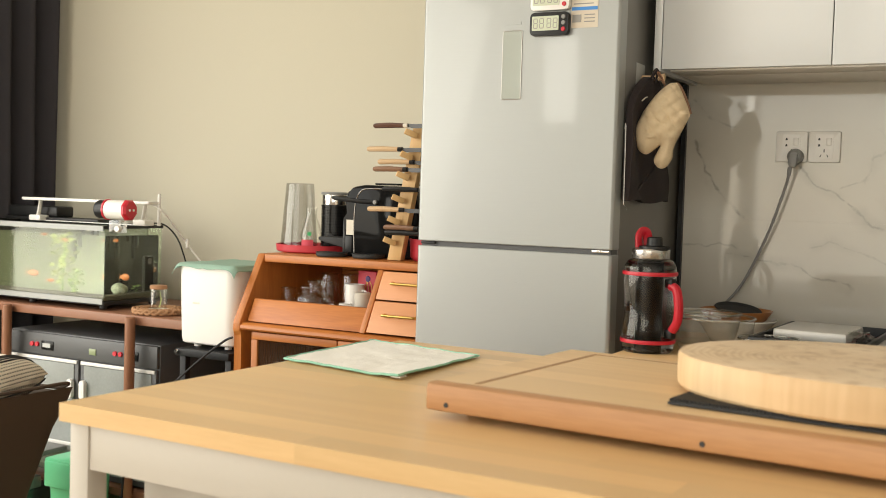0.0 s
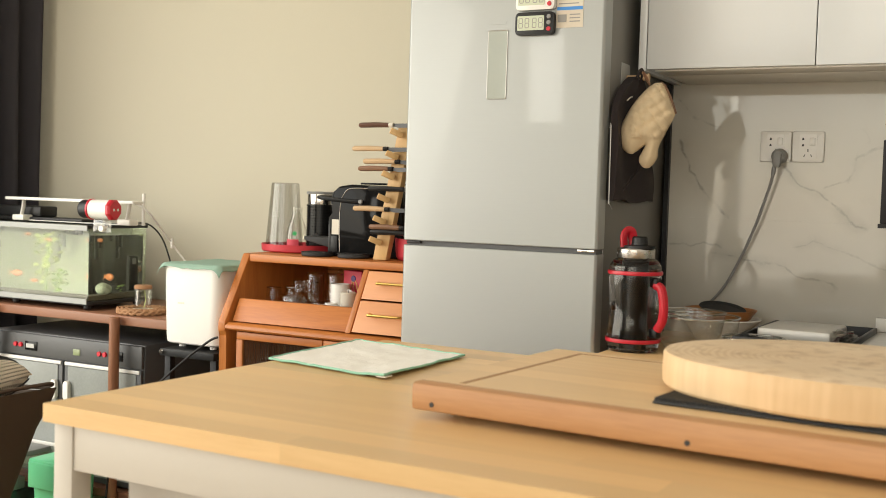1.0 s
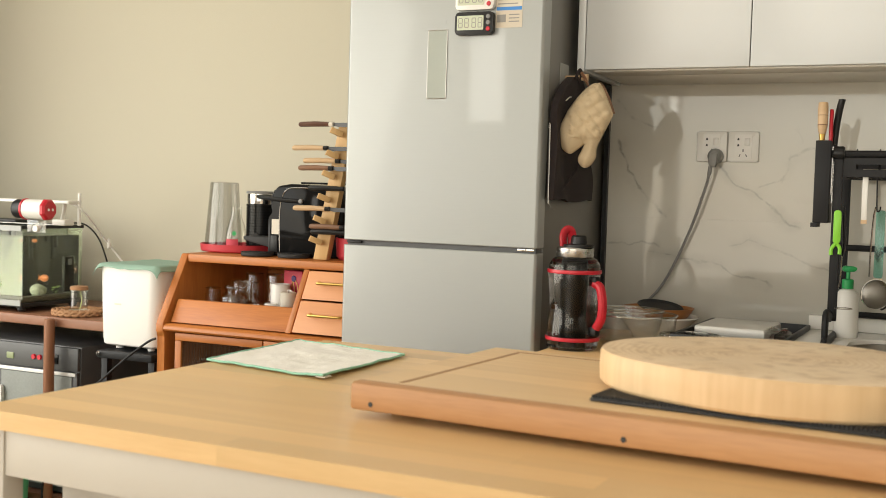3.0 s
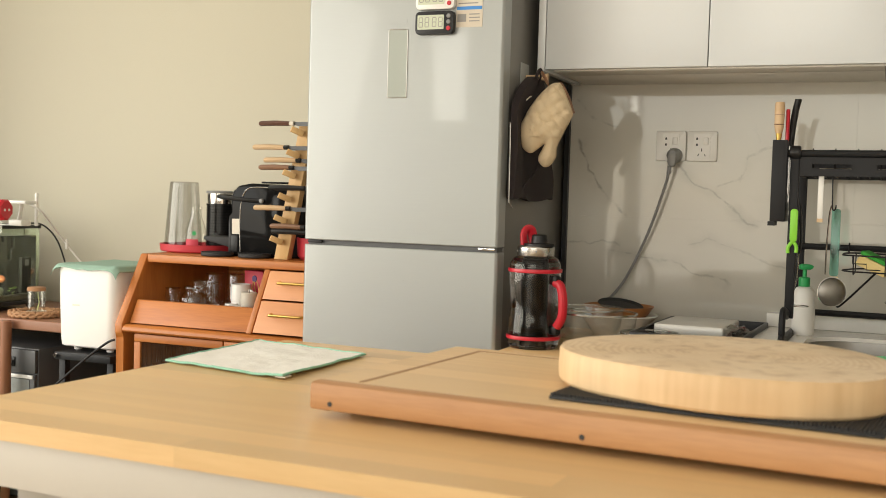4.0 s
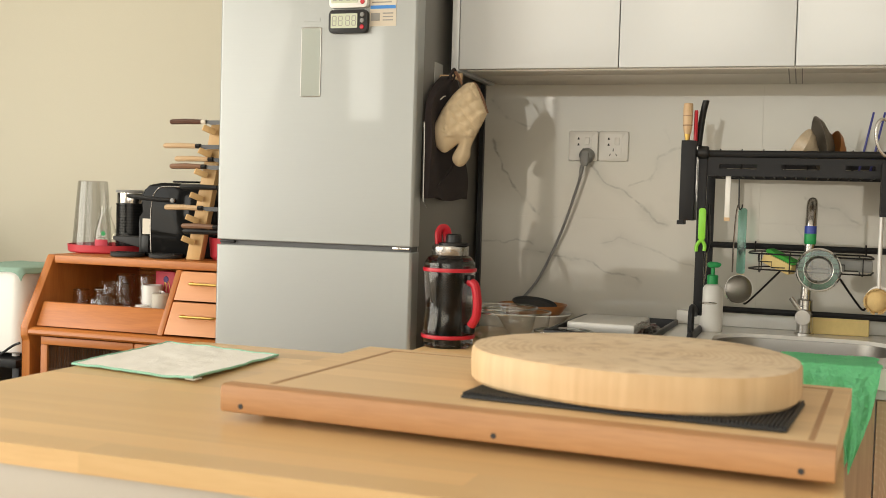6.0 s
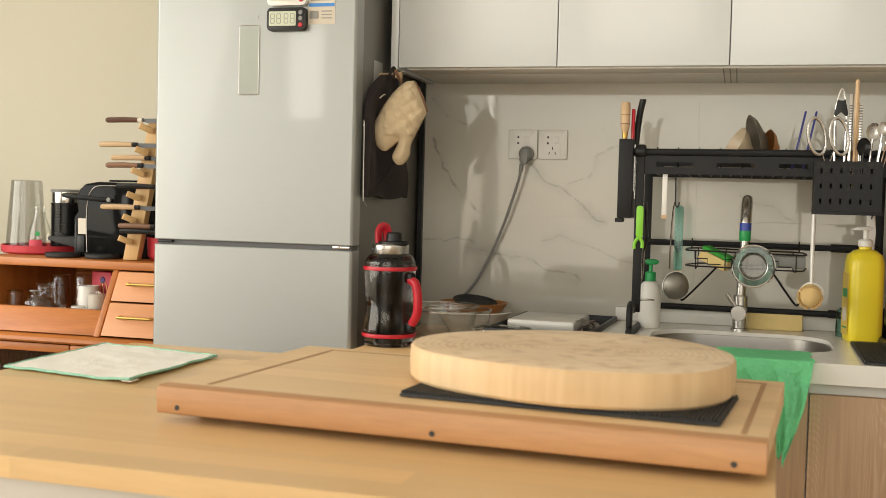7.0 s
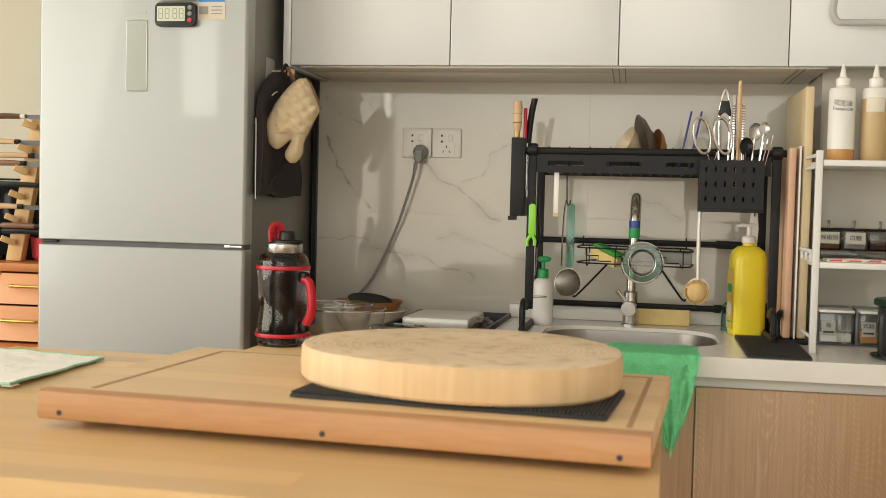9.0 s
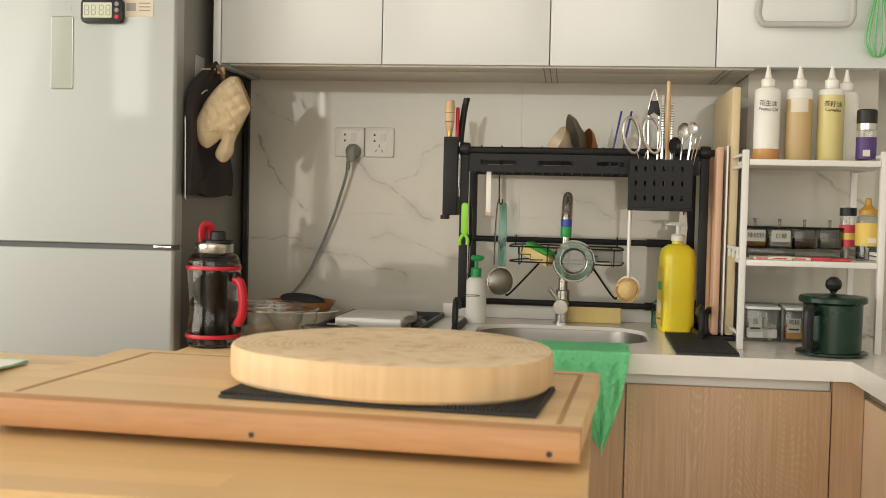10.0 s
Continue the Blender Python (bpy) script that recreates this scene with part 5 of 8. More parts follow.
# ---- black appliance under the rack ----
ap = thing("warming_cabinet", "black two-door warming cabinet with dials and glass doors", "cabinet", (-2.41, 2.95, FL + 0.157))
zt = 0.676 - FL - 0.157
part("body", box(-0.34, 0.34, 0.014, 0.36, 0.0, zt, 0.004), APPLIANCE, ap)
part("control_panel", box(-0.338, 0.338, 0.0, 0.0135, zt - 0.075, zt - 0.004, 0.002), APPLIANCE, ap)
for dx in (-0.335, 0.005):
    dr = part("door", box(dx, dx + 0.33, 0.001, 0.0135, 0.008, zt - 0.08, 0.002), APPLIANCE, ap)
    part("glass_pane", box(dx + 0.018, dx + 0.312, -0.002, 0.0008, 0.025, zt - 0.095), DARK_PANE, dr)
    part("edge_strip", box(dx + 0.004, dx + 0.326, -0.004, 0.0008, zt - 0.092, zt - 0.081, 0.001), WHITE_PL, dr, "white door edge strip")
    part("lower_strip", box(dx + 0.01, dx + 0.32, -0.004, 0.0008, 0.10, 0.112, 0.001), WHITE_PL, dr)
    hx_ = dx + (0.295 if dx < 0 else 0.012)
    part("handle", prism(rounded(0.022, 0.066, 0.01, 5, hx_ + 0.011, zt - 0.175), 1, -0.018, -0.004, 0.003), WHITE_PL, dr, "white oval door handle")
for gx in (-0.22, 0.16):
    for k in range(2):
        part("dial", lathe([(0, 0.006), (0.0075, 0.006), (0.0085, 0)], 14, m=Matrix.Translation((gx + 0.024 * k, 0.0, zt - 0.042)) @ pose(0, 0, 0, 90)), RED_PL, ap, "small red dial")
    part("meter", box(gx + 0.045, gx + 0.10, -0.003, 0.001, zt - 0.058, zt - 0.028, 0.001), BLACK_GLOSS, ap)
    part("meter_window", box(gx + 0.052, gx + 0.088, -0.0045, -0.0025, zt - 0.050, zt - 0.036), LIGHT_GREY, ap)
part("lcd_window", box(0.045, 0.075, -0.003, 0.001, zt - 0.056, zt - 0.036, 0.001), LCD_DIM, ap)
# ---- stand and storage box ----
sn = thing("black_stand", "low black metal stand holding the white box", "stand", (-1.825, 3.03, FL))
sz = 0.690 - FL
part("top", box(-0.11, 0.095, -0.15, 0.17, sz - 0.022, sz, 0.002), BLACK_METAL, sn)
for lx in (-0.10, 0.075):
    for ly in (-0.14, 0.14):
        part("leg", box(lx, lx + 0.022, ly, ly + 0.022, 0, sz - 0.0225, 0.001), BLACK_METAL, sn)
part("bolt", lathe([(0, 0.006), (0.006, 0.006), (0.007, 0)], 12, m=Matrix.Translation((-0.102, -0.151, sz - 0.01)) @ pose(0, 0, 0, 90)), CHROME, sn)
bx_ = thing("wooden_crate", "brown slatted wooden crate under the stand", "crate", (-1.80, 3.12, FL))
for k in range(4):
    part("slat", box(-0.07 + 0.042 * k, -0.031 + 0.042 * k, 0, 0.015, 0, 0.60, 0.002), CHERRY_V, bx_)
part("back", box(-0.07, 0.095, 0.017, 0.11, 0, 0.59, 0.002), WALNUT_V, bx_)

rb = thing("storage_bin", "white rounded plastic rice bin", "bin", (-1.847, 3.03, 0.6915))
bm = bmesh.new()
rings = []
for k, (s, z, r) in enumerate(((0.90, 0.012, 0.03), (0.95, 0.016, 0.034), (0.965, 0.03, 0.034), (0.985, 0.13, 0.032), (1.0, 0.246, 0.030), (1.0, 0.252, 0.03))):
    rings.append([bm.verts.new((p[0], p[1], z)) for p in rounded(0.222 * s, 0.25 * s, r, 6)])
for a, b in zip(rings, rings[1:]):
    for k in range(len(a)):
        bm.faces.new((a[k], a[(k + 1) % len(a)], b[(k + 1) % len(a)], b[k]))
bm.faces.new(rings[0][::-1])
bm.faces.new(rings[-1])
part("body", bm, WHITE_PL, rb)
for fx in (-0.06, 0.06):
    for fy in (-0.08, 0.08):
        part("foot", lathe([(0, 0), (0.011, 0), (0.012, 0.015), (0, 0.015)], 14, (fx, fy, 0)), WHITE_PL, rb)
part("mark", box(-0.045, -0.02, -0.1245, -0.123, 0.135, 0.140), LABEL, rb)
gc = thing("mint_towel", "mint green cleaning cloth draped over the bin", "cloth", (-1.847, 3.03, 0.6915 + 0.2535))


def drape(u, v):
    x, y_ = abs(u - 0.5) * 2, (v - 0.5) * 2
    e = max(0, x - 0.90) * 0.16 + max(0, -y_ - 0.9) * 0.22 * (0.3 + 0.7 * abs(u - 0.5) * 2)
    return 0.001 + 0.003 * abs(noise.noise((u * 5, v * 5, 4))) - e * (0.9 + 0.8 * noise.noise((u * 3, v * 3, 9)))


part("sheet", cloth_sheet(0.240, 0.272, 26, 30, drape, 0.003), MINT_CLOTH, gc)
pc = thing("power_cable", "black power cable slanting down from the sideboard", "cable", (0, 0, 0))
part("wire", tube(smooth_path([(-1.70, 2.86, 0.745), (-1.73, 2.85, 0.728), (-1.80, 2.80, 0.655), (-1.88, 2.74, 0.55), (-1.95, 2.7, 0.40), (-1.98, 2.7, FL + 0.005)], 7), 0.0035, 8), BLACK, pc)

# ---- sideboard ----
SX0, SX1, SY0, SYT, SYB = -1.715, -0.98, 2.89, 2.995, 3.43
sb = thing("sideboard", "cherry wood sideboard with slanted front, drawers and fluted glass doors", "sideboard", (SX0, SY0, FL))
W_, zk, ztp = SX1 - SX0, 0.784 - FL, 0.987 - FL
dT, dB = SYT - SY0, SYB - SY0
sideprof = [(0.0, 0.0), (dB, 0.0), (dB, ztp - 0.0), (dT - 0.004, ztp), (-0.012, zk + 0.004), (-0.012, zk - 0.022), (0.0, zk - 0.035)]
for xa in (0.0, W_ - 0.026):
    part("side_panel", prism(sideprof, 0, xa, xa + 0.026, 0.004), CHERRY_V, sb)
part("top_panel", box(0.0265, W_ - 0.0265, dT - 0.008, dB, ztp - 0.024, ztp - 0.001, 0.003), CHERRY, sb)
part("ledge", prism([(-0.014, zk - 0.012), (-0.010, zk - 0.002), (0.0, zk + 0.004), (0.40, zk + 0.004), (0.40, zk - 0.018), (-0.006, zk - 0.018)], 0, 0.0265, W_ - 0.0265, 0.002), CHERRY, sb, "rounded ledge moulding")
part("back_panel", box(0.0265, W_ - 0.0265, dB - 0.012, dB - 0.002, 0.05, ztp - 0.026), CHERRY, sb)
part("bottom_panel", box(0.0265, W_ - 0.0265, 0.01, dB - 0.014, 0.06, 0.08), CHERRY, sb)
# slanted divider between open shelf and drawers
slope = dT / (ztp - zk)
xd = 0.440
div = [(0.002, zk + 0.006), (dB - 0.02, zk + 0.006), (dB - 0.02, ztp - 0.025), (dT - 0.01, ztp - 0.025)]
part("divider", prism(div, 0, xd - 0.010, xd + 0.008, 0.003), CHERRY_V, sb)
# tray front of the open shelf
part("shelf_front", prism([(0.012, zk + 0.007), (0.030, zk + 0.007), (0.060, zk + 0.072), (0.044, zk + 0.072)], 0, 0.034, xd - 0.012, 0.002), CHERRY, sb)
part("shelf_floor", box(0.034, xd - 0.012, 0.062, dB - 0.02, zk + 0.020, zk + 0.032), CHERRY, sb)
for k, (za, zb_) in enumerate(((zk + 0.010, zk + 0.094), (zk + 0.099, ztp - 0.028))):
    ya, yb = (za - zk) * slope - 0.002, (zb_ - zk) * slope - 0.002
    drw = part("drawer", prism([(ya, za), (ya + 0.018, za), (yb + 0.018, zb_), (yb, zb_)], 0, xd + 0.012, W_ - 0.030, 0.0015), CHERRY_LIGHT, sb, "paler wood drawer front")
    ym, zm = (ya + yb) / 2, (za + zb_) / 2 + 0.008
    part("pull", tube(smooth_path([(xd + 0.058, ym + 0.003, zm), (xd + 0.060, ym - 0.018, zm), (xd + 0.075, ym - 0.021, zm), (xd + 0.145, ym - 0.021, zm), (xd + 0.160, ym - 0.018, zm), (xd + 0.162, ym + 0.003, zm)], 4), 0.0042, 8), BRASS, drw, "brass bar pull")
# doors below
for dx0, dx1 in ((0.055, 0.355), (0.359, W_ - 0.03)):
    dz1, dz0 = zk - 0.022, 0.09
    dd = part("door", box(dx0, dx1, 0.006, 0.024, dz1 - 0.022, dz1, 0.002), CHERRY, sb)
    part("rail", box(dx0, dx1, 0.006, 0.024, dz0, dz0 + 0.03, 0.002), CHERRY, dd)
    for a_ in (dx0, dx1 - 0.022):
        part("stile", box(a_, a_ + 0.022, 0.006, 0.024, dz0 + 0.031, dz1 - 0.0225, 0.002), CHERRY_V, dd)
    bm = bmesh.new()
    nfl = 30
    prof = []
    for k in range(nfl * 4 + 1):
        prof.append((dx0 + 0.023 + (dx1 - dx0 - 0.046) * k / (nfl * 4), 0.012 - 0.0022 * abs(math.sin(math.pi * k / 4))))
    part("fluted_glass", prism(prof + [(dx1 - 0.023, 0.016), (dx0 + 0.023, 0.016)], 2, dz0 + 0.032, dz1 - 0.024), GLASS_SMOKE, dd, "grey fluted glass panel")
part("inner_back", box(0.03, W_ - 0.03, 0.20, 0.21, 0.085, zk - 0.03), WALNUT, sb)

# ---- on the sideboard ----
ST = 0.9875
tr = thing("red_tray", "matt red round serving tray", "tray", (-1.664, 3.225, ST))
part("dish", lathe([(0, 0), (0.121, 0), (0.126, 0.004), (0.128, 0.024), (0.1245, 0.024), (0.122, 0.006), (0, 0.005)], 48), RED_MATT, tr)
vs_ = thing("glass_vase", "tall smoky clear glass tumbler upside down", "vase", (-1.722, 3.21, ST + 0.0055))
part("glass_body", lathe([(0.060, 0), (0.044, 0.208), (0.042, 0.2105), (0, 0.2105)], 36), VASE_GLASS, vs_).visible_shadow = False
bt = thing("glass_bottle", "small clear milk bottle with red label", "bottle", (-1.6405, 3.16, ST + 0.0055))
part("glass_body", lathe([(0, 0.003), (0.030, 0.003), (0.033, 0.006), (0.033, 0.05), (0.028, 0.075), (0.017, 0.105), (0.0155, 0.125), (0.0175, 0.127), (0.0175, 0.135)], 28), GLASS, bt).visible_shadow = False
part("red_label", prism([(0.0337 * math.cos(radians(a)), 0.0337 * math.sin(radians(a))) for a in range(-115, -39, 8)] + [(0.0331 * math.cos(radians(a)), 0.0331 * math.sin(radians(a))) for a in range(-43, -119, -8)], 2, 0.012, 0.036), RED_LB, bt)
part("round_mark", lathe([(0, 0.0012), (0.006, 0.001), (0.007, 0)], 18, m=Matrix.Translation((0.014, -0.0295, 0.054)) @ pose(0, 0, 0, 90, 0, 20)), GREEN_CAP, bt)
mf = thing("milk_frother", "black ribbed milk frother jug with steel top", "frother", (-1.617, 3.262, ST + 0.0055))
mf.scale = (1.09, 1.09, 1.12)
prof = [(0, 0), (0.043, 0), (0.044, 0.006)]
for k in range(15):
    z0_ = 0.008 + 0.0077 * k
    prof += [(0.0435, z0_), (0.0435, z0_ + 0.005), (0.0415, z0_ + 0.0058), (0.0415, z0_ + 0.0073)]
prof += [(0.044, 0.124), (0.044, 0.13), (0, 0.13)]
part("body", lathe(prof, 36), BLACK_GLOSS, mf)
part("steel_collar", lathe([(0, 0.1305), (0.041, 0.1305), (0.042, 0.14), (0.042, 0.158), (0, 0.158)], 36), CHROME, mf, "polished steel collar")
part("lid", lathe([(0, 0.1585), (0.044, 0.1585), (0.045, 0.163), (0.043, 0.166), (0, 0.167)], 36), GREY_PL, mf)
part("button", lathe([(0, 0.004), (0.009, 0.004), (0.010, 0)], 18, m=Matrix.Translation((0.012, -0.0425, 0.04)) @ pose(0, 0, 0, 90, 0, 14)), GREY_RUBBER, mf)
cm = thing("coffee_machine", "compact glossy black capsule coffee machine", "coffee machine", (-1.380, 3.17, ST), 4)
cm.scale = (1, 1, 1.045)
side_ = [(-0.105, 0.0), (0.13, 0.0), (0.135, 0.02), (0.135, 0.15), (0.125, 0.185), (0.09, 0.205), (-0.04, 0.207), (-0.082, 0.200), (-0.10, 0.180), (-0.105, 0.150), (-0.104, 0.125), (-0.100, 0.11)]
part("body", prism(side_, 1, -0.058, 0.058, 0.009, 3), COFFEE_BLACK, cm)
part("side_trim", tube(smooth_path([(-0.070, -0.0585, 0.012), (-0.073, -0.0585, 0.09), (-0.070, -0.0585, 0.15), (-0.055, -0.0585, 0.185), (-0.02, -0.0585, 0.196), (0.09, -0.0585, 0.193)], 5), 0.0016, 6), STEEL_H, cm, "thin steel trim line")
part("side_grille", box(-0.100, -0.078, -0.0605, -0.0575, 0.012, 0.058, 0.001), BLACK, cm)
part("front_panel", box(-0.118, -0.1055, -0.045, 0.045, 0.0, 0.105, 0.003), BLACK, cm)
part("spout", prism([(-0.118, 0.115), (-0.104, 0.108), (-0.104, 0.19), (-0.112, 0.188), (-0.124, 0.165)], 1, -0.026, 0.026, 0.004), BLACK, cm)
part("lever", tube(smooth_path([(0.0, -0.062, 0.158), (-0.06, -0.066, 0.160), (-0.135, -0.060, 0.166), (-0.158, -0.03, 0.168), (-0.158, 0.03, 0.168), (-0.135, 0.060, 0.166), (-0.06, 0.064, 0.16), (0.0, 0.062, 0.158)], 5), 0.006, 8), BLACK, cm)
part("pivot", lathe([(0, 0.008), (0.006, 0.007), (0.007, 0)], 14, m=Matrix.Translation((0.0, -0.062, 0.158)) @ pose(0, 0, 0, 90)), GREY_PL, cm)
part("drip_shelf", prism([(-0.205, 0.042), (-0.106, 0.02), (-0.106, 0.052), (-0.205, 0.052)], 1, -0.042, 0.042, 0.003), GREY_RUBBER, cm)
part("sticker", box(-0.098, -0.072, -0.0592, -0.0582, 0.062, 0.105, 0.0), LABEL, cm)
part("top_plate", box(-0.02, 0.12, -0.03, 0.03, 0.2075, 0.213, 0.002), COFFEE_BLACK, cm)
for lx, ly in ((-1.4942, 3.062), (-1.375, 3.075)):
    dd = thing("drip_disc", "dark grey ribbed round coaster", "coaster", (lx, ly, ST), group="coasters by the coffee machine")
    part("disc", lathe([(0, 0), (0.046, 0), (0.048, 0.003), (0.048, 0.009), (0.046, 0.011), (0, 0.011)], 36), GREY_RUBBER, dd)
    for k in range(9):
        part("rib", box(-0.04 + 0.01 * k - 0.002, -0.04 + 0.01 * k + 0.002, -0.025, 0.025, 0.0105, 0.013), GREY_RUBBER, dd)
# knife stand
kn = thing("knife_stand", "slanting pine knife stand with staggered pegs", "stand", (-1.272, 3.06, ST))
lean = 0.075 / 0.385
part("upright", prism([(-0.022, 0), (0.022, 0), (0.022 + 0.075, 0.39), (-0.022 + 0.075, 0.39)], 1, -0.012, 0.014, 0.002), PINE, kn)
part("rear_upright", prism([(0.030, 0), (0.056, 0), (0.105, 0.36), (0.08, 0.36)], 1, 0.06, 0.08, 0.002), PINE, kn)
part("cross_bar", box(0.06, 0.09, 0.0145, 0.0595, 0.26, 0.285, 0.002), PINE, kn)
levels = [0.06, 0.12, 0.182, 0.248, 0.305, 0.368]
for z_ in levels:
    x_ = z_ * lean
    part("peg", box(-0.022, 0.014, -0.010, 0.010, -0.008, 0.008, 0.0015, m=Matrix.Translation((x_ - 0.012, -0.030, z_ - 0.006)) @ pose(0, 0, 0, 0, 22, 38)), PINE, kn)
specs = [(1.373 - ST, -1.335, HANDLE_DARK, "rosewood"), (1.306 - ST, -1.355, HANDLE_PALE, "pale wood"), (1.270 - ST, -1.318, HANDLE_PALE, "pale wood"), (1.249 - ST, -1.333, HANDLE_MID, "walnut"),
         (1.192 - ST, -1.300, BLACK, "black"), (1.134 - ST, -1.348, HANDLE_PALE, "pale wood"), (1.083 - ST, -1.292, HANDLE_MID, "walnut"), (1.068 - ST, -1.288, BLACK, "black")]
for k, (z_, xh, mm, nm) in enumerate(specs):
    kf = thing("kitchen_knife", f"kitchen knife with {nm} handle resting on the stand", "knife", (xh, 3.025, ST + z_ - 0.0), -2 + 3 * (k % 3), group="knives on the stand")
    L = 0.10
    part("handle", tube([(0, 0, 0), (0.004, 0, 0), (0.05, 0, 0.001), (L, 0, 0.0)], [0.007, 0.0088, 0.0092, 0.0078], 8, flat=0.85), mm, kf)
    part("ferrule", tube([(L + 0.0005, 0, 0), (L + 0.014, 0, 0)], 0.0078, 8, flat=0.85), LABEL if k == 0 else BLACK, kf)
    part("blade", prism([(L + 0.013, -0.004), (L + 0.03, -0.008), (L + 0.15, -0.007), (L + 0.20, 0.004), (L + 0.013, 0.004)], 1, -0.001, 0.001), BLADE, kf)
rp = thing("red_pot", "small matt red cast pot behind the knives", "pot", (-1.190, 3.135, ST))
part("body", lathe([(0, 0), (0.058, 0), (0.066, 0.01), (0.070, 0.063), (0.066, 0.063), (0.062, 0.012), (0, 0.008)], 32), RED_MATT, rp)

# ---- inside the open shelf ----
SHZ = zk + FL + 0.0325


def tumbler(x, y, r, hh, label, down=False):
    g = thing("drinking_glass", label, "glass", (x, y, SHZ), group="glasses on the open shelf")
    pr = [(0, 0.004), (r * 0.80, 0.004), (r * 0.86, 0.010), (r, hh)]
    if down:
        pr = [(a, hh - b) for a, b in pr]
    part("glass_body", lathe(pr, 24), GLASS, g).visible_shadow = False
    for name_, rr, zr in (("rim", r if not down else r, hh if not down else 0.0015), ("base_ring", r * 0.85, 0.003 if not down else hh - 0.003)):
        part(name_, tube([(rr * math.cos(a), rr * math.sin(a), zr) for a in (2 * math.pi * k / 28 for k in range(28))], 0.0016, 6, True), GLASS_RIM, g).visible_shadow = False
    return g


tumbler(-1.648, 3.06, 0.026, 0.07, "clear glass tumbler standing upside down", True)
tumbler(-1.600, 3.09, 0.024, 0.075, "clear glass tumbler standing upside down", True)
tumbler(-1.575, 3.15, 0.027, 0.085, "clear glass tumbler standing upside down", True)
tumbler(-1.525, 3.10, 0.030, 0.118, "tall clear glass tumbler standing upside down", True)
tumbler(-1.465, 3.12, 0.028, 0.118, "tall clear glass tumbler standing upside down", True)
tumbler(-1.52, 3.20, 0.030, 0.125, "tall clear glass tumbler standing upside down", True)
fk = thing("glass_server", "round clear glass coffee server upside down", "jug", (-1.520, 3.025, SHZ), group="glasses on the open shelf")
part("glass_body", lathe([(0.052, 0.002), (0.057, 0.015), (0.056, 0.032), (0.045, 0.052), (0.030, 0.064), (0.027, 0.074), (0.029, 0.098), (0, 0.099)], 28), GLASS, fk).visible_shadow = False
part("handle", tube(smooth_path([(0.05, -0.01, 0.03), (0.075, -0.015, 0.03), (0.08, -0.016, 0.01), (0.06, -0.012, 0.005)], 5), 0.004, 8), GLASS, fk)
sn = thing("round_glass", "round-bellied clear glass standing upside down", "glass", (-1.540, 3.015, SHZ), group="glasses on the open shelf")
part("bowl", lathe([(0.034, 0.001), (0.042, 0.016), (0.045, 0.032), (0.041, 0.050), (0.026, 0.066), (0.016, 0.070)], 32), GLASS, sn).visible_shadow = False
part("foot", lathe([(0, 0.0705), (0.026, 0.0705), (0.030, 0.076), (0.028, 0.079), (0, 0.078)], 28), GLASS_RIM, sn).visible_shadow = False
mg = thing("mug", "plain white porcelain mug", "mug", (-1.412, 3.065, SHZ))
part("body", lathe([(0, 0), (0.026, 0), (0.029, 0.004), (0.029, 0.092), (0.0265, 0.092), (0.026, 0.006), (0, 0.006)], 28), WHITE_CER, mg)
part("handle", tube(smooth_path([(0.028, -0.004, 0.075), (0.046, -0.008, 0.068), (0.046, -0.008, 0.03), (0.028, -0.004, 0.022)], 5), 0.004, 8), WHITE_CER, mg)
cd = thing("candle", "ivory wax pillar candle beside the mug", "candle", (-1.352, 3.015, SHZ))
part("wax", lathe([(0, 0), (0.023, 0), (0.024, 0.003), (0.024, 0.072), (0.02, 0.075), (0, 0.073)], 24), CREAM_PAINT, cd)
part("wick", tube([(0, 0, 0.0725), (0.001, 0, 0.08)], 0.0009, 6), INK, cd)
rbx = thing("red_box", "red patterned gift box behind the cups", "box", (-1.405, 3.12, SHZ + 0.0), -8)
part("box", box(-0.035, 0.035, 0, 0.05, 0, 0.128, 0.002), RED_LB, rbx)
part("rosette", lathe([(0, 0.002), (0.008, 0.002), (0.010, 0)], 10, m=Matrix.Translation((0.004, -0.0005, 0.105)) @ pose(0, 0, 0, 90)), PURPLE, rbx)
for k in range(4):
    part("gold_strand", tube([(0.0, -0.001, 0.115 - 0.006 * k), (0.018 - 0.01 * k, -0.0015, 0.09 - 0.012 * k), (0.024 - 0.014 * k, -0.001, 0.055)], 0.0009, 6), BRASS, rbx)
pb = thing("patterned_bowl", "small red and white patterned bowl upside down", "bowl", (-1.405, 3.005, SHZ))
part("bowl", lathe([(0.045, 0), (0.046, 0.004), (0.036, 0.028), (0.018, 0.036), (0.018, 0.04), (0, 0.04)], 28), WHITE_CER, pb)
for k in range(12):
    a = 2 * math.pi * k / 12
    part("red_patch", lathe([(0, 0.0015), (0.006, 0.001), (0.007, 0)], 8, m=Matrix.Translation((0.0415 * math.cos(a), 0.0415 * math.sin(a), 0.0165)) @ pose(0, 0, 0, 0, 0, math.degrees(a)) @ pose(0, 0, 0, 0, 68, 0)), RED_LB, pb)

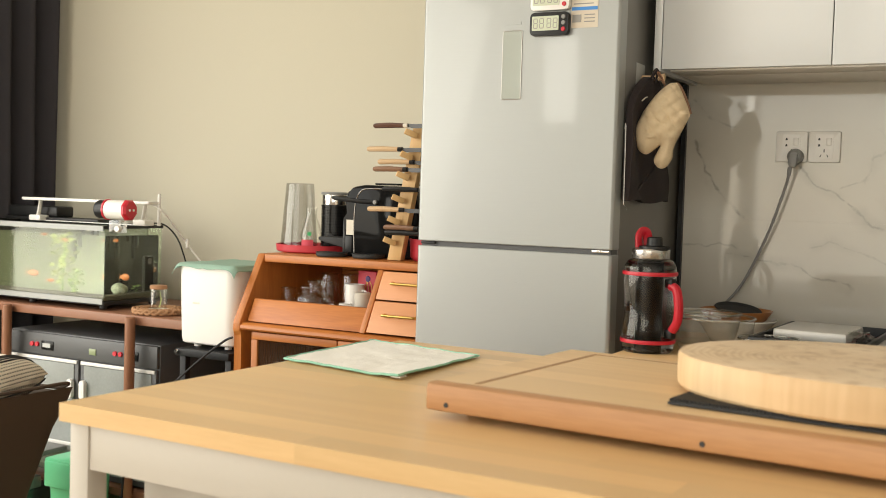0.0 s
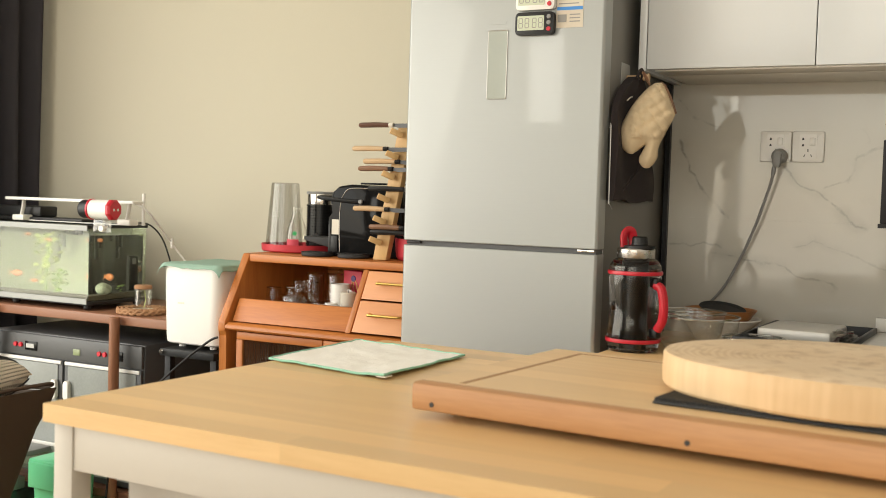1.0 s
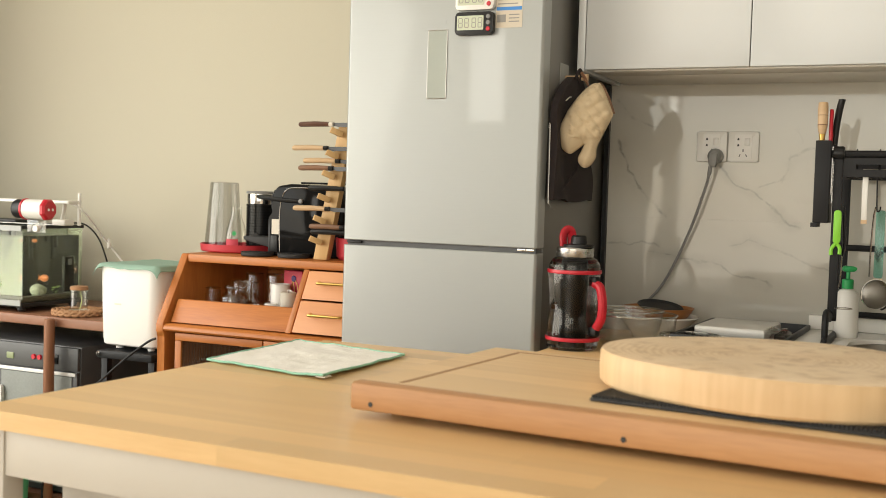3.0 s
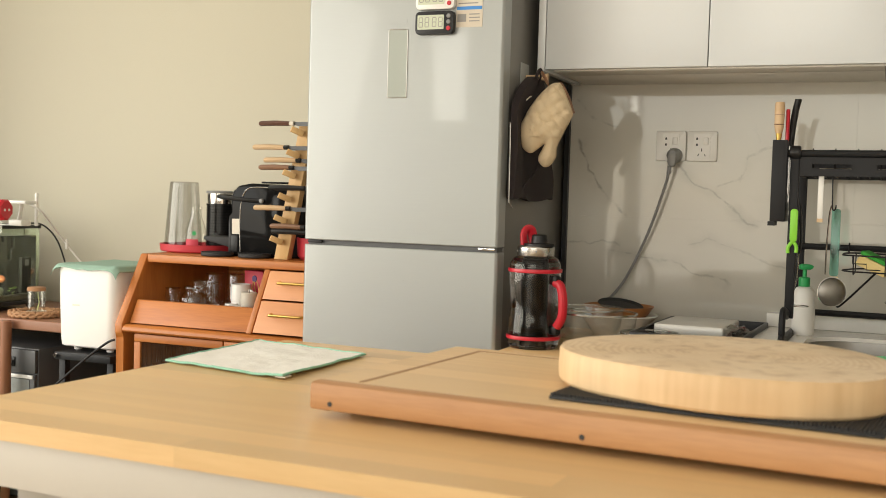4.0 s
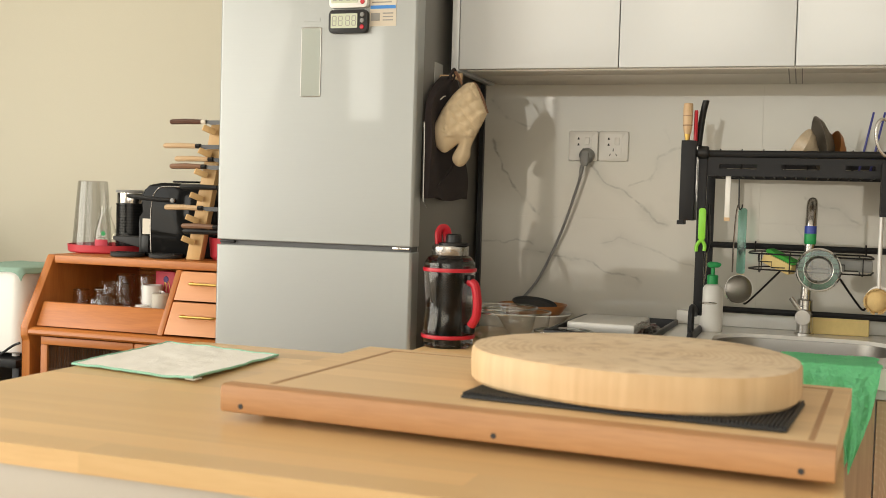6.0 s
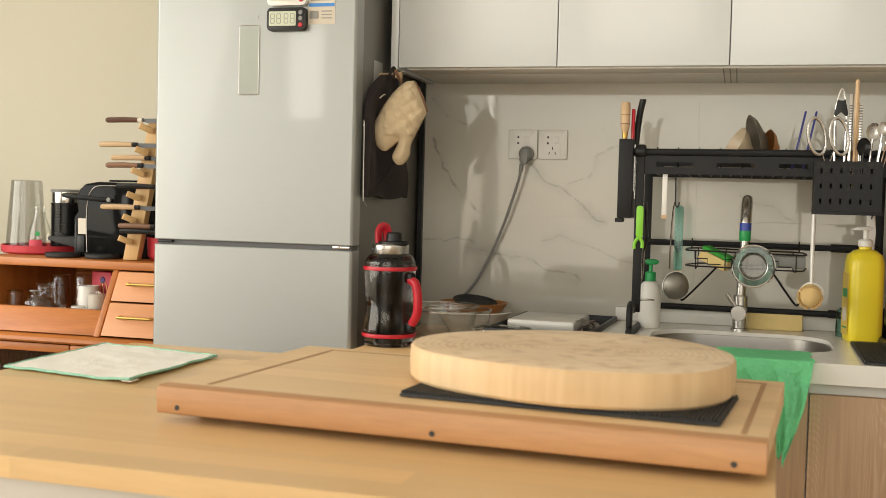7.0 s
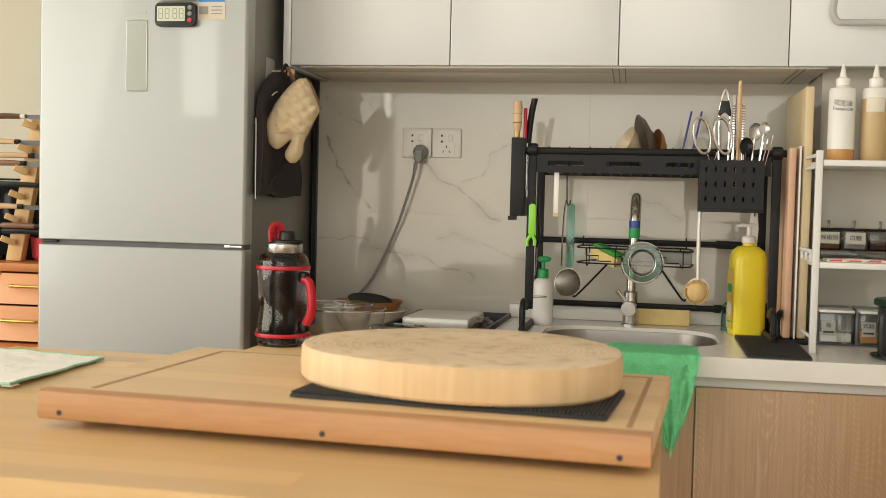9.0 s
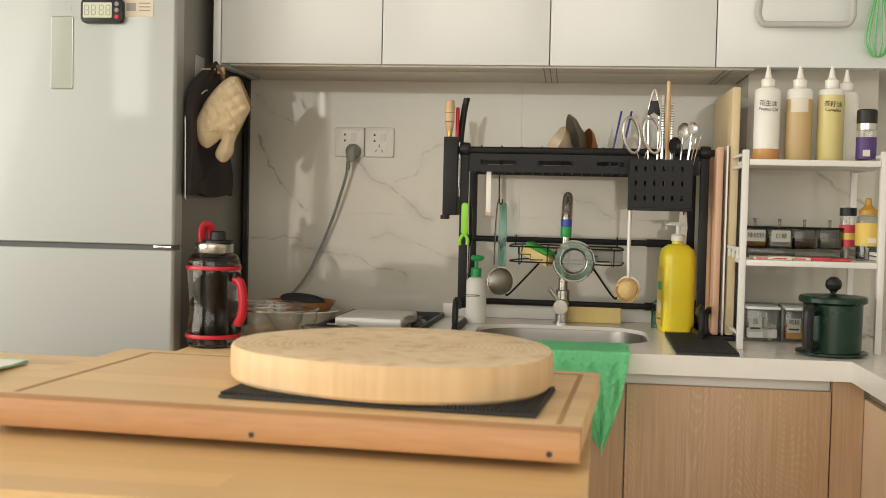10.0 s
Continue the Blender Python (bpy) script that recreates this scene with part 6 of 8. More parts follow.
# ---- floor things ----
rg = thing("rug", "green and white shaggy rug on the floor", "rug", (-2.45, 2.75, FL), kind="")
part("pile", cloth_sheet(1.5, 1.1, 60, 44, lambda u, v: 0.001 + 0.006 * abs(noise.noise((u * 40, v * 30, 1))), 0.006), RUG, rg)
gt = thing("green_tub", "green plastic storage tub with clip lid", "tub", (-2.262, 2.82, FL + 0.013))
gt.scale = (0.62, 1, 1.75)
bm = bmesh.new()
rings = [[bm.verts.new((p[0], p[1], z)) for p in rounded(0.20 * s, 0.15 * s, 0.02, 4)] for s, z in ((0.86, 0.0), (0.9, 0.006), (1.0, 0.125), (1.05, 0.127), (1.05, 0.134))]
for a, b in zip(rings, rings[1:]):
    for k in range(len(a)):
        bm.faces.new((a[k], a[(k + 1) % len(a)], b[(k + 1) % len(a)], b[k]))
bm.faces.new(rings[0][::-1])
bm.faces.new(rings[-1])
part("body", bm, GREEN_BOX, gt)
part("lid", box(-0.108, 0.108, -0.082, 0.082, 0.1345, 0.150, 0.004), GREEN_BOX, gt)
part("rim_clip", box(-0.10, 0.09, -0.088, -0.0825, 0.10, 0.145, 0.002), GREEN_BOX, gt)
cb = thing("clear_storage_box", "clear plastic storage box half full of oddments", "box", (-2.555, 2.83, FL + 0.013))
cb.scale = (1, 1, 1.45)
part("shell", box(-0.11, 0.11, -0.1, 0.1, 0, 0.16, 0.006), CLEAR_PL, cb).visible_shadow = False
part("lid", box(-0.114, 0.114, -0.104, 0.104, 0.1605, 0.172, 0.003), GREY_PL, cb)
part("contents", box(-0.1, 0.1, -0.09, 0.09, 0.004, 0.085, 0.01), GREY_RUBBER, cb)
for k in range(5):
    part("packet", box(-0.09 + 0.037 * k, -0.06 + 0.037 * k, -0.07, 0.02 * (k % 3), 0.0855, 0.10 + 0.012 * (k % 3), 0.003), (LABEL, YELLOW_LB, BLACK, WHITE_PL, GREY_PL)[k], cb)


def lounge_chair():
    ob = thing("lounge_chair", "low brown suede lounge chair", "armchair", (-2.215, 2.10, FL))
    bm = bmesh.new()
    N = 20
    # the seat shell: a leaning back with a pinched corner, then the seat
    secs = [(0.12, 0.0, 0.0), (0.15, 0.0, 0.10), (0.235, 0.0, 0.30), (0.32, 0.0, 0.44), (0.37, 0.0, 0.51), (0.385, 0.02, 0.55)]
    rings = []
    for hw_, off, z in secs:
        ring = []
        for p in rounded(hw_ * 2, 0.62, 0.07, 6):
            ring.append(bm.verts.new((p[0] + off * 0.3, p[1], z + (0.055 * max(0, p[0] / hw_ - 0.6) * 2.2 * (0.58 + z) if z > 0.42 else 0))))
        rings.append(ring)
    for a, b in zip(rings, rings[1:]):
        for k in range(len(a)):
            bm.faces.new((a[k], a[(k + 1) % len(a)], b[(k + 1) % len(a)], b[k]))
    bm.faces.new(rings[0][::-1])
    c = bm.verts.new((0.0, 0, 0.50))
    for k in range(len(rings[-1])):
        bm.faces.new((rings[-1][k], rings[-1][(k + 1) % len(rings[-1])], c))
    part("body", bm, LEATHER, ob, sharp=70)
    seam = [Vector(v) + Vector((0, 0, 0.004)) for v in [(p[0] * 1.0 + 0.006, p[1], 0.554 + 0.055 * max(0, p[0] / 0.37 - 0.6) * 2.2 * 1.13) for p in rounded(0.74, 0.62, 0.07, 6)]]
    part("seam", tube(seam, 0.005, 8, True), LEATHER, ob)
    return ob


lounge_chair()


def knit_pillow():
    ob = thing("knit_pillow", "oatmeal knitted cushion with black woven stripes", "cushion", (-2.065, 2.16, 0.645), 8, rx=4, ry=-6)
    n = 26
    bm = bmesh.new()
    up, dn = {}, {}
    for i in range(n + 1):
        for j in range(n + 1):
            u, v = 2 * i / n - 1, 2 * j / n - 1
            t = 0.075 * ((1 - u ** 4) * (1 - v ** 4)) ** 0.45
            x, y = 0.19 * u * (1 - 0.05 * v * v), 0.20 * v * (1 - 0.05 * u * u)
            rip = 0.0016 * math.sin(70 * v) * math.sin(50 * u)
            up[i, j] = bm.verts.new((x, y, t + rip))
            dn[i, j] = bm.verts.new((x, y, -t * 0.8 - 0.0005))
    for i in range(n):
        for j in range(n):
            bm.faces.new((up[i, j], up[i + 1, j], up[i + 1, j + 1], up[i, j + 1]))
            bm.faces.new((dn[i, j + 1], dn[i + 1, j + 1], dn[i + 1, j], dn[i, j]))
    bmesh.ops.remove_doubles(bm, verts=bm.verts, dist=0.0008)
    part("cover", bm, KNIT, ob, sharp=80)
    for k in range(7):
        u = 0.66 + 0.05 * k
        pts = []
        for q in range(24):
            v = -0.96 + 1.92 * q / 23
            t = 0.075 * ((1 - min(u, 0.999) ** 4) * (1 - v ** 4)) ** 0.45
            pts.append((0.19 * u * (1 - 0.05 * v * v), 0.20 * v * (1 - 0.05 * u * u), t * (1 if k < 4 else -0.8) + 0.001))
        part("yarn_stripe", tube(pts, 0.0022, 6), KNIT_DARK, ob)


knit_pillow()
ec = thing("earphone_cable", "thin black cable lying over the chair", "cable", (0, 0, 0))
part("wire", tube(smooth_path([(-2.15, 1.84, 0.605), (-2.0, 1.80, 0.59), (-1.85, 1.80, 0.565), (-1.68, 1.88, 0.54), (-1.50, 2.0, 0.40), (-1.42, 2.1, FL + 0.004)], 6), 0.0022, 6), BLACK, ec)
# ---- sockets and flex ----
def wall_socket(x, label):
    ob = thing("wall_socket", label, "socket", (x, 3.2995, 1.334), group="wall sockets on the marble")
    part("plate", prism(rounded(0.079, 0.080, 0.004, 4), 1, -0.009, 0, 0.002), WHITE_PL, ob)
    part("insert", prism(rounded(0.044, 0.064, 0.001, 2), 1, -0.0105, -0.0085), WHITE_PL, ob)
    part("switch", box(0.004, 0.017, -0.0135, -0.0100, 0.003, 0.023, 0.001), WHITE_PL, ob)
    for dz in (0.020, 0.004):
        for k in (0, 1):
            part("slot", prism([(-0.016 + 0.0, dz - 0.003), (-0.010, dz - 0.003), (-0.0115, dz + 0.003), (-0.0145, dz + 0.003)], 1, -0.0112, -0.0100), INK, ob) if k == 0 else None
    part("slot", box(-0.0012, 0.0012, -0.0112, -0.01, -0.014, -0.006), INK, ob)
    for s_ in (-1, 1):
        part("slot", prism([(s_ * 0.006, -0.020), (s_ * 0.008, -0.020), (s_ * 0.011, -0.026), (s_ * 0.009, -0.027)], 1, -0.0112, -0.01), INK, ob)
    return ob


wall_socket(-0.2185, "white double socket with a grey plug pushed in")
wall_socket(-0.1365, "white double socket with switch, unused")
pl = thing("power_plug", "grey round power plug with flex hanging down", "plug", (-0.206, 3.288, 1.308))
part("head", lathe([(0, 0.030), (0.012, 0.030), (0.018, 0.024), (0.0205, 0.010), (0.0205, 0.0)], 28, m=pose(0, 0, 0, 90)), GREY_PL, pl)
part("grip", prism([(-0.010, 0.006), (0.010, 0.006), (0.009, -0.02), (0.005, -0.030), (-0.008, -0.030), (-0.014, -0.018)], 1, -0.040, -0.020, 0.003), GREY_PL, pl)
part("strain_relief", tube([(-0.008, -0.030, -0.028), (-0.010, -0.030, -0.05)], 0.0055, 10), GREY_PL, pl)
part("flex", tube(smooth_path([(-0.010, -0.030, -0.045), (-0.018, -0.026, -0.08), (-0.050, -0.020, -0.18), (-0.085, -0.012, -0.265), (-0.125, -0.010, -0.345), (-0.165, -0.012, -0.395), (-0.198, -0.02, -0.420), (-0.22, -0.03, -0.44)], 6), 0.0038, 8), GREY_PL, pl)

# ---- fridge side: hook, cloth bag, oven mitt, wire ----
hk = thing("adhesive_hook", "steel plate hook stuck on the fridge side", "hook", (FX1 - 0.003, 2.937, 1.482))
part("plate", box(0.0005, 0.002, -0.032, 0.032, -0.020, 0.033, 0.0006, 1), LIGHT_GREY, hk)
part("ring", tube(smooth_path([(0.003, 0.0, -0.018), (0.004, -0.008, -0.03), (0.004, 0.0, -0.038), (0.004, 0.008, -0.03)], 5, True), 0.0014, 6, True), CHROME, hk)
part("peg", tube([(0.002, 0.010, 0.0), (0.03, 0.014, 0.0), (0.058, 0.016, 0.001)], [0.006, 0.006, 0.0095], 12), HANDLE_PALE, hk, "turned wooden peg")


def bag():
    ob = thing("cloth_bag", "dark brown cloth apron hanging folded from the peg", "apron", (FX1 + 0.004, 0, 0))
    bm = bmesh.new()
    n, mrows = 20, 30
    g, q = {}, {}
    for i in range(n + 1):
        for j in range(mrows + 1):
            u, v = i / n, j / mrows
            # front and rear edges run up to the peg, the front one round-shouldered
            t = max(0.0, (v - 0.68) / 0.32)
            ya = 2.813 + 0.012 * v + 0.110 * t ** 2.2
            yb = 3.152 + 0.010 * math.sin(v * 9) - 0.06 * v - 0.125 * max(0.0, (v - 0.45) / 0.55) ** 1.6
            y = ya + (yb - ya) * u
            z = 1.178 + 0.305 * v + 0.004 * math.sin(u * 9) * (1 - v)
            fold = 0.006 + (0.007 * math.sin(u * 10 + v * 4) + 0.009 * noise.noise((u * 3, v * 3, 5))) * (0.35 + 0.65 * (1 - v)) + 0.012 * t
            g[i, j] = bm.verts.new((max(fold, 0.0) + 0.010, y, z))
            q[i, j] = bm.verts.new((0.002, y, z))
    for i in range(n):
        for j in range(mrows):
            bm.faces.new((g[i, j], g[i + 1, j], g[i + 1, j + 1], g[i, j + 1]))
            bm.faces.new((q[i, j + 1], q[i + 1, j + 1], q[i + 1, j], q[i, j]))
    for i in range(n):
        bm.faces.new((q[i, 0], q[i + 1, 0], g[i + 1, 0], g[i, 0]))
        bm.faces.new((g[i, mrows], g[i + 1, mrows], q[i + 1, mrows], q[i, mrows]))
    for j in range(mrows):
        bm.faces.new((g[0, j], g[0, j + 1], q[0, j + 1], q[0, j]))
        bm.faces.new((q[n, j], q[n, j + 1], g[n, j + 1], g[n, j]))
    part("fabric", bm, BAG, ob, sharp=70)
    part("strap", tube(smooth_path([(0.030, 2.918, 1.476), (0.034, 2.922, 1.492), (0.036, 2.932, 1.496), (0.036, 2.945, 1.488), (0.030, 2.950, 1.470)], 5), 0.007, 8, flat=0.4), BAG, ob)
    part("fold_seam", tube(smooth_path([(0.020, 2.84, 1.19), (0.026, 2.90, 1.225), (0.028, 2.985, 1.27), (0.027, 2.99, 1.31), (0.024, 2.96, 1.35)], 8), 0.003, 6), BAG, ob)
    part("care_tag", tube([(0.026, 2.862, 1.418), (0.027, 2.885, 1.428), (0.026, 2.90, 1.430)], 0.0016, 6), LABEL, ob, "small white woven tag")


bag()


def oven_mitt():
    ob = thing("oven_mitt", "cream quilted oven mitt hanging thumb down", "mitt", (-0.446, 2.885, 1.359), 17)
    # outline in the local x (across) and z plane, seen from the front
    outl = [(0.010, 0.098), (0.024, 0.103), (0.036, 0.099), (0.052, 0.066), (0.065, 0.033), (0.064, 0.021), (0.050, -0.009), (0.036, -0.038), (0.030, -0.057), (0.029, -0.076), (0.015, -0.097), (0.000, -0.1005), (-0.012, -0.090), (-0.014, -0.076), (-0.006, -0.059), (-0.001, -0.046),
            (-0.017, -0.059), (-0.033, -0.068), (-0.050, -0.059), (-0.062, -0.036), (-0.064, -0.014), (-0.057, 0.005), (-0.050, 0.020), (-0.038, 0.043), (-0.014, 0.076)]
    pts = smooth_path([(p[0], 0, p[1]) for p in outl], 4, True)
    bm = bmesh.new()
    vs = [bm.verts.new(p) for p in pts]
    es = [bm.edges.new((vs[k], vs[(k + 1) % len(vs)])) for k in range(len(vs))]
    bmesh.ops.triangle_fill(bm, edges=es, use_beauty=True)
    bmesh.ops.subdivide_edges(bm, edges=[e for e in bm.edges if not e.is_boundary], cuts=3, use_grid_fill=True)
    bmesh.ops.triangulate(bm, faces=bm.faces)
    bmesh.ops.subdivide_edges(bm, edges=[e for e in bm.edges if e.calc_length() > 0.012], cuts=1)
    bmesh.ops.triangulate(bm, faces=bm.faces)
    bmesh.ops.subdivide_edges(bm, edges=[e for e in bm.edges if e.calc_length() > 0.005], cuts=1)
    bmesh.ops.triangulate(bm, faces=bm.faces)
    rim = [v for v in bm.verts if v.is_boundary]
    rimco = [v.co.copy() for v in rim]
    ext = bmesh.ops.duplicate(bm, geom=list(bm.verts) + list(bm.edges) + list(bm.faces))
    back = [v for v in ext["geom"] if isinstance(v, bmesh.types.BMVert)]
    backset = set(back)
    for v in bm.verts:
        d_ = min((v.co - c).length for c in rimco)
        t = 0.024 * (1 - math.exp(-d_ / 0.014))
        a_, b_ = (v.co.x * 0.8 + v.co.z * 0.6) / 0.024, (v.co.x * 0.6 - v.co.z * 0.8) / 0.024
        quilt = 0.008 * (abs(math.sin(math.pi * a_)) ** 0.5 * abs(math.sin(math.pi * b_)) ** 0.5) * (1 if d_ > 0.006 and v.co.z > -0.03 and v.co.x > -0.035 else 0)
        v.co.y = (t if v in backset else -t - quilt)
    bmesh.ops.remove_doubles(bm, verts=bm.verts, dist=0.0004)
    part("padding", bm, MITT, ob, sharp=85)
    part("cuff_piping", tube(smooth_path([(0.030, 0.006, 0.103), (0.040, 0.006, 0.094), (0.055, 0.006, 0.064), (0.067, 0.006, 0.030)], 6), 0.0042, 8), HANDLE_MID, ob, "brown cuff binding")
    part("loop", tube(smooth_path([(0.006, 0.004, 0.094), (-0.006, 0.006, 0.112), (-0.014, 0.008, 0.127), (-0.008, 0.010, 0.124), (0.004, 0.008, 0.100)], 5), 0.0035, 8, flat=0.4), HANDLE_MID, ob)


oven_mitt()
wr = thing("wire_holder", "bent white wire holder on the fridge side", "wire", (FX1 + 0.004, 2.808, 1.165))
part("wire", tube(smooth_path([(0.006, -0.004, 0.185), (0.008, -0.006, 0.18), (0.008, -0.002, 0.02), (0.008, 0.0, 0.008), (0.012, 0.014, -0.008)], 5), 0.0018, 6), CHROME, wr)
part("top_bend", tube([(0.006, -0.004, 0.185), (0.0, 0.02, 0.187)], 0.0018, 6), CHROME, wr)

# ---- beside the fridge: flask, bowls, tray, scale ----
LZ = FL + 0.777
th = thing("sports_flask", "large smoky black drinking flask with red handle and bands", "bottle", (-0.440, 2.825, LZ + 0.0005), -20)
part("vessel", lathe([(0, 0), (0.055, 0), (0.060, 0.006), (0.062, 0.03), (0.058, 0.07), (0.056, 0.10), (0.059, 0.14), (0.0615, 0.175), (0.060, 0.20), (0.052, 0.213), (0.045, 0.217), (0.040, 0.217), (0, 0.216)], 40), DARK_CLEAR, th, "smoky see-through body")
part("infuser", lathe([(0, 0.006), (0.022, 0.006), (0.022, 0.20), (0, 0.205)], 24), BLACK, th)
for z_, r_ in ((0.026, 0.0625), (0.184, 0.0622)):
    part("band", lathe([(r_ - 0.003, z_ - 0.005), (r_ + 0.002, z_ - 0.004), (r_ + 0.0026, z_), (r_ + 0.002, z_ + 0.004), (r_ - 0.003, z_ + 0.005)], 40), RED_PL, th, "red rubber band")
part("steel_ring", lathe([(0, 0.2175), (0.043, 0.2175), (0.044, 0.22), (0.044, 0.238), (0.042, 0.241), (0, 0.241)], 40), STEEL_H, th)
for k in range(14):
    a = 2 * math.pi * k / 14
    part("grip_dot", lathe([(0, 0.0008), (0.0018, 0.0008), (0.002, 0)], 8, m=Matrix.Translation((0.0439 * math.cos(a), 0.0439 * math.sin(a), 0.229)) @ pose(0, 0, 0, 0, 0, math.degrees(a)) @ pose(0, 0, 0, 0, 90, 0)), GREY_INK, th)
part("cap", lathe([(0, 0.2415), (0.036, 0.2415), (0.036, 0.247), (0.0195, 0.249), (0.018, 0.266), (0.015, 0.269), (0, 0.269)], 28, (0.010, 0, 0)), BLACK, th)
part("carry_loop", tube(smooth_path([(-0.026, -0.012, 0.243), (-0.028, -0.012, 0.268), (-0.026, -0.004, 0.280), (-0.022, 0.008, 0.278), (-0.021, 0.014, 0.262), (-0.02, 0.016, 0.243)], 5), 0.0115, 12, flat=0.55), RED_PL, th)
part("handle", tube(smooth_path([(0.060, 0, 0.158), (0.076, 0, 0.150), (0.084, 0, 0.115), (0.082, 0, 0.078), (0.068, 0, 0.055)], 6), 0.0115, 12, flat=0.9), RED_PL, th, "red rubber handle")
for z_, x_ in ((0.165, 0.056), (0.048, 0.060)):
    part("handle_mount", box(x_ - 0.012, x_ + 0.014, -0.010, 0.010, z_ - 0.012, z_ + 0.010, 0.004), BLACK, th)


def glass_bowl(x, y, r, hh, z=LZ):
    g = thing("glass_bowl", "clear glass mixing bowl nested with another", "bowl", (x, y, z), group="stacked glass bowls")
    part("glass_body", lathe([(0, 0.002), (r * 0.60, 0.002), (r * 0.78, 0.008), (r * 0.90, 0.024), (r * 0.965, 0.05), (r, hh)], 48), GLASS, g).visible_shadow = False
    part("rim", tube([(r * math.cos(a), r * math.sin(a), hh) for a in (2 * math.pi * k / 48 for k in range(48))], 0.0024, 8, True), GLASS_RIM, g).visible_shadow = False
    return g


glass_bowl(-0.308, 2.905, 0.097, 0.085)
glass_bowl(-0.332, 2.905, 0.088, 0.076, LZ + 0.018)
gd = thing("glass_dish", "shallow clear glass dish with rim", "dish", (-0.170, 2.875, LZ))
part("glass_body", lathe([(0, 0.002), (0.046, 0.002), (0.052, 0.006), (0.064, 0.034), (0.069, 0.047)], 40), GLASS, gd).visible_shadow = False
part("rim", tube([(0.069 * math.cos(a), 0.069 * math.sin(a), 0.0475) for a in (2 * math.pi * k / 44 for k in range(44))], 0.0028, 8, True), GLASS_RIM, gd).visible_shadow = False
gd2 = thing("glass_dish", "shallow clear glass dish with rim", "dish", (-0.06, 2.83, LZ))
part("glass_body", lathe([(0, 0.002), (0.046, 0.002), (0.052, 0.006), (0.064, 0.031), (0.069, 0.043)], 40), GLASS, gd2).visible_shadow = False
part("rim", tube([(0.069 * math.cos(a), 0.069 * math.sin(a), 0.0435) for a in (2 * math.pi * k / 44 for k in range(44))], 0.0028, 8, True), GLASS_RIM, gd2).visible_shadow = False
wb = thing("stacked_plate", "white plate under the wooden bowl", "plate", (-0.315, 3.16, LZ))
part("plate", lathe([(0, 0), (0.06, 0), (0.085, 0.04), (0.105, 0.058), (0.104, 0.061), (0.082, 0.045), (0.055, 0.006), (0, 0.006)], 40), WHITE_CER, wb)
wb2 = thing("wooden_bowl", "orange-brown wooden bowl holding a dark lid", "bowl", (-0.315, 3.165, LZ + 0.04))
part("bowl", lathe([(0, 0), (0.05, 0), (0.075, 0.018), (0.092, 0.042), (0.088, 0.042), (0.07, 0.02), (0, 0.008)], 36), ORANGE_WOOD, wb2)
wb3 = thing("dark_lid", "dark grey rubber lid lying in the bowl", "lid", (-0.310, 3.16, LZ + 0.075), rx=8, ry=8)
part("lid", lathe([(0, 0.004), (0.05, 0.006), (0.058, 0.012), (0.06, 0.010), (0.05, 0.002), (0, 0.0)], 30), GREY_RUBBER, wb3)
ty = thing("black_tray", "shallow black serving tray with raised rim", "tray", (-0.075, 3.03, LZ + 0.0005), -2)
tw, td, tzr = 0.125, 0.215, 0.055
part("floor", box(-tw, tw, -td, td, 0, 0.004), BLACK, ty)
for xa, xb, ya, yb in ((-tw, tw, -td, -td + 0.008), (-tw, tw, td - 0.008, td), (-tw, -tw + 0.008, -td + 0.0085, td - 0.0085), (tw - 0.008, tw, -td + 0.0085, td - 0.0085)):
    part("rim", box(xa, xb, ya, yb, 0.0045, tzr, 0.002), BLACK, ty)
part("red_packet", box(0.03, 0.10, 0.03, 0.12, 0.0045, 0.022, 0.004), RED_LB, ty)
sc_ = thing("kitchen_scale", "flat stainless steel kitchen scale in the tray", "scale", (-0.092, 3.05, LZ + 0.005), -3)
part("base", box(-0.070, 0.070, -0.095, 0.09, 0, 0.034, 0.004), WHITE_PL, sc_)
part("platform", box(-0.083, 0.083, -0.098, 0.11, 0.035, 0.060, 0.006), SCALE_TOP, sc_, "brushed steel weighing plate")
cw = thing("plastic_wrap", "crumpled clear plastic wrapping in the tray", "wrapping", (0.005, 2.99, LZ + 0.045))
bm = bmesh.new()
bmesh.ops.create_icosphere(bm, subdivisions=4, radius=0.036)
for v in bm.verts:
    v.co *= 1 + 0.35 * noise.noise(v.co * 60) + 0.2 * noise.noise(v.co * 140)
    v.co.z *= 0.65
part("film", bm, CLEAR_PL, cw, sharp=20)

# ---- dish rack over the sink ----
dr = thing("dish_rack", "black metal over-sink dish rack with hooks and basket", "dish rack", (0, 0, CZ))
RY0, RY1 = 2.975, 3.235
part("front_rail", tube([(0.105, RY0, 0.432), (0.715, RY0, 0.434)], 0.0085, 12), BLACK_METAL, dr)
part("rear_rail", tube([(0.105, RY1, 0.432), (0.715, RY1, 0.434)], 0.0085, 12), BLACK_METAL, dr)
slots = [(0.165, 0.250, 0.398, 0.409), (0.303, 0.388, 0.398, 0.409), (0.442, 0.505, 0.398, 0.409)]
part("tray_front", plate_with_holes(0.122, 0.680, 0.381, 0.424, RY0 - 0.003, RY0, slots), BLACK_METAL, dr)
part("tray_back", plate_with_holes(0.122, 0.680, 0.381, 0.424, RY1, RY1 + 0.003, slots), BLACK_METAL, dr)
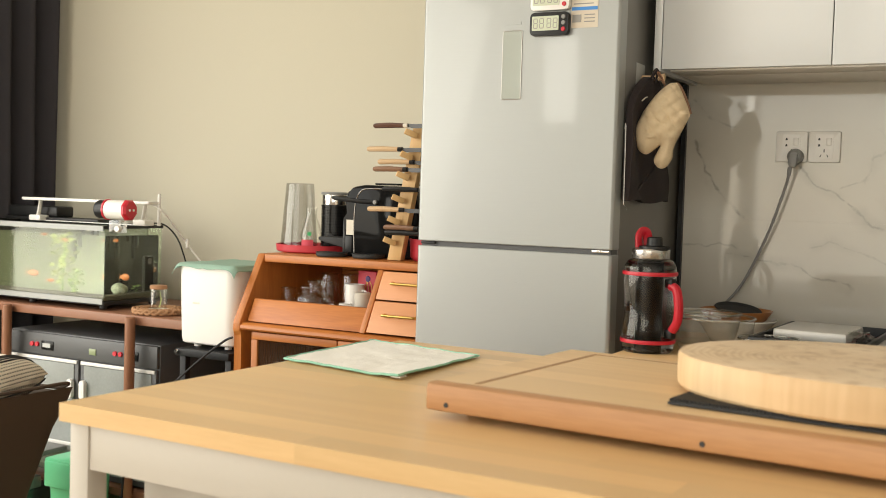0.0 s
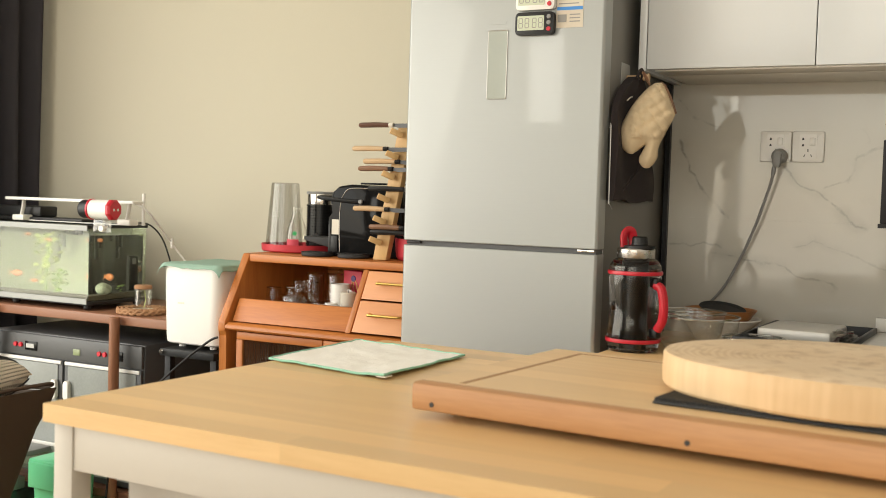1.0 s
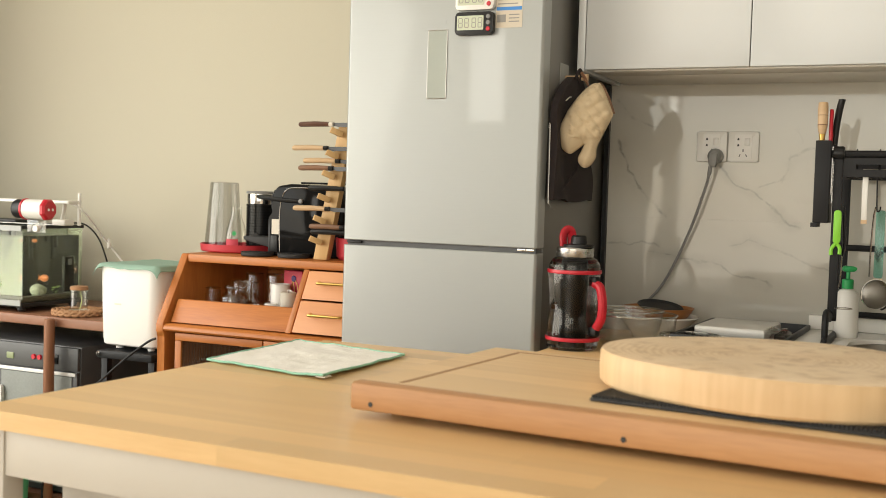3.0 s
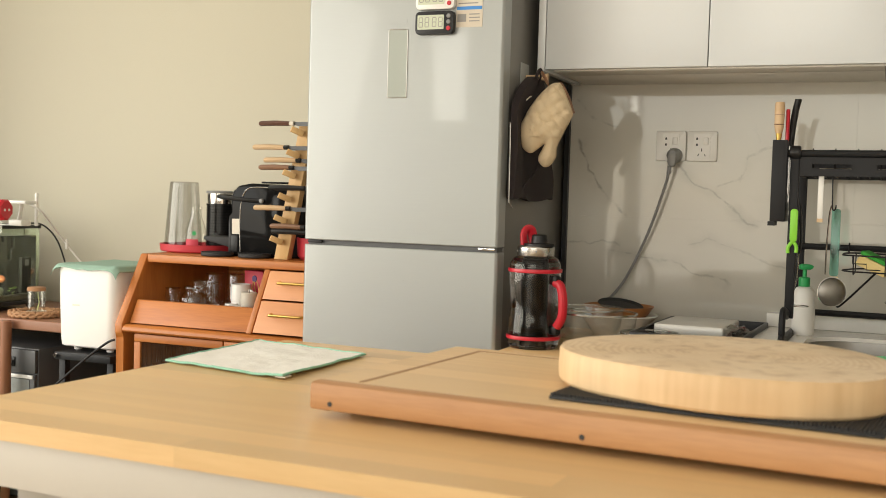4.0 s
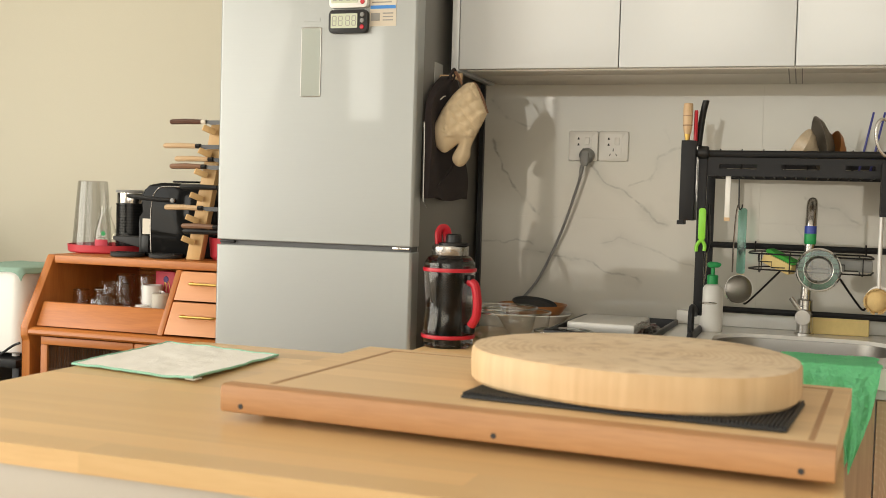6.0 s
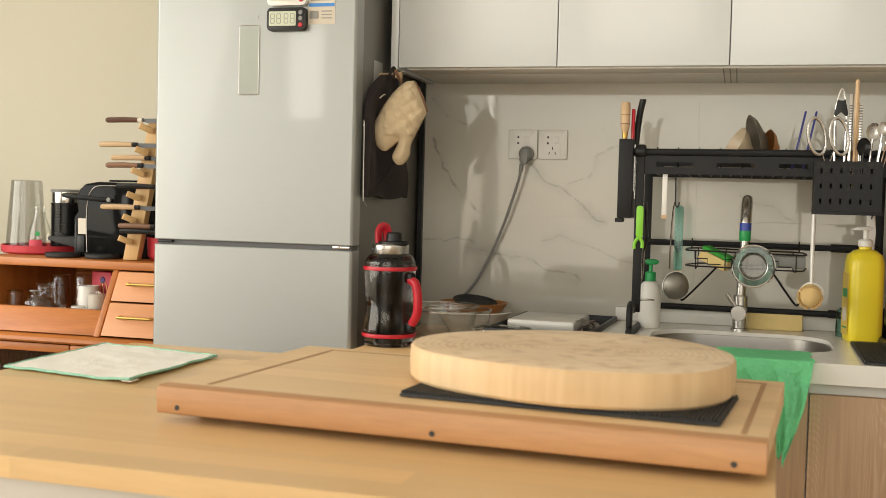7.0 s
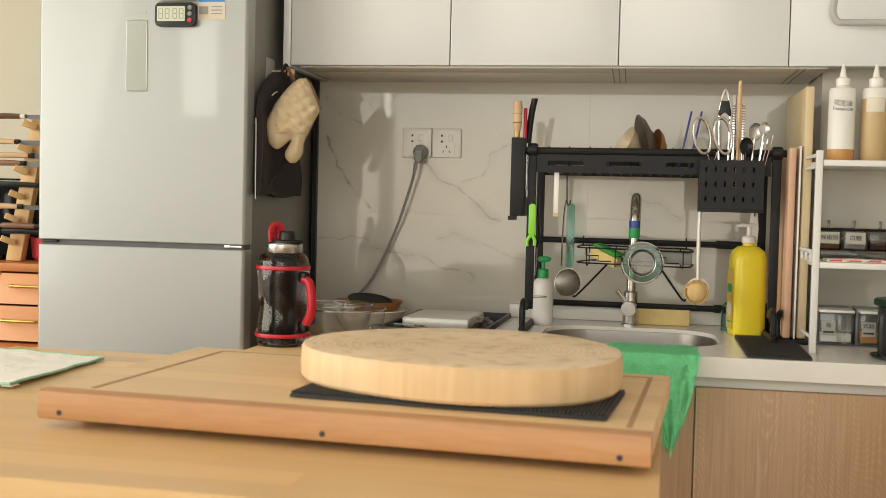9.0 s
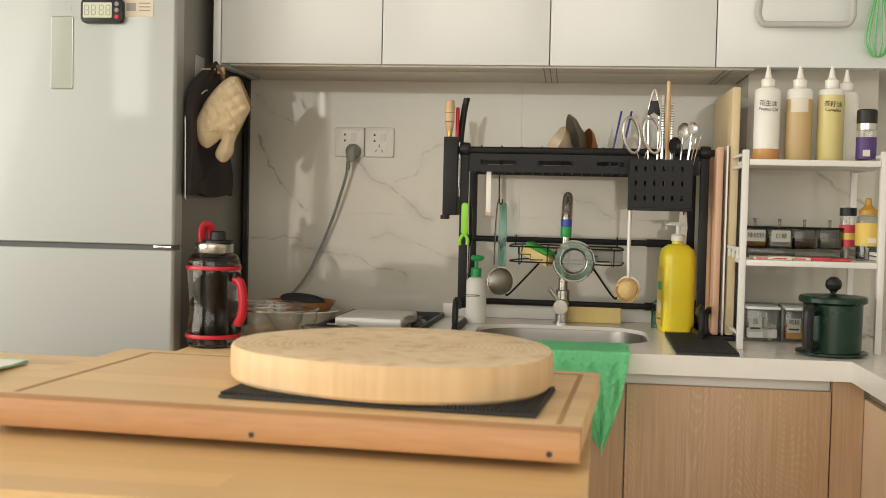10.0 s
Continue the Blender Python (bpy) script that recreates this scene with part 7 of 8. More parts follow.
for k in range(22):
    x_ = 0.135 + 0.025 * k
    part("tray_wire", tube([(x_, RY0 + 0.002, 0.385), (x_, RY1 - 0.002, 0.385)], 0.002, 6), BLACK_METAL, dr)
    if k % 2:
        part("divider_wire", tube([(x_, 3.05, 0.385), (x_, 3.05, 0.442), (x_, 3.07, 0.448), (x_, 3.09, 0.442), (x_, 3.09, 0.385)], 0.0016, 6), BLACK_METAL, dr)
for xp in (0.128, 0.693):
    for yp in (RY0, RY1):
        part("post", box(xp - 0.010, xp + 0.010, yp - 0.007, yp + 0.007, 0.052, 0.440, 0.0015), BLACK_METAL, dr)
    part("foot", tube(smooth_path([(xp - 0.004, RY0, 0.060), (xp - 0.006, RY0 - 0.07, 0.072), (xp - 0.006, RY0 - 0.088, 0.055), (xp - 0.006, RY0 - 0.088, 0.020), (xp - 0.006, RY0 - 0.07, 0.008), (xp - 0.004, RY1 - 0.02, 0.006), (xp - 0.004, RY1, 0.055)], 6), 0.0075, 10, flat=1.6), BLACK_METAL, dr)
    part("end_knuckle", lathe([(0, -0.012), (0.014, -0.012), (0.016, -0.008), (0.016, 0.008), (0.014, 0.012), (0, 0.012)], 18, m=Matrix.Translation((xp, RY0, 0.434)) @ pose(0, 0, 0, 0, 90, 0)), BLACK, dr)
for z_ in (0.212, 0.048):
    part("cross_bar", tube([(0.10, RY1 - 0.02, z_ + 0.001), (0.69, RY1 - 0.02, z_ - 0.001)], 0.008, 10), BLACK_METAL, dr)
    part("sleeve", tube([(0.58, RY1 - 0.02, z_), (0.69, RY1 - 0.02, z_ - 0.001)], 0.0105, 10), BLACK_METAL, dr)
# knife block at one end
kb = part("knife_box", box(0.078, 0.112, 2.955, 3.035, 0.275, 0.462, 0.002), BLACK_METAL, dr, "narrow black knife box")
part("lip", box(0.074, 0.088, 2.955, 3.03, 0.265, 0.2748), BLACK_METAL, kb)
# cutlery basket
cbk = part("cutlery_basket", plate_with_holes(0.516, 0.660, 0.300, 0.415, RY0 - 0.052, RY0 - 0.050, [(0.529 + 0.021 * i, 0.534 + 0.021 * i, 0.320 + 0.034 * j, 0.331 + 0.034 * j) for i in range(6) for j in range(3)]), BLACK_METAL, dr, "perforated cutlery basket")
part("basket_side", box(0.516, 0.518, RY0 - 0.0495, RY0 - 0.010, 0.300, 0.415), BLACK_METAL, cbk)
part("basket_side", box(0.658, 0.660, RY0 - 0.0495, RY0 - 0.010, 0.300, 0.415), BLACK_METAL, cbk)
part("basket_floor", box(0.5182, 0.6578, RY0 - 0.0495, RY0 - 0.010, 0.300, 0.3025), BLACK_METAL, cbk)
part("basket_lip", box(0.514, 0.662, RY0 - 0.056, RY0 - 0.0525, 0.296, 0.3035, 0.001), BLACK_METAL, cbk)
part("basket_back", box(0.5182, 0.6578, RY0 - 0.012, RY0 - 0.0103, 0.303, 0.415), BLACK_METAL, cbk)
# wire shelf caddy with struts
cdy = part("wire_caddy", tube(smooth_path([(0.237, 3.08, 0.202), (0.245, 3.02, 0.202), (0.30, 3.0, 0.202), (0.45, 3.0, 0.200), (0.505, 3.02, 0.199), (0.515, 3.08, 0.199), (0.505, 3.17, 0.2), (0.45, 3.19, 0.2), (0.30, 3.19, 0.202), (0.245, 3.17, 0.202)], 5, True), 0.0022, 6, True), BLACK_METAL, dr, "oval black wire caddy")
part("lower_ring", tube(smooth_path([(0.24, 3.08, 0.165), (0.25, 3.02, 0.165), (0.30, 3.003, 0.165), (0.45, 3.003, 0.163), (0.50, 3.02, 0.162), (0.512, 3.08, 0.162), (0.50, 3.17, 0.163), (0.30, 3.187, 0.165)], 5, True), 0.002, 6, True), BLACK_METAL, cdy)
for x_ in (0.262, 0.33, 0.42, 0.49):
    part("drop_wire", tube([(x_, 3.008, 0.201), (x_, 3.010, 0.160), (x_, 3.03, 0.158), (x_, 3.16, 0.158), (x_, 3.183, 0.2)], 0.0016, 6), BLACK_METAL, cdy)
for x_ in (0.29, 0.36, 0.45):
    part("step_wire", tube([(x_ - 0.03, 3.004, 0.2), (x_ - 0.03, 3.004, 0.184), (x_, 3.004, 0.184), (x_, 3.004, 0.171), (x_ + 0.03, 3.004, 0.171)], 0.0015, 6), BLACK_METAL, cdy)
for xa, xb in ((0.310, 0.225), (0.436, 0.505)):
    s_ = 1 if xb > xa else -1
    part("strut", tube(smooth_path([(xa, 3.16, 0.158), (xb - s_ * 0.01, 3.195, 0.075), (xb + s_ * 0.004, 3.205, 0.070), (xb + s_ * 0.010, 3.208, 0.085)], 6), 0.0026, 6), BLACK_METAL, cdy)
part("hanger_wire", tube([(0.245, 3.185, 0.2), (0.245, 3.205, 0.225)], 0.002, 6), BLACK_METAL, cdy)
part("hanger_wire", tube([(0.505, 3.185, 0.2), (0.505, 3.205, 0.225)], 0.002, 6), BLACK_METAL, cdy)
part("soap_tray", box(0.44, 0.512, 3.03, 3.12, 0.167, 0.195, 0.003), GREY_PL, cdy, "grey plastic soap tray")

# tools in the knife box
def stick(name, label, cat, loc, m_h, pts, radii, flat=1.0, extra=None, group=""):
    ob = thing(name, label, cat, loc, group=group)
    part("handle", tube(pts, radii, 14, flat=flat), m_h, ob)
    return ob


o = stick("awl", "turned wooden handled tool with brass ferrule", "tool", (0.089, 2.975, CZ + 0.40), HANDLE_PALE, smooth_path([(0, 0, 0.078), (0, 0, 0.10), (0, 0, 0.125), (0, 0, 0.145), (0, 0, 0.150)], 3), [0.0075, 0.009, 0.0105, 0.011, 0.011, 0.0112, 0.0115, 0.0115, 0.0112, 0.0108, 0.0105, 0.0095, 0.006])
part("ferrule", lathe([(0, 0.058), (0.005, 0.058), (0.0075, 0.0775), (0, 0.0775)], 16), BRASS, o, "brass ferrule")
part("blade", tube([(0, 0, -0.08), (0, 0, 0.058)], 0.003, 8), STEEL_H, o)
for z_ in (0.098, 0.120):
    part("turned_ring", lathe([(0.0108, z_ - 0.001), (0.0119, z_), (0.0108, z_ + 0.001)], 16), HANDLE_MID, o)
o = stick("paring_knife", "small knife with flat red handle", "knife", (0.107, 2.985, CZ + 0.40), RED_PL, [(0, 0, 0.05), (0, 0, 0.13), (0, 0, 0.134)], [0.0075, 0.0075, 0.006], 0.6)
part("blade", box(-0.007, 0.007, -0.0008, 0.0008, -0.06, 0.05), STEEL_H, o)
o = stick("chef_knife", "kitchen knife with long black handle", "knife", (0.113, 3.005, CZ + 0.40), BLACK, smooth_path([(0, 0, 0.05), (0.003, 0, 0.09), (0.008, 0, 0.13), (0.013, 0, 0.155), (0.0135, 0, 0.159)], 3), [0.011] * 10 + [0.0115, 0.010, 0.006], 0.7)
part("blade", box(-0.009, 0.008, -0.0008, 0.0008, -0.08, 0.05), STEEL_H, o)

# bowls and plates standing in the rack
def upright_bowl(x, y, r, dep, mm, label, tilt, turn):
    ob = thing("rice_bowl", label, "bowl", (x, y, CZ + 0.389 + r * 0.98), turn, group="crockery drying in the rack", ry=tilt)
    part("bowl", lathe([(0, 0), (r * 0.4, 0), (r * 0.45, dep * 0.12), (r * 0.85, dep * 0.6), (r, dep), (r * 0.965, dep), (r * 0.8, dep * 0.62), (r * 0.4, dep * 0.2), (0, dep * 0.16)], 36), mm, ob)
    return ob


upright_bowl(0.374, 3.07, 0.048, 0.042, CERAMIC, "patterned stoneware bowl drying on edge", -62, 20)
upright_bowl(0.412, 3.085, 0.074, 0.028, CERAMIC_DK, "dark stoneware dish drying on edge", -100, 12)
upright_bowl(0.438, 3.09, 0.052, 0.026, ORANGE_WOOD, "brown wooden bowl drying on edge", -80, 18)
for k, (x_, z_) in enumerate(((0.470, 0.540), (0.494, 0.540))):
    o = thing("blue_clip", "slim dark blue plastic clip standing in the rack", "clip", (x_, 3.03, CZ + 0.385), ry=11, group="blue clips in the rack")
    part("bar", box(-0.0024, 0.0024, -0.004, 0.004, 0.002, z_ - 0.388, 0.001), NAVY_PL, o)

# cutlery in the basket
def cutlery():
    by = RY0 - 0.03
    o = thing("scissors", "steel kitchen scissors with open loop handles", "scissors", (0.543, by - 0.014, CZ + 0.318), 4)
    for s_ in (-1, 1):
        cxh = 0.023 * s_ + 0.0
        pts = [(cxh + 0.019 * math.cos(a) - 0.006 * math.sin(a), -0.004 * s_, 0.152 + 0.041 * math.sin(a)) for a in (2 * math.pi * k / 24 for k in range(24))]
        part("finger_loop", tube(pts, 0.0038, 8, True), STEEL_H, o)
        part("blade", tube([(cxh * 0.5, 0.002 * s_, 0.115), (0.004 * -s_, 0.002 * s_, 0.06), (0.006 * -s_, 0.002 * s_, 0.0)], 0.004, 8, flat=0.4), CHROME, o)
    o = thing("peeler", "steel peeler with black grip", "peeler", (0.570, by + 0.006, CZ + 0.350))
    part("frame", tube(smooth_path([(-0.010, 0, 0.05), (-0.012, 0, 0.16), (-0.009, 0, 0.20), (0, 0, 0.228), (0.009, 0, 0.20), (0.012, 0, 0.16), (0.010, 0, 0.05)], 5), 0.0026, 8), CHROME, o)
    part("grip", prism([(-0.015, 0.172), (-0.008, 0.205), (-0.004, 0.20), (0.004, 0.20), (0.008, 0.205), (0.015, 0.172), (0.012, 0.165), (0.0, 0.178), (-0.012, 0.165)], 1, -0.005, 0.005, 0.0015), BLACK, o)
    o = thing("whisk_tongs", "pair of ribbed steel tongs standing up", "tongs", (0.602, by + 0.014, CZ + 0.352))
    for s_ in (-1, 1):
        part("arm", box(0.010 * s_ - 0.0045, 0.010 * s_ + 0.0045, -0.002, 0.002, 0.0, 0.205 - 0.01 * s_, 0.001), CHROME, o)
        for k in range(14):
            part("notch", box(0.010 * s_ - 0.0045, 0.010 * s_ + 0.0045, -0.0028, -0.0021, 0.11 + 0.006 * k, 0.1125 + 0.006 * k), GREY_INK, o)
    o = thing("chopsticks", "pair of wooden chopsticks standing in the basket", "chopsticks", (0.600, by - 0.002, CZ + 0.345), ry=-1)
    part("stick", tube([(0, 0, 0), (0.006, 0, 0.252)], [0.003, 0.0042], 8), HANDLE_PALE, o)
    part("stick", tube([(0.008, 0.004, 0), (0.007, 0.004, 0.225)], [0.003, 0.004], 8), HANDLE_PALE, o)

    def spoon(x, y, hh, r, mm, label, tilt):
        s = thing("spoon", label, "spoon", (x, y, CZ + 0.318), 12, ry=tilt, group="spoons in the basket")
        part("stem", tube([(0, 0, 0), (0, 0, hh - r)], 0.0028, 8), mm, s)
        bm = bmesh.new()
        bmesh.ops.create_uvsphere(bm, u_segments=16, v_segments=10, radius=r)
        for v in bm.verts:
            v.co.z *= 1.35
            v.co.y = abs(v.co.y) * 0.4 - (0.0015 if v.co.y < 0 else 0)
        bmesh.ops.translate(bm, vec=(0, 0, hh), verts=bm.verts)
        part("bowl", bm, mm, s, sharp=70)

    spoon(0.612, by - 0.014, 0.130, 0.015, BLACK_GLOSS, "black glossy plastic soup spoon", 3)
    spoon(0.626, by + 0.01, 0.165, 0.0155, STEEL_H, "brushed steel table spoon in basket", 5)
    spoon(0.638, by, 0.172, 0.012, STEEL_H, "small brushed steel tea spoon", 7)
    for k in range(3):
        f = thing("fork", "slim steel fork standing in the basket", "fork", (0.634 + 0.003 * k, by - 0.012 + 0.006 * k, CZ + 0.318), ry=9 + 2.5 * k, group="forks in the basket")
        part("stem", tube([(0, 0, 0), (0, 0, 0.14 + 0.01 * k)], [0.002, 0.0035], 8, flat=0.5), CHROME, f)


cutlery()
# tools hanging under the rack
o = thing("metal_clip_handle", "flat steel handle hanging from the rack", "tool", (0.186, 2.985, CZ + 0.28))
part("bar", box(-0.006, 0.006, -0.003, 0.003, 0.0, 0.104, 0.001), WHITE_PL, o)
part("end", box(-0.0065, 0.0065, -0.0035, 0.0035, -0.004, 0.0045), HANDLE_PALE, o)
o = thing("wire_hook", "long black wire hook on the rack", "hook", (0.210, 2.99, CZ + 0.30))
part("wire", tube(smooth_path([(0, 0, 0.082), (0.001, 0, 0.05), (0.002, 0, 0.012), (0.005, 0, 0.004), (0.009, 0, 0.008), (0.010, 0, 0.016)], 5), 0.0018, 6), BLACK_METAL, o)
o = thing("skimmer_ladle", "polished steel ladle hanging with its bowl outward", "ladle", (0.205, 3.0, CZ + 0.07))
part("stem", tube(smooth_path([(0.004, 0.02, 0.245), (0.000, 0.02, 0.22), (-0.003, 0.018, 0.15), (-0.003, 0.012, 0.085)], 6), 0.005, 8, flat=0.4), STEEL_H, o)
bm = bmesh.new()
bmesh.ops.create_uvsphere(bm, u_segments=28, v_segments=14, radius=0.034)
bmesh.ops.delete(bm, geom=[v for v in bm.verts if v.co.y > 0.004], context="VERTS")
for v in bm.verts:
    v.co.y *= 0.6
bmesh.ops.solidify(bm, geom=list(bm.faces), thickness=0.0012)
bmesh.ops.transform(bm, matrix=Matrix.Translation((0.012, 0.0, 0.047)) @ pose(0, 0, 0, 0, 25, 25), verts=bm.verts)
part("bowl", bm, STEEL_MESH, o, sharp=60)
part("rim", tube([(Matrix.Translation((0.012, 0.0, 0.047)) @ pose(0, 0, 0, 0, 25, 25)) @ Vector((0.0335 * math.cos(a), -0.003, 0.0335 * math.sin(a))) for a in (2 * math.pi * k / 28 for k in range(28))], 0.0014, 6, True), CHROME, o)
o = thing("teal_spatula", "translucent teal spatula hanging from the hook", "spatula", (0.220, 3.02, CZ + 0.15))
part("blade", prism(rounded(0.020, 0.155, 0.006, 4, 0, 0.08), 1, -0.002, 0.002, 0.0008), TEAL_CLEAR, o)
part("tip", box(-0.010, 0.010, -0.003, 0.003, -0.05, 0.001, 0.003), SPONGE_Y, o)
o = thing("green_peeler", "lime green handled peeler hanging by the post", "peeler", (0.131, 2.962, CZ + 0.205))
part("handle", prism(rounded(0.0165, 0.076, 0.007, 4, 0.001, 0.062), 1, -0.0045, 0.0045, 0.0015), GREEN_PL, o)
part("fork", tube(smooth_path([(-0.010, 0, -0.002), (-0.0095, 0, 0.012), (0.0, 0, 0.024), (0.008, 0, 0.014), (0.008, 0, 0.0)], 5), 0.0042, 8), GREEN_PL, o, "forked lime green blade end")
o = thing("black_handled_brush", "black handled tool hanging behind the green peeler", "tool", (0.143, 2.99, CZ + 0.2))
part("handle", tube(smooth_path([(0, 0, 0.115), (0.001, 0, 0.08), (0.004, 0, 0.03), (0.0, 0, 0.0)], 5), [0.005] * 4 + [0.008] * 8 + [0.0075, 0.007, 0.006, 0.005], 10, flat=0.5), BLACK, o)
part("steel_shank", tube(smooth_path([(0, 0, 0.0), (-0.002, -0.002, -0.06), (-0.010, -0.01, -0.09), (-0.012, -0.012, -0.115)], 5), 0.005, 8, flat=0.3), STEEL_H, o)
part("wire_ring", tube([(0.008 + 0.020 * math.cos(a), -0.015 + 0.02 * math.sin(a), -0.118) for a in (2 * math.pi * k / 24 for k in range(24))], 0.0013, 6, True), STEEL_H, o)
o = thing("dish_brush", "white long-handled dish brush with tan bristles", "brush", (0.517, 3.0, CZ + 0.080))
part("handle", tube(smooth_path([(0.008, 0, 0.235), (0.007, 0, 0.18), (0.007, 0, 0.11), (0.008, 0, 0.065), (0.010, 0.006, 0.045)], 5), [0.0095] * 12 + [0.0085] * 9, 10, flat=0.5), WHITE_PL, o)
part("head", lathe([(0, 0), (0.028, 0), (0.030, 0.004), (0.022, 0.012), (0, 0.015)], 28, m=Matrix.Translation((0.010, 0.002, 0.030)) @ pose(0, 0, 0, -80, 0, 10)), WHITE_PL, o)
bm = bmesh.new()
r_ = random.Random(9)
for k in range(160):
    a, q = r_.uniform(0, 6.28), 0.0235 * (0.9 + 0.1 * r_.random())
    b0 = Vector((0.008 + q * math.cos(a), 0.0, 0.030 + q * math.sin(a)))
    tip = b0 + Vector((0.22 * q * math.cos(a) - 0.004 + r_.uniform(-0.001, 0.001), -0.020 - 16 * (0.024 ** 2 - q * q), 0.22 * q * math.sin(a) - 0.006))
    tube([b0, tip], 0.0011, 4, bm=bm)
dome = bmesh.ops.create_uvsphere(bm, u_segments=24, v_segments=14, radius=0.0275)["verts"]
for v in dome:
    v.co.y *= 0.85
    v.co *= 1 + 0.06 * noise.noise(Vector((v.co.x * 500, 0, v.co.z * 160)))
bmesh.ops.translate(bm, vec=(0.005, -0.004, 0.027), verts=dome)
part("bristles", bm, BRISTLE, o, "splayed tan bristles", sharp=80)
o = thing("white_scraper", "white plastic scraper hanging on a hook", "scraper", (0.664, 3.16, CZ + 0.205))
part("blade", prism([(-0.011, 0.0), (0.011, 0.0), (0.013, 0.05), (0.010, 0.095), (-0.006, 0.100), (-0.009, 0.06)], 1, -0.003, 0.003, 0.002), WHITE_PL, o)
part("hook", tube(smooth_path([(0.002, -0.004, 0.082), (0.003, -0.008, 0.095), (0.003, -0.012, 0.106)], 4), 0.0016, 6), BLACK_METAL, o)
o = thing("scrub_sponge", "green and yellow scouring sponge in the wire caddy", "sponge", (0.302, 3.075, CZ + 0.166), -14, ry=24)
part("foam", box(-0.036, 0.036, -0.03, 0.03, 0.001, 0.026, 0.004), SPONGE_Y, o)
part("scourer", box(-0.036, 0.036, -0.03, 0.03, 0.0265, 0.036, 0.003), SCOUR_G, o, "green scouring layer")
# round sink strainer hung on the tap
o = thing("sink_strainer", "round steel mesh strainer with teal rim hanging by the tap", "strainer", (0.394, 2.985, CZ + 0.171), -5)
Mx = pose(0, 0, 0, 90)
part("outer_rim", lathe([(0.0455, -0.004), (0.048, -0.005), (0.0505, -0.002), (0.0505, 0.003), (0.048, 0.005), (0.0455, 0.003)], 48, m=Mx), CHROME, o, "bright steel rim")
part("teal_ring", lathe([(0.033, 0.0), (0.0452, -0.001), (0.0452, 0.001), (0.033, 0.002)], 48, m=Mx), TEAL_FILM, o, "see-through teal silicone ring")
part("cup", lathe([(0, -0.012), (0.027, -0.012), (0.0325, -0.001), (0.031, 0.0), (0.026, -0.0105), (0, -0.0105)], 40, m=Mx), GREY_FILM, o, "see-through grey mesh cup")
for r_, z_ in ((0.0325, 0.0), (0.027, -0.012)):
    part("wire_ring", tube([Mx @ Vector((r_ * math.cos(a), r_ * math.sin(a), z_)) for a in (2 * math.pi * k / 40 for k in range(40))], 0.0012, 6, True), STEEL_H, o)
part("handle_bar", tube([(-0.024, 0.0, 0.030), (0.0, 0.004, 0.034), (0.024, 0.0, 0.030)], 0.0016, 6), STEEL_H, o)

# ---- tap ----
o = thing("tap", "brushed steel kitchen tap with blue and green taped spout", "tap", (0.369, 3.185, CZ), -6)
part("body", lathe([(0, 0), (0.024, 0), (0.024, 0.004), (0.0185, 0.006), (0.0185, 0.085), (0.016, 0.088), (0, 0.088)], 28), STEEL_H, o)
part("neck", tube(smooth_path([(0, 0, 0.086), (0.003, 0, 0.17), (0.007, -0.002, 0.262), (0.010, -0.02, 0.309), (0.013, -0.055, 0.326), (0.015, -0.09, 0.310), (0.016, -0.11, 0.28), (0.017, -0.115, 0.257)], 6), 0.0125, 16), STEEL_H, o)
part("blue_sleeve", lathe([(0, 0.252), (0.0138, 0.252), (0.0138, 0.270), (0, 0.270)], 20, (0.017, -0.116, 0)), BLUE_PL, o, "blue tape band")
part("green_nozzle", lathe([(0, 0.227), (0.0125, 0.227), (0.0138, 0.231), (0.0138, 0.2515), (0, 0.2515)], 20, (0.017, -0.117, 0)), GREEN_CAP, o, "green rubber nozzle")
part("mixer", lathe([(0, -0.030), (0.018, -0.030), (0.0195, -0.026), (0.0195, 0.0)], 26, m=Matrix.Translation((0.0, -0.012, 0.045)) @ pose(0, 0, 0, 90, 0, 0) @ Matrix.Scale(-1, 4, (0, 0, 1))), STEEL_H, o)
part("lever", tube([(-0.004, -0.035, 0.056), (-0.030, -0.04, 0.092)], 0.0055, 12), STEEL_H, o)

# ---- on the worktop ----
o = thing("soap_pump", "white plastic soap pump bottle with green top", "bottle", (0.149, 3.125, CZ + 0.0005), 20)
part("body", lathe([(0, 0), (0.0255, 0), (0.0275, 0.004), (0.0275, 0.088), (0.026, 0.102), (0.018, 0.114), (0.012, 0.117), (0, 0.117)], 30), WHITE_PL, o)
part("collar", lathe([(0, 0.1175), (0.0135, 0.1175), (0.0135, 0.138), (0.011, 0.140), (0, 0.140)], 24), GREEN_CAP, o, "green screw collar")
part("stem", lathe([(0, 0.1405), (0.005, 0.1405), (0.005, 0.158), (0, 0.158)], 14), GREEN_CAP, o)
part("spout", prism([(-0.012, 0.158), (0.012, 0.158), (0.018, 0.162), (0.020, 0.168), (0.010, 0.172), (-0.010, 0.172), (-0.014, 0.166)], 1, -0.009, 0.009, 0.003), GREEN_CAP, o)
o = thing("detergent_bottle", "large yellow dish soap bottle with white pump", "bottle", (0.647, 3.085, CZ + 0.0005), 10)
bm = bmesh.new()
rings = []
for s, z, r in ((0.90, 0, 0.016), (0.97, 0.005, 0.02), (1.0, 0.02, 0.022), (1.0, 0.165, 0.022), (0.99, 0.185, 0.022), (0.90, 0.202, 0.022), (0.60, 0.213, 0.018), (0.34, 0.216, 0.0115), (0.33, 0.222, 0.0115)):
    rings.append([bm.verts.new((p[0], p[1], z)) for p in rounded(0.083 * s, 0.070 * s, min(r, 0.036 * s), 6)])
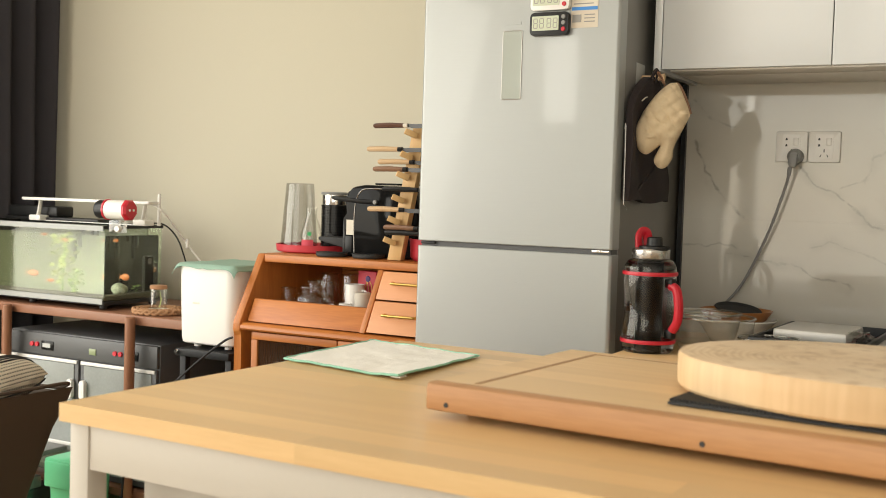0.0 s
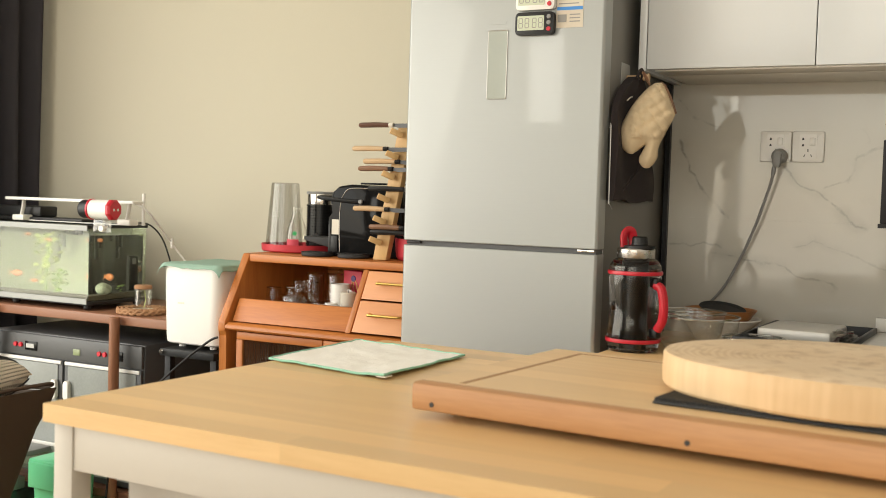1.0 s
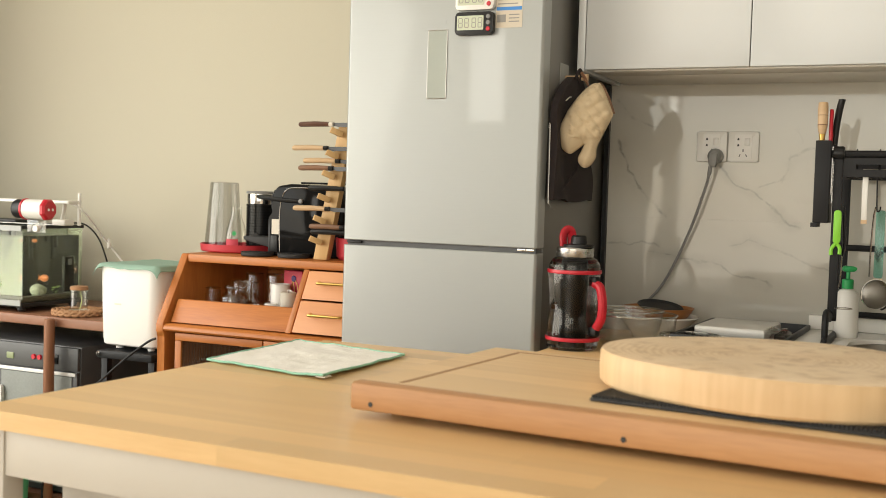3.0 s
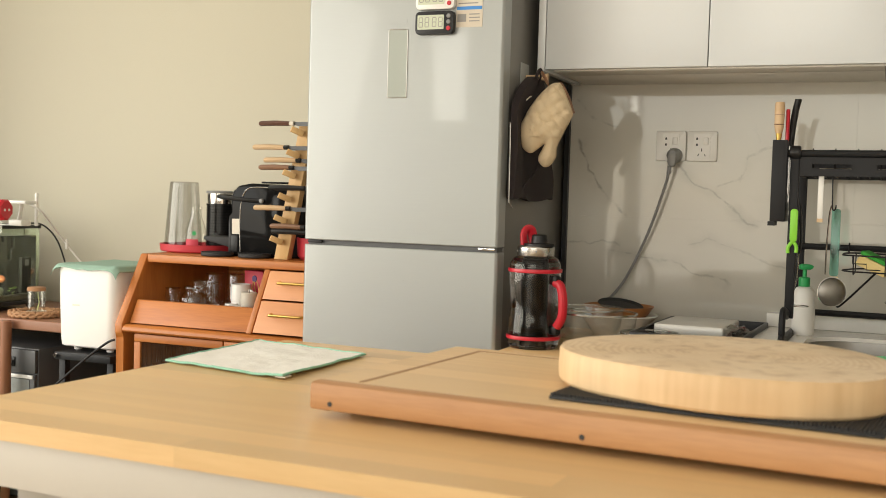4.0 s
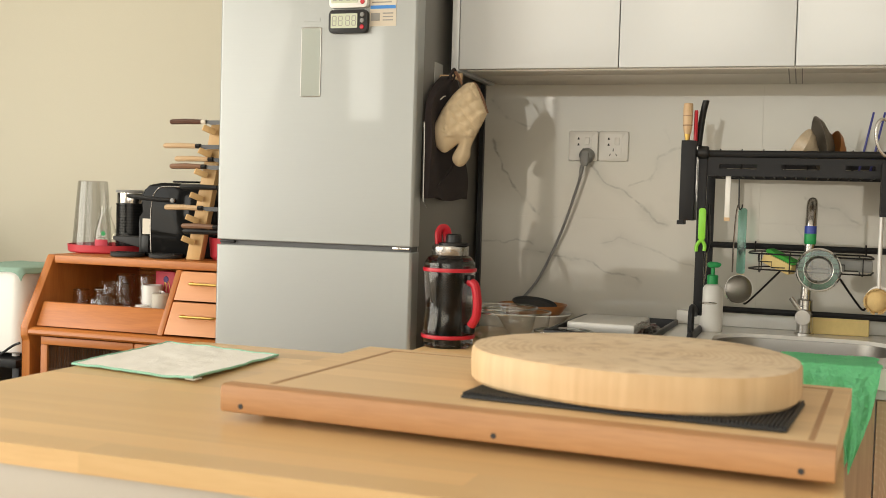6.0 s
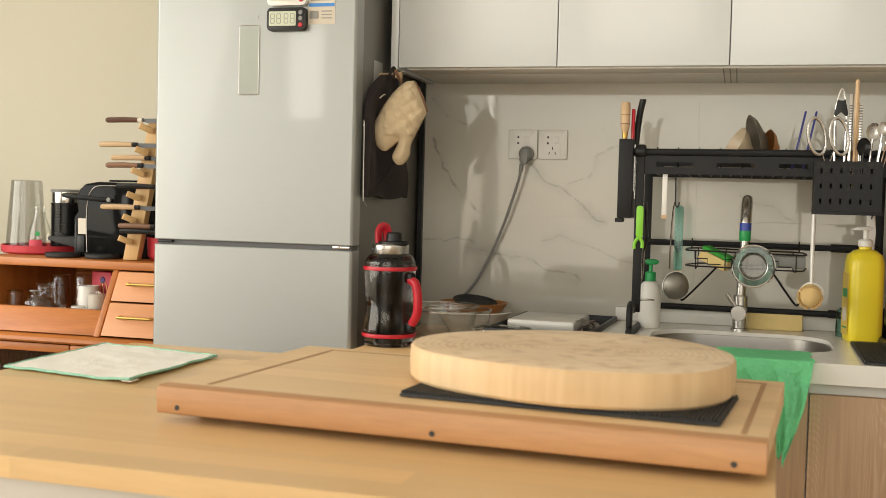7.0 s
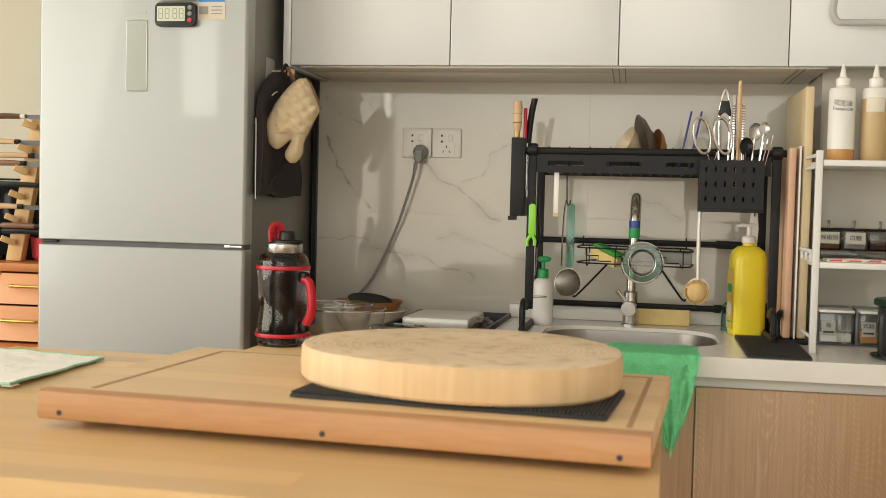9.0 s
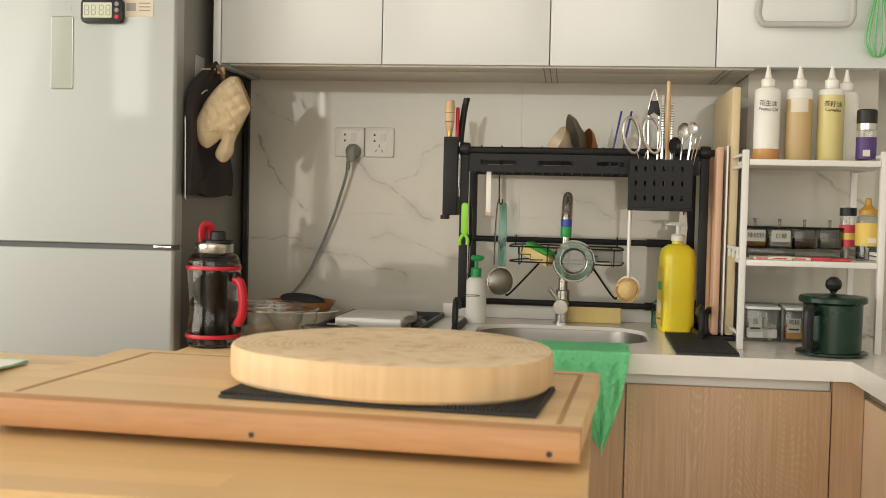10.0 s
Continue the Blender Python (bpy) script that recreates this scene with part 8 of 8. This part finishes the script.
for a, b in zip(rings, rings[1:]):
    for k in range(len(a)):
        bm.faces.new((a[k], a[(k + 1) % len(a)], b[(k + 1) % len(a)], b[k]))
bm.faces.new(rings[0][::-1])
bm.faces.new(rings[-1])
part("body", bm, YELLOW_PL, o, sharp=50)
part("collar", lathe([(0, 0.2225), (0.0165, 0.2225), (0.0165, 0.236), (0.012, 0.240), (0, 0.240)], 24), WHITE_PL, o)
part("stem", lathe([(0, 0.2405), (0.0058, 0.2405), (0.0058, 0.262), (0, 0.262)], 14), WHITE_PL, o)
part("spout", prism([(-0.032, 0.264), (-0.030, 0.260), (-0.006, 0.2605), (0.012, 0.2605), (0.016, 0.266), (0.010, 0.270), (-0.020, 0.2685)], 1, -0.0065, 0.0065, 0.002), WHITE_PL, o)
lab = part("label", box(-0.0422, -0.0416, -0.026, 0.022, 0.015, 0.16), YELLOW_LB, o, "printed side label")
part("green_mark", box(-0.0427, -0.0421, -0.02, 0.016, 0.103, 0.123), GREEN_CAP, lab)
part("white_flower", lathe([(0, 0.0006), (0.016, 0.0004), (0.018, 0)], 20, m=Matrix.Translation((-0.0421, 0.0, 0.062)) @ pose(0, 0, 0, 0, -90, 0)), LABEL, lab)
part("print_bar", box(-0.0427, -0.0421, -0.02, 0.014, 0.03, 0.034), GREEN_CAP, lab)
o = thing("blue_bottle", "pale blue bottle hidden behind the detergent", "bottle", (0.612, 3.16, CZ + 0.0005))
part("body", lathe([(0, 0), (0.018, 0), (0.018, 0.06), (0.010, 0.07), (0, 0.07)], 20), TEAL_CLEAR, o)
o = thing("cleaning_sponge", "long yellow sponge block by the sink", "sponge", (0.455, 3.228, CZ + 0.0005), 0)
part("block", box(-0.066, 0.066, -0.018, 0.018, 0, 0.043, 0.003), SPONGE_Y, o)
ribbed_mat("black ribbed rubber mat at the worktop edge", (0.676, 2.83, CZ + 0.0006), 0.128, 0.36, -1.0, 24)
# hanging towel over the worktop edge
def towel():
    ob = thing("green_towel", "bright green microfibre towel hanging over the worktop edge", "towel", (0, 0, CZ))
    bm = bmesh.new()
    n, m_ = 90, 160
    g = {}
    for i in range(n + 1):
        for j in range(m_ + 1):
            u, v = i / n, j / m_
            s = v * 0.36
            crease = noise.noise((u * 5 + v * 3, v * 4, 3)) + 0.6 * noise.noise((u * 13, v * 17, 8))
            nap = 0.0016 * noise.noise((u * 40, v * 75, 1)) + 0.0012 * noise.noise((u * 22, v * 40, 6))
            if s < 0.145:
                # lying on the worktop
                x = 0.322 + (0.190 + 0.004 * math.sin(s * 60)) * u
                y, z = 2.772 - s + 0.004 * math.sin(u * 9), 0.0042 + 0.0016 * abs(crease) + abs(nap)
            else:
                # over the edge, then narrowing to one low corner
                dn = s - 0.145
                t = dn / 0.215
                left = 0.322 + 0.128 * t ** 1.3
                right = 0.512 - 0.016 * min(1, t / 0.45) - 0.037 * max(0, t - 0.45) / 0.55
                x = left + (right - left) * u + 0.002 * crease * t
                fold = math.sin(u * 11 - 2.5 * t) * 0.007 * min(1, t / 0.3) * (1 - 0.4 * t)
                y = 2.6195 - 0.007 * min(1, t / 0.12) - abs(fold) - 0.0045 * crease * min(1, t / 0.2) + nap - 0.006 * max(0, u - 0.7) / 0.3 * min(1, t / 0.3)
                z = 0.004 - dn * (0.80 + 0.10 * u + 0.06 * math.sin(u * 7)) * (1.0 + 0.05 * t)
            g[i, j] = bm.verts.new((x, y, z))
    for i in range(n):
        for j in range(m_):
            bm.faces.new((g[i, j], g[i + 1, j], g[i + 1, j + 1], g[i, j + 1]))
    bmesh.ops.solidify(bm, geom=list(bm.faces), thickness=0.002)
    part("terry", bm, TOWEL, ob, sharp=80)


towel()
# chopping boards against the column
for x_, y0_, y1_, zh, tk, mm, nm, lb in ((0.722, 2.93, 3.20, 0.435, 0.016, COPPER_BD, "pink", "pinkish plastic chopping board standing on edge"), (0.739, 2.93, 3.2, 0.438, 0.004, WHITE_PL, "white", "thin white chopping mat standing on edge"), (0.755, 2.935, 3.25, 0.573, 0.020, CREAM_BD, "bamboo", "tall bamboo chopping board standing on edge")):
    o = thing("chopping_board", lb, "chopping board", (x_, 0, CZ + 0.012), group="boards standing by the shelf")
    part("board", box(-tk / 2, tk / 2, y0_, y1_, 0, zh, min(0.004, tk / 3)), mm, o)
o = thing("board_holder", "black metal holder for chopping boards", "holder", (0.74, 3.05, CZ + 0.0005))
part("base", box(-0.035, 0.03, -0.13, 0.16, 0, 0.010, 0.002), BLACK_METAL, o)
part("tall_stop", box(0.026, 0.0295, -0.08, 0.16, 0.011, 0.42, 0.001), BLACK_METAL, o)
for y_ in (-0.10, 0.12):
    part("side_loop", tube(smooth_path([(-0.034, y_, 0.008), (-0.036, y_, 0.05), (-0.030, y_, 0.07), (-0.022, y_, 0.06)], 5), 0.006, 8), BLACK_METAL, o)

# ---- white shelf ----
SHX0, SHX1, SHY0, SHY1 = 0.748, 1.05, 2.77, 3.03
o = thing("spice_shelf", "white metal three-tier worktop spice shelf", "shelf", (0, 0, CZ))
for x_ in (SHX0, SHX1 - 0.014):
    for y_ in (SHY0, SHY1 - 0.014):
        part("post", box(x_, x_ + 0.014, y_, y_ + 0.014, 0, 0.433, 0.0015), SHELF_WHITE, o)
    for z_ in (0.03, 0.20, 0.21, 0.395, 0.42):
        part("side_rail", box(x_ + 0.003, x_ + 0.009, SHY0 + 0.0145, SHY1 - 0.0145, z_, z_ + 0.007, 0.001), SHELF_WHITE, o)
for z_ in (0.183, 0.400):
    part("tier", box(SHX0 + 0.0145, SHX1 - 0.0145, SHY0, SHY1, z_, z_ + 0.013, 0.0015), SHELF_WHITE, o)
part("guard_rail", box(SHX0 - 0.004, SHX0 + 0.001, SHY0 + 0.016, SHY1, 0.215, 0.222, 0.001), SHELF_WHITE, o)
for k in range(4):
    part("guard_post", box(SHX0 - 0.004, SHX0 + 0.001, SHY0 + 0.02 + 0.06 * k, SHY0 + 0.026 + 0.06 * k, 0.197, 0.2148), SHELF_WHITE, o)


def squeeze_bottle(x, y, mm, label, fill, bars, z=CZ + 0.4133, hh=0.158, seed=1):
    o = thing("squeeze_bottle", label, "bottle", (x, y, z), group="oil bottles on the shelf")
    part("body", lathe([(0, 0), (0.026, 0), (0.0285, 0.003), (0.0285, hh), (0.026, hh + 0.005), (0.014, hh + 0.008), (0.014, hh + 0.010), (0, hh + 0.010)], 32), FROST, o)
    part("cap", lathe([(0, hh + 0.0105), (0.0145, hh + 0.0105), (0.015, hh + 0.026), (0.008, hh + 0.030), (0.0026, hh + 0.058), (0, hh + 0.059)], 24), WHITE_PL, o)
    if fill:
        part("oil", lathe([(0.0284, 0.002), (0.0289, 0.003), (0.0289, fill), (0.0284, fill)], 32), mm if mm is not FROST else FROST_AMBER, o)
    if bars == "label":
        part("paper_label", prism([(0.0291 * math.cos(radians(a)), 0.0291 * math.sin(radians(a))) for a in range(-140, -59, 8)] + [(0.0287 * math.cos(radians(a)), 0.0287 * math.sin(radians(a))) for a in range(-60, -141, -8)], 2, hh * 0.70, hh * 0.90), LABEL, o)
    return o


def hand_lettering(o, lines, size, gap, m, slant=0.12):
    """Marker writing, a little slanted."""
    shear = Matrix(((1, slant, 0, 0), (0, 1, 0, 0), (0, 0, 1, 0), (0, 0, 0, 1)))
    for k, text in enumerate(lines):
        writing("lettering", text, size if k == 0 else size * 0.74, INK, o, m @ Matrix.Translation((0, -gap * k, 0)) @ shear)


b1 = squeeze_bottle(0.818, 2.90, FROST, "nearly empty squeeze bottle labelled peanut oil", 0.028, "")
hand_lettering(b1, ("花生油", "Peanut Oil"), 0.0135, 0.0125, Matrix.Translation((-0.003, -0.0296, 0.128)) @ pose(0, 0, 0, 90))
squeeze_bottle(0.888, 2.90, FROST_OIL, "squeeze bottle of brown oil with paper label", 0.140, "label")
b3 = squeeze_bottle(0.957, 2.90, FROST_GOLD, "squeeze bottle of golden camellia oil", 0.150, "")
hand_lettering(b3, ("茶籽油", "Camellia"), 0.0135, 0.0125, Matrix.Translation((-0.002, -0.0296, 0.128)) @ pose(0, 0, 0, 90))
squeeze_bottle(1.005, 2.965, FROST, "squeeze bottle of pale oil at the back", 0, "")
o = thing("pepper_grinder", "glass spice grinder with purple label and black top", "spice jar", (1.022, 2.845, CZ + 0.4133))
part("jar", lathe([(0, 0), (0.020, 0), (0.021, 0.003), (0.021, 0.07), (0, 0.07)], 24), GLASS, o)
part("label", lathe([(0.0208, 0.006), (0.0214, 0.006), (0.0214, 0.054), (0.0208, 0.054)], 28), PURPLE, o, "purple printed label")
part("white_patch", box(-0.012, 0.003, -0.0222, -0.0212, 0.012, 0.026), LABEL, o)
part("steel_ring", lathe([(0, 0.0705), (0.0212, 0.0705), (0.0212, 0.084), (0, 0.084)], 24), STEEL_H, o)
part("cap", lathe([(0, 0.0845), (0.0215, 0.0845), (0.0215, 0.112), (0.019, 0.115), (0, 0.115)], 24), BLACK, o)

# middle tier
TZ2 = CZ + 0.1962
sp = thing("spice_rack_box", "smoky four-compartment spice box with spoons", "spice box", (0.888, 2.945, TZ2))
part("base_tray", box(-0.112, 0.112, -0.035, 0.04, 0, 0.022, 0.003), DARK_CLEAR, sp)
for k in range(4):
    x_ = -0.0835 + 0.0557 * k
    c_ = part("compartment", box(x_ - 0.0265, x_ + 0.0265, -0.033, 0.038, 0.0225, 0.066, 0.003), DARK_CLEAR, sp)
    part("lid", box(x_ - 0.027, x_ + 0.027, -0.033, 0.038, 0.0665, 0.071, 0.002), BLACK_GLOSS, c_)
    part("spoon_handle", box(x_ - 0.003, x_ + 0.004, -0.012, -0.008, 0.0665, 0.088, 0.001), DARK_CLEAR, c_)
    part("spice_fill", box(x_ - 0.022, x_ + 0.022, -0.028, 0.03, 0.026, 0.045), (SPICE, SALT, HANDLE_DARK, ROCK)[k], c_)
    if k < 2:
        part("tape_label", box(x_ - 0.021, x_ + 0.021, -0.0345, -0.0335, 0.036, 0.062), LABEL_GREY, c_)
        writing("lettering", ("辣椒粉", "白糖")[k], 0.013, INK, c_, Matrix.Translation((x_, -0.0348, 0.049)) @ pose(0, 0, 0, 90))
pk = thing("seasoning_packets", "red and white seasoning packets lying flat", "packets", (0.87, 2.815, TZ2))
for k in range(5):
    part("packet", box(-0.09 + 0.04 * k, -0.045 + 0.04 * k, -0.03, 0.03, 0.0005, 0.006 + 0.001 * (k % 2), 0.001), RED_LB if k > 2 else LABEL, pk)
    part("red_stripe", box(-0.085 + 0.04 * k, -0.06 + 0.04 * k, -0.0306, -0.0301, 0.002, 0.005), RED_LB, pk)
o = thing("sauce_bottle", "squeezy sauce bottle with amber cap and yellow label", "bottle", (1.040, 2.875, TZ2))
part("body", lathe([(0, 0), (0.023, 0), (0.0255, 0.004), (0.0255, 0.085), (0.022, 0.097), (0.017, 0.101), (0, 0.101)], 28), CLEAR_PL, o)
part("sauce", lathe([(0, 0.003), (0.0235, 0.003), (0.0235, 0.032), (0, 0.032)], 24), BLACK_GLOSS, o)
part("label", lathe([(0.0256, 0.034), (0.0261, 0.034), (0.0261, 0.084), (0.0256, 0.084)], 28), YELLOW_LB, o)
part("barcode", box(-0.006, 0.012, -0.0268, -0.026, 0.04, 0.052), LABEL, o)
part("cap", lathe([(0, 0.1015), (0.0195, 0.1015), (0.0195, 0.112), (0.013, 0.118), (0.0075, 0.124), (0.006, 0.138), (0, 0.14)], 24), AMBER_PL, o)
o = thing("spice_jar", "slim spice jar with red and yellow label", "spice jar", (1.0105, 2.93, TZ2))
part("jar", lathe([(0, 0), (0.0165, 0), (0.0175, 0.003), (0.0175, 0.098), (0, 0.098)], 24), CLEAR_PL, o)
part("red_label", lathe([(0.0176, 0.028), (0.018, 0.028), (0.018, 0.078), (0.0176, 0.078)], 24), RED_LB, o)
part("yellow_band", lathe([(0.0179, 0.045), (0.0184, 0.045), (0.0184, 0.06), (0.0179, 0.06)], 24), YELLOW_LB, o)
part("cap", lathe([(0, 0.0985), (0.0185, 0.0985), (0.0185, 0.117), (0, 0.118)], 24), BLACK, o)
# bottom tier
for k, (x_, w_, fill_m, nm) in enumerate(((0.829, 0.080, SALT, "white salt"), (0.915, 0.078, SPICE, "orange seasoning"))):
    o = thing("seasoning_box", f"clear lidded seasoning box of {nm}", "spice box", (x_, 2.955, CZ + 0.0005), group="seasoning boxes under the shelf")
    part("rear_shell", box(-w_ / 2, w_ / 2, 0.0, 0.055, 0, 0.085, 0.003), GREY_PL, o)
    part("drawer", box(-w_ / 2 + 0.003, w_ / 2 - 0.003, -0.035, -0.001, 0.006, 0.075, 0.003), CLEAR_PL, o).visible_shadow = False
    part("contents", box(-w_ / 2 + 0.007, w_ / 2 - 0.007, -0.030, -0.004, 0.009, 0.030 + 0.006 * k, 0.003), fill_m, o)
    part("lid", box(-w_ / 2 + 0.002, w_ / 2 - 0.002, -0.038, -0.001, 0.0755, 0.082, 0.002), WHITE_PL, o)
    part("latch", box(0.0, 0.018, -0.042, -0.0385, 0.004, 0.072, 0.002), CLEAR_PL, o)
    part("tape_label", box(-0.032, -0.003, -0.0368, -0.0357, 0.024, 0.057), LABEL_GREY, o)
    writing("lettering", ("盐", "鸡精")[k], 0.0125, INK, o, Matrix.Translation((-0.0175, -0.0371, 0.047)) @ pose(0, 0, 0, 90))
    part("date_bar", box(-0.029, -0.006, -0.0374, -0.0369, 0.030, 0.034), INK, o)
o = thing("oil_pot", "dark green enamel oil pot with black handle and lid", "pot", (0.940, 2.742, CZ + 0.0005))
part("saucer", lathe([(0, 0), (0.060, 0), (0.074, 0.005), (0.073, 0.008), (0.058, 0.004), (0, 0.003)], 44), DARK_GREEN, o)
part("body", lathe([(0, 0.0045), (0.056, 0.0045), (0.060, 0.008), (0.061, 0.108), (0.0595, 0.110), (0, 0.110)], 44), DARK_GREEN, o)
part("lid", lathe([(0, 0.1105), (0.066, 0.1105), (0.070, 0.113), (0.070, 0.121), (0.067, 0.125), (0.02, 0.128), (0, 0.131)], 44), DARK_GREEN, o)
part("knob", lathe([(0, 0.1315), (0.006, 0.1315), (0.008, 0.136), (0.015, 0.141), (0.0175, 0.149), (0.015, 0.158), (0.008, 0.1645), (0, 0.166)], 24), BLACK, o)
part("handle", tube(smooth_path([(-0.045, -0.040, 0.096), (-0.058, -0.062, 0.098), (-0.064, -0.070, 0.090), (-0.064, -0.070, 0.035), (-0.060, -0.064, 0.022), (-0.046, -0.042, 0.022)], 6), 0.010, 10, flat=1.2), BLACK, o, "thick black moulded handle")

# ---- hung on the wall cabinet door ----
o = thing("lid_hanger", "grey bent bar towel hanger on the cabinet door", "hanger", (0.900, 2.958, UB + 0.085))
pts = [(-0.085, -0.004, 0.20), (-0.088, -0.028, 0.16), (-0.104, -0.032, 0.045), (-0.1015, -0.032, 0.022), (-0.094, -0.032, 0.011), (-0.078, -0.032, 0.008), (0.0, -0.032, 0.008), (0.078, -0.032, 0.008), (0.094, -0.032, 0.011), (0.1015, -0.032, 0.022), (0.104, -0.032, 0.045), (0.100, -0.028, 0.16), (0.096, -0.004, 0.20)]
part("bar", tube(smooth_path(pts, 6), 0.0075, 12), LIGHT_GREY, o)
o = thing("green_whisk", "lime green silicone whisk hanging by the cabinet", "whisk", (1.062, 2.93, UB + 0.022))
for k in range(6):
    a = math.pi * k / 6
    ca, sa = 0.028 * math.cos(a), 0.028 * math.sin(a)
    part("loop_wire", tube(smooth_path([(0.25 * ca, 0.25 * sa, 0.15), (0.8 * ca, 0.8 * sa, 0.08), (ca, sa, 0.035), (0.55 * ca, 0.55 * sa, 0.006), (0, 0, 0), (-0.55 * ca, -0.55 * sa, 0.006), (-ca, -sa, 0.035), (-0.8 * ca, -0.8 * sa, 0.08), (-0.25 * ca, -0.25 * sa, 0.15)], 4), 0.0018, 6), WHISK_G, o)
part("handle", tube([(0, 0, 0.15), (0, 0, 0.28)], [0.009, 0.011], 12), WHISK_G, o)
part("hook", tube(smooth_path([(0, 0, 0.28), (0, 0.002, 0.30), (0, 0.02, 0.305), (0, 0.028, 0.30)], 4), 0.0025, 6), BLACK_METAL, o)
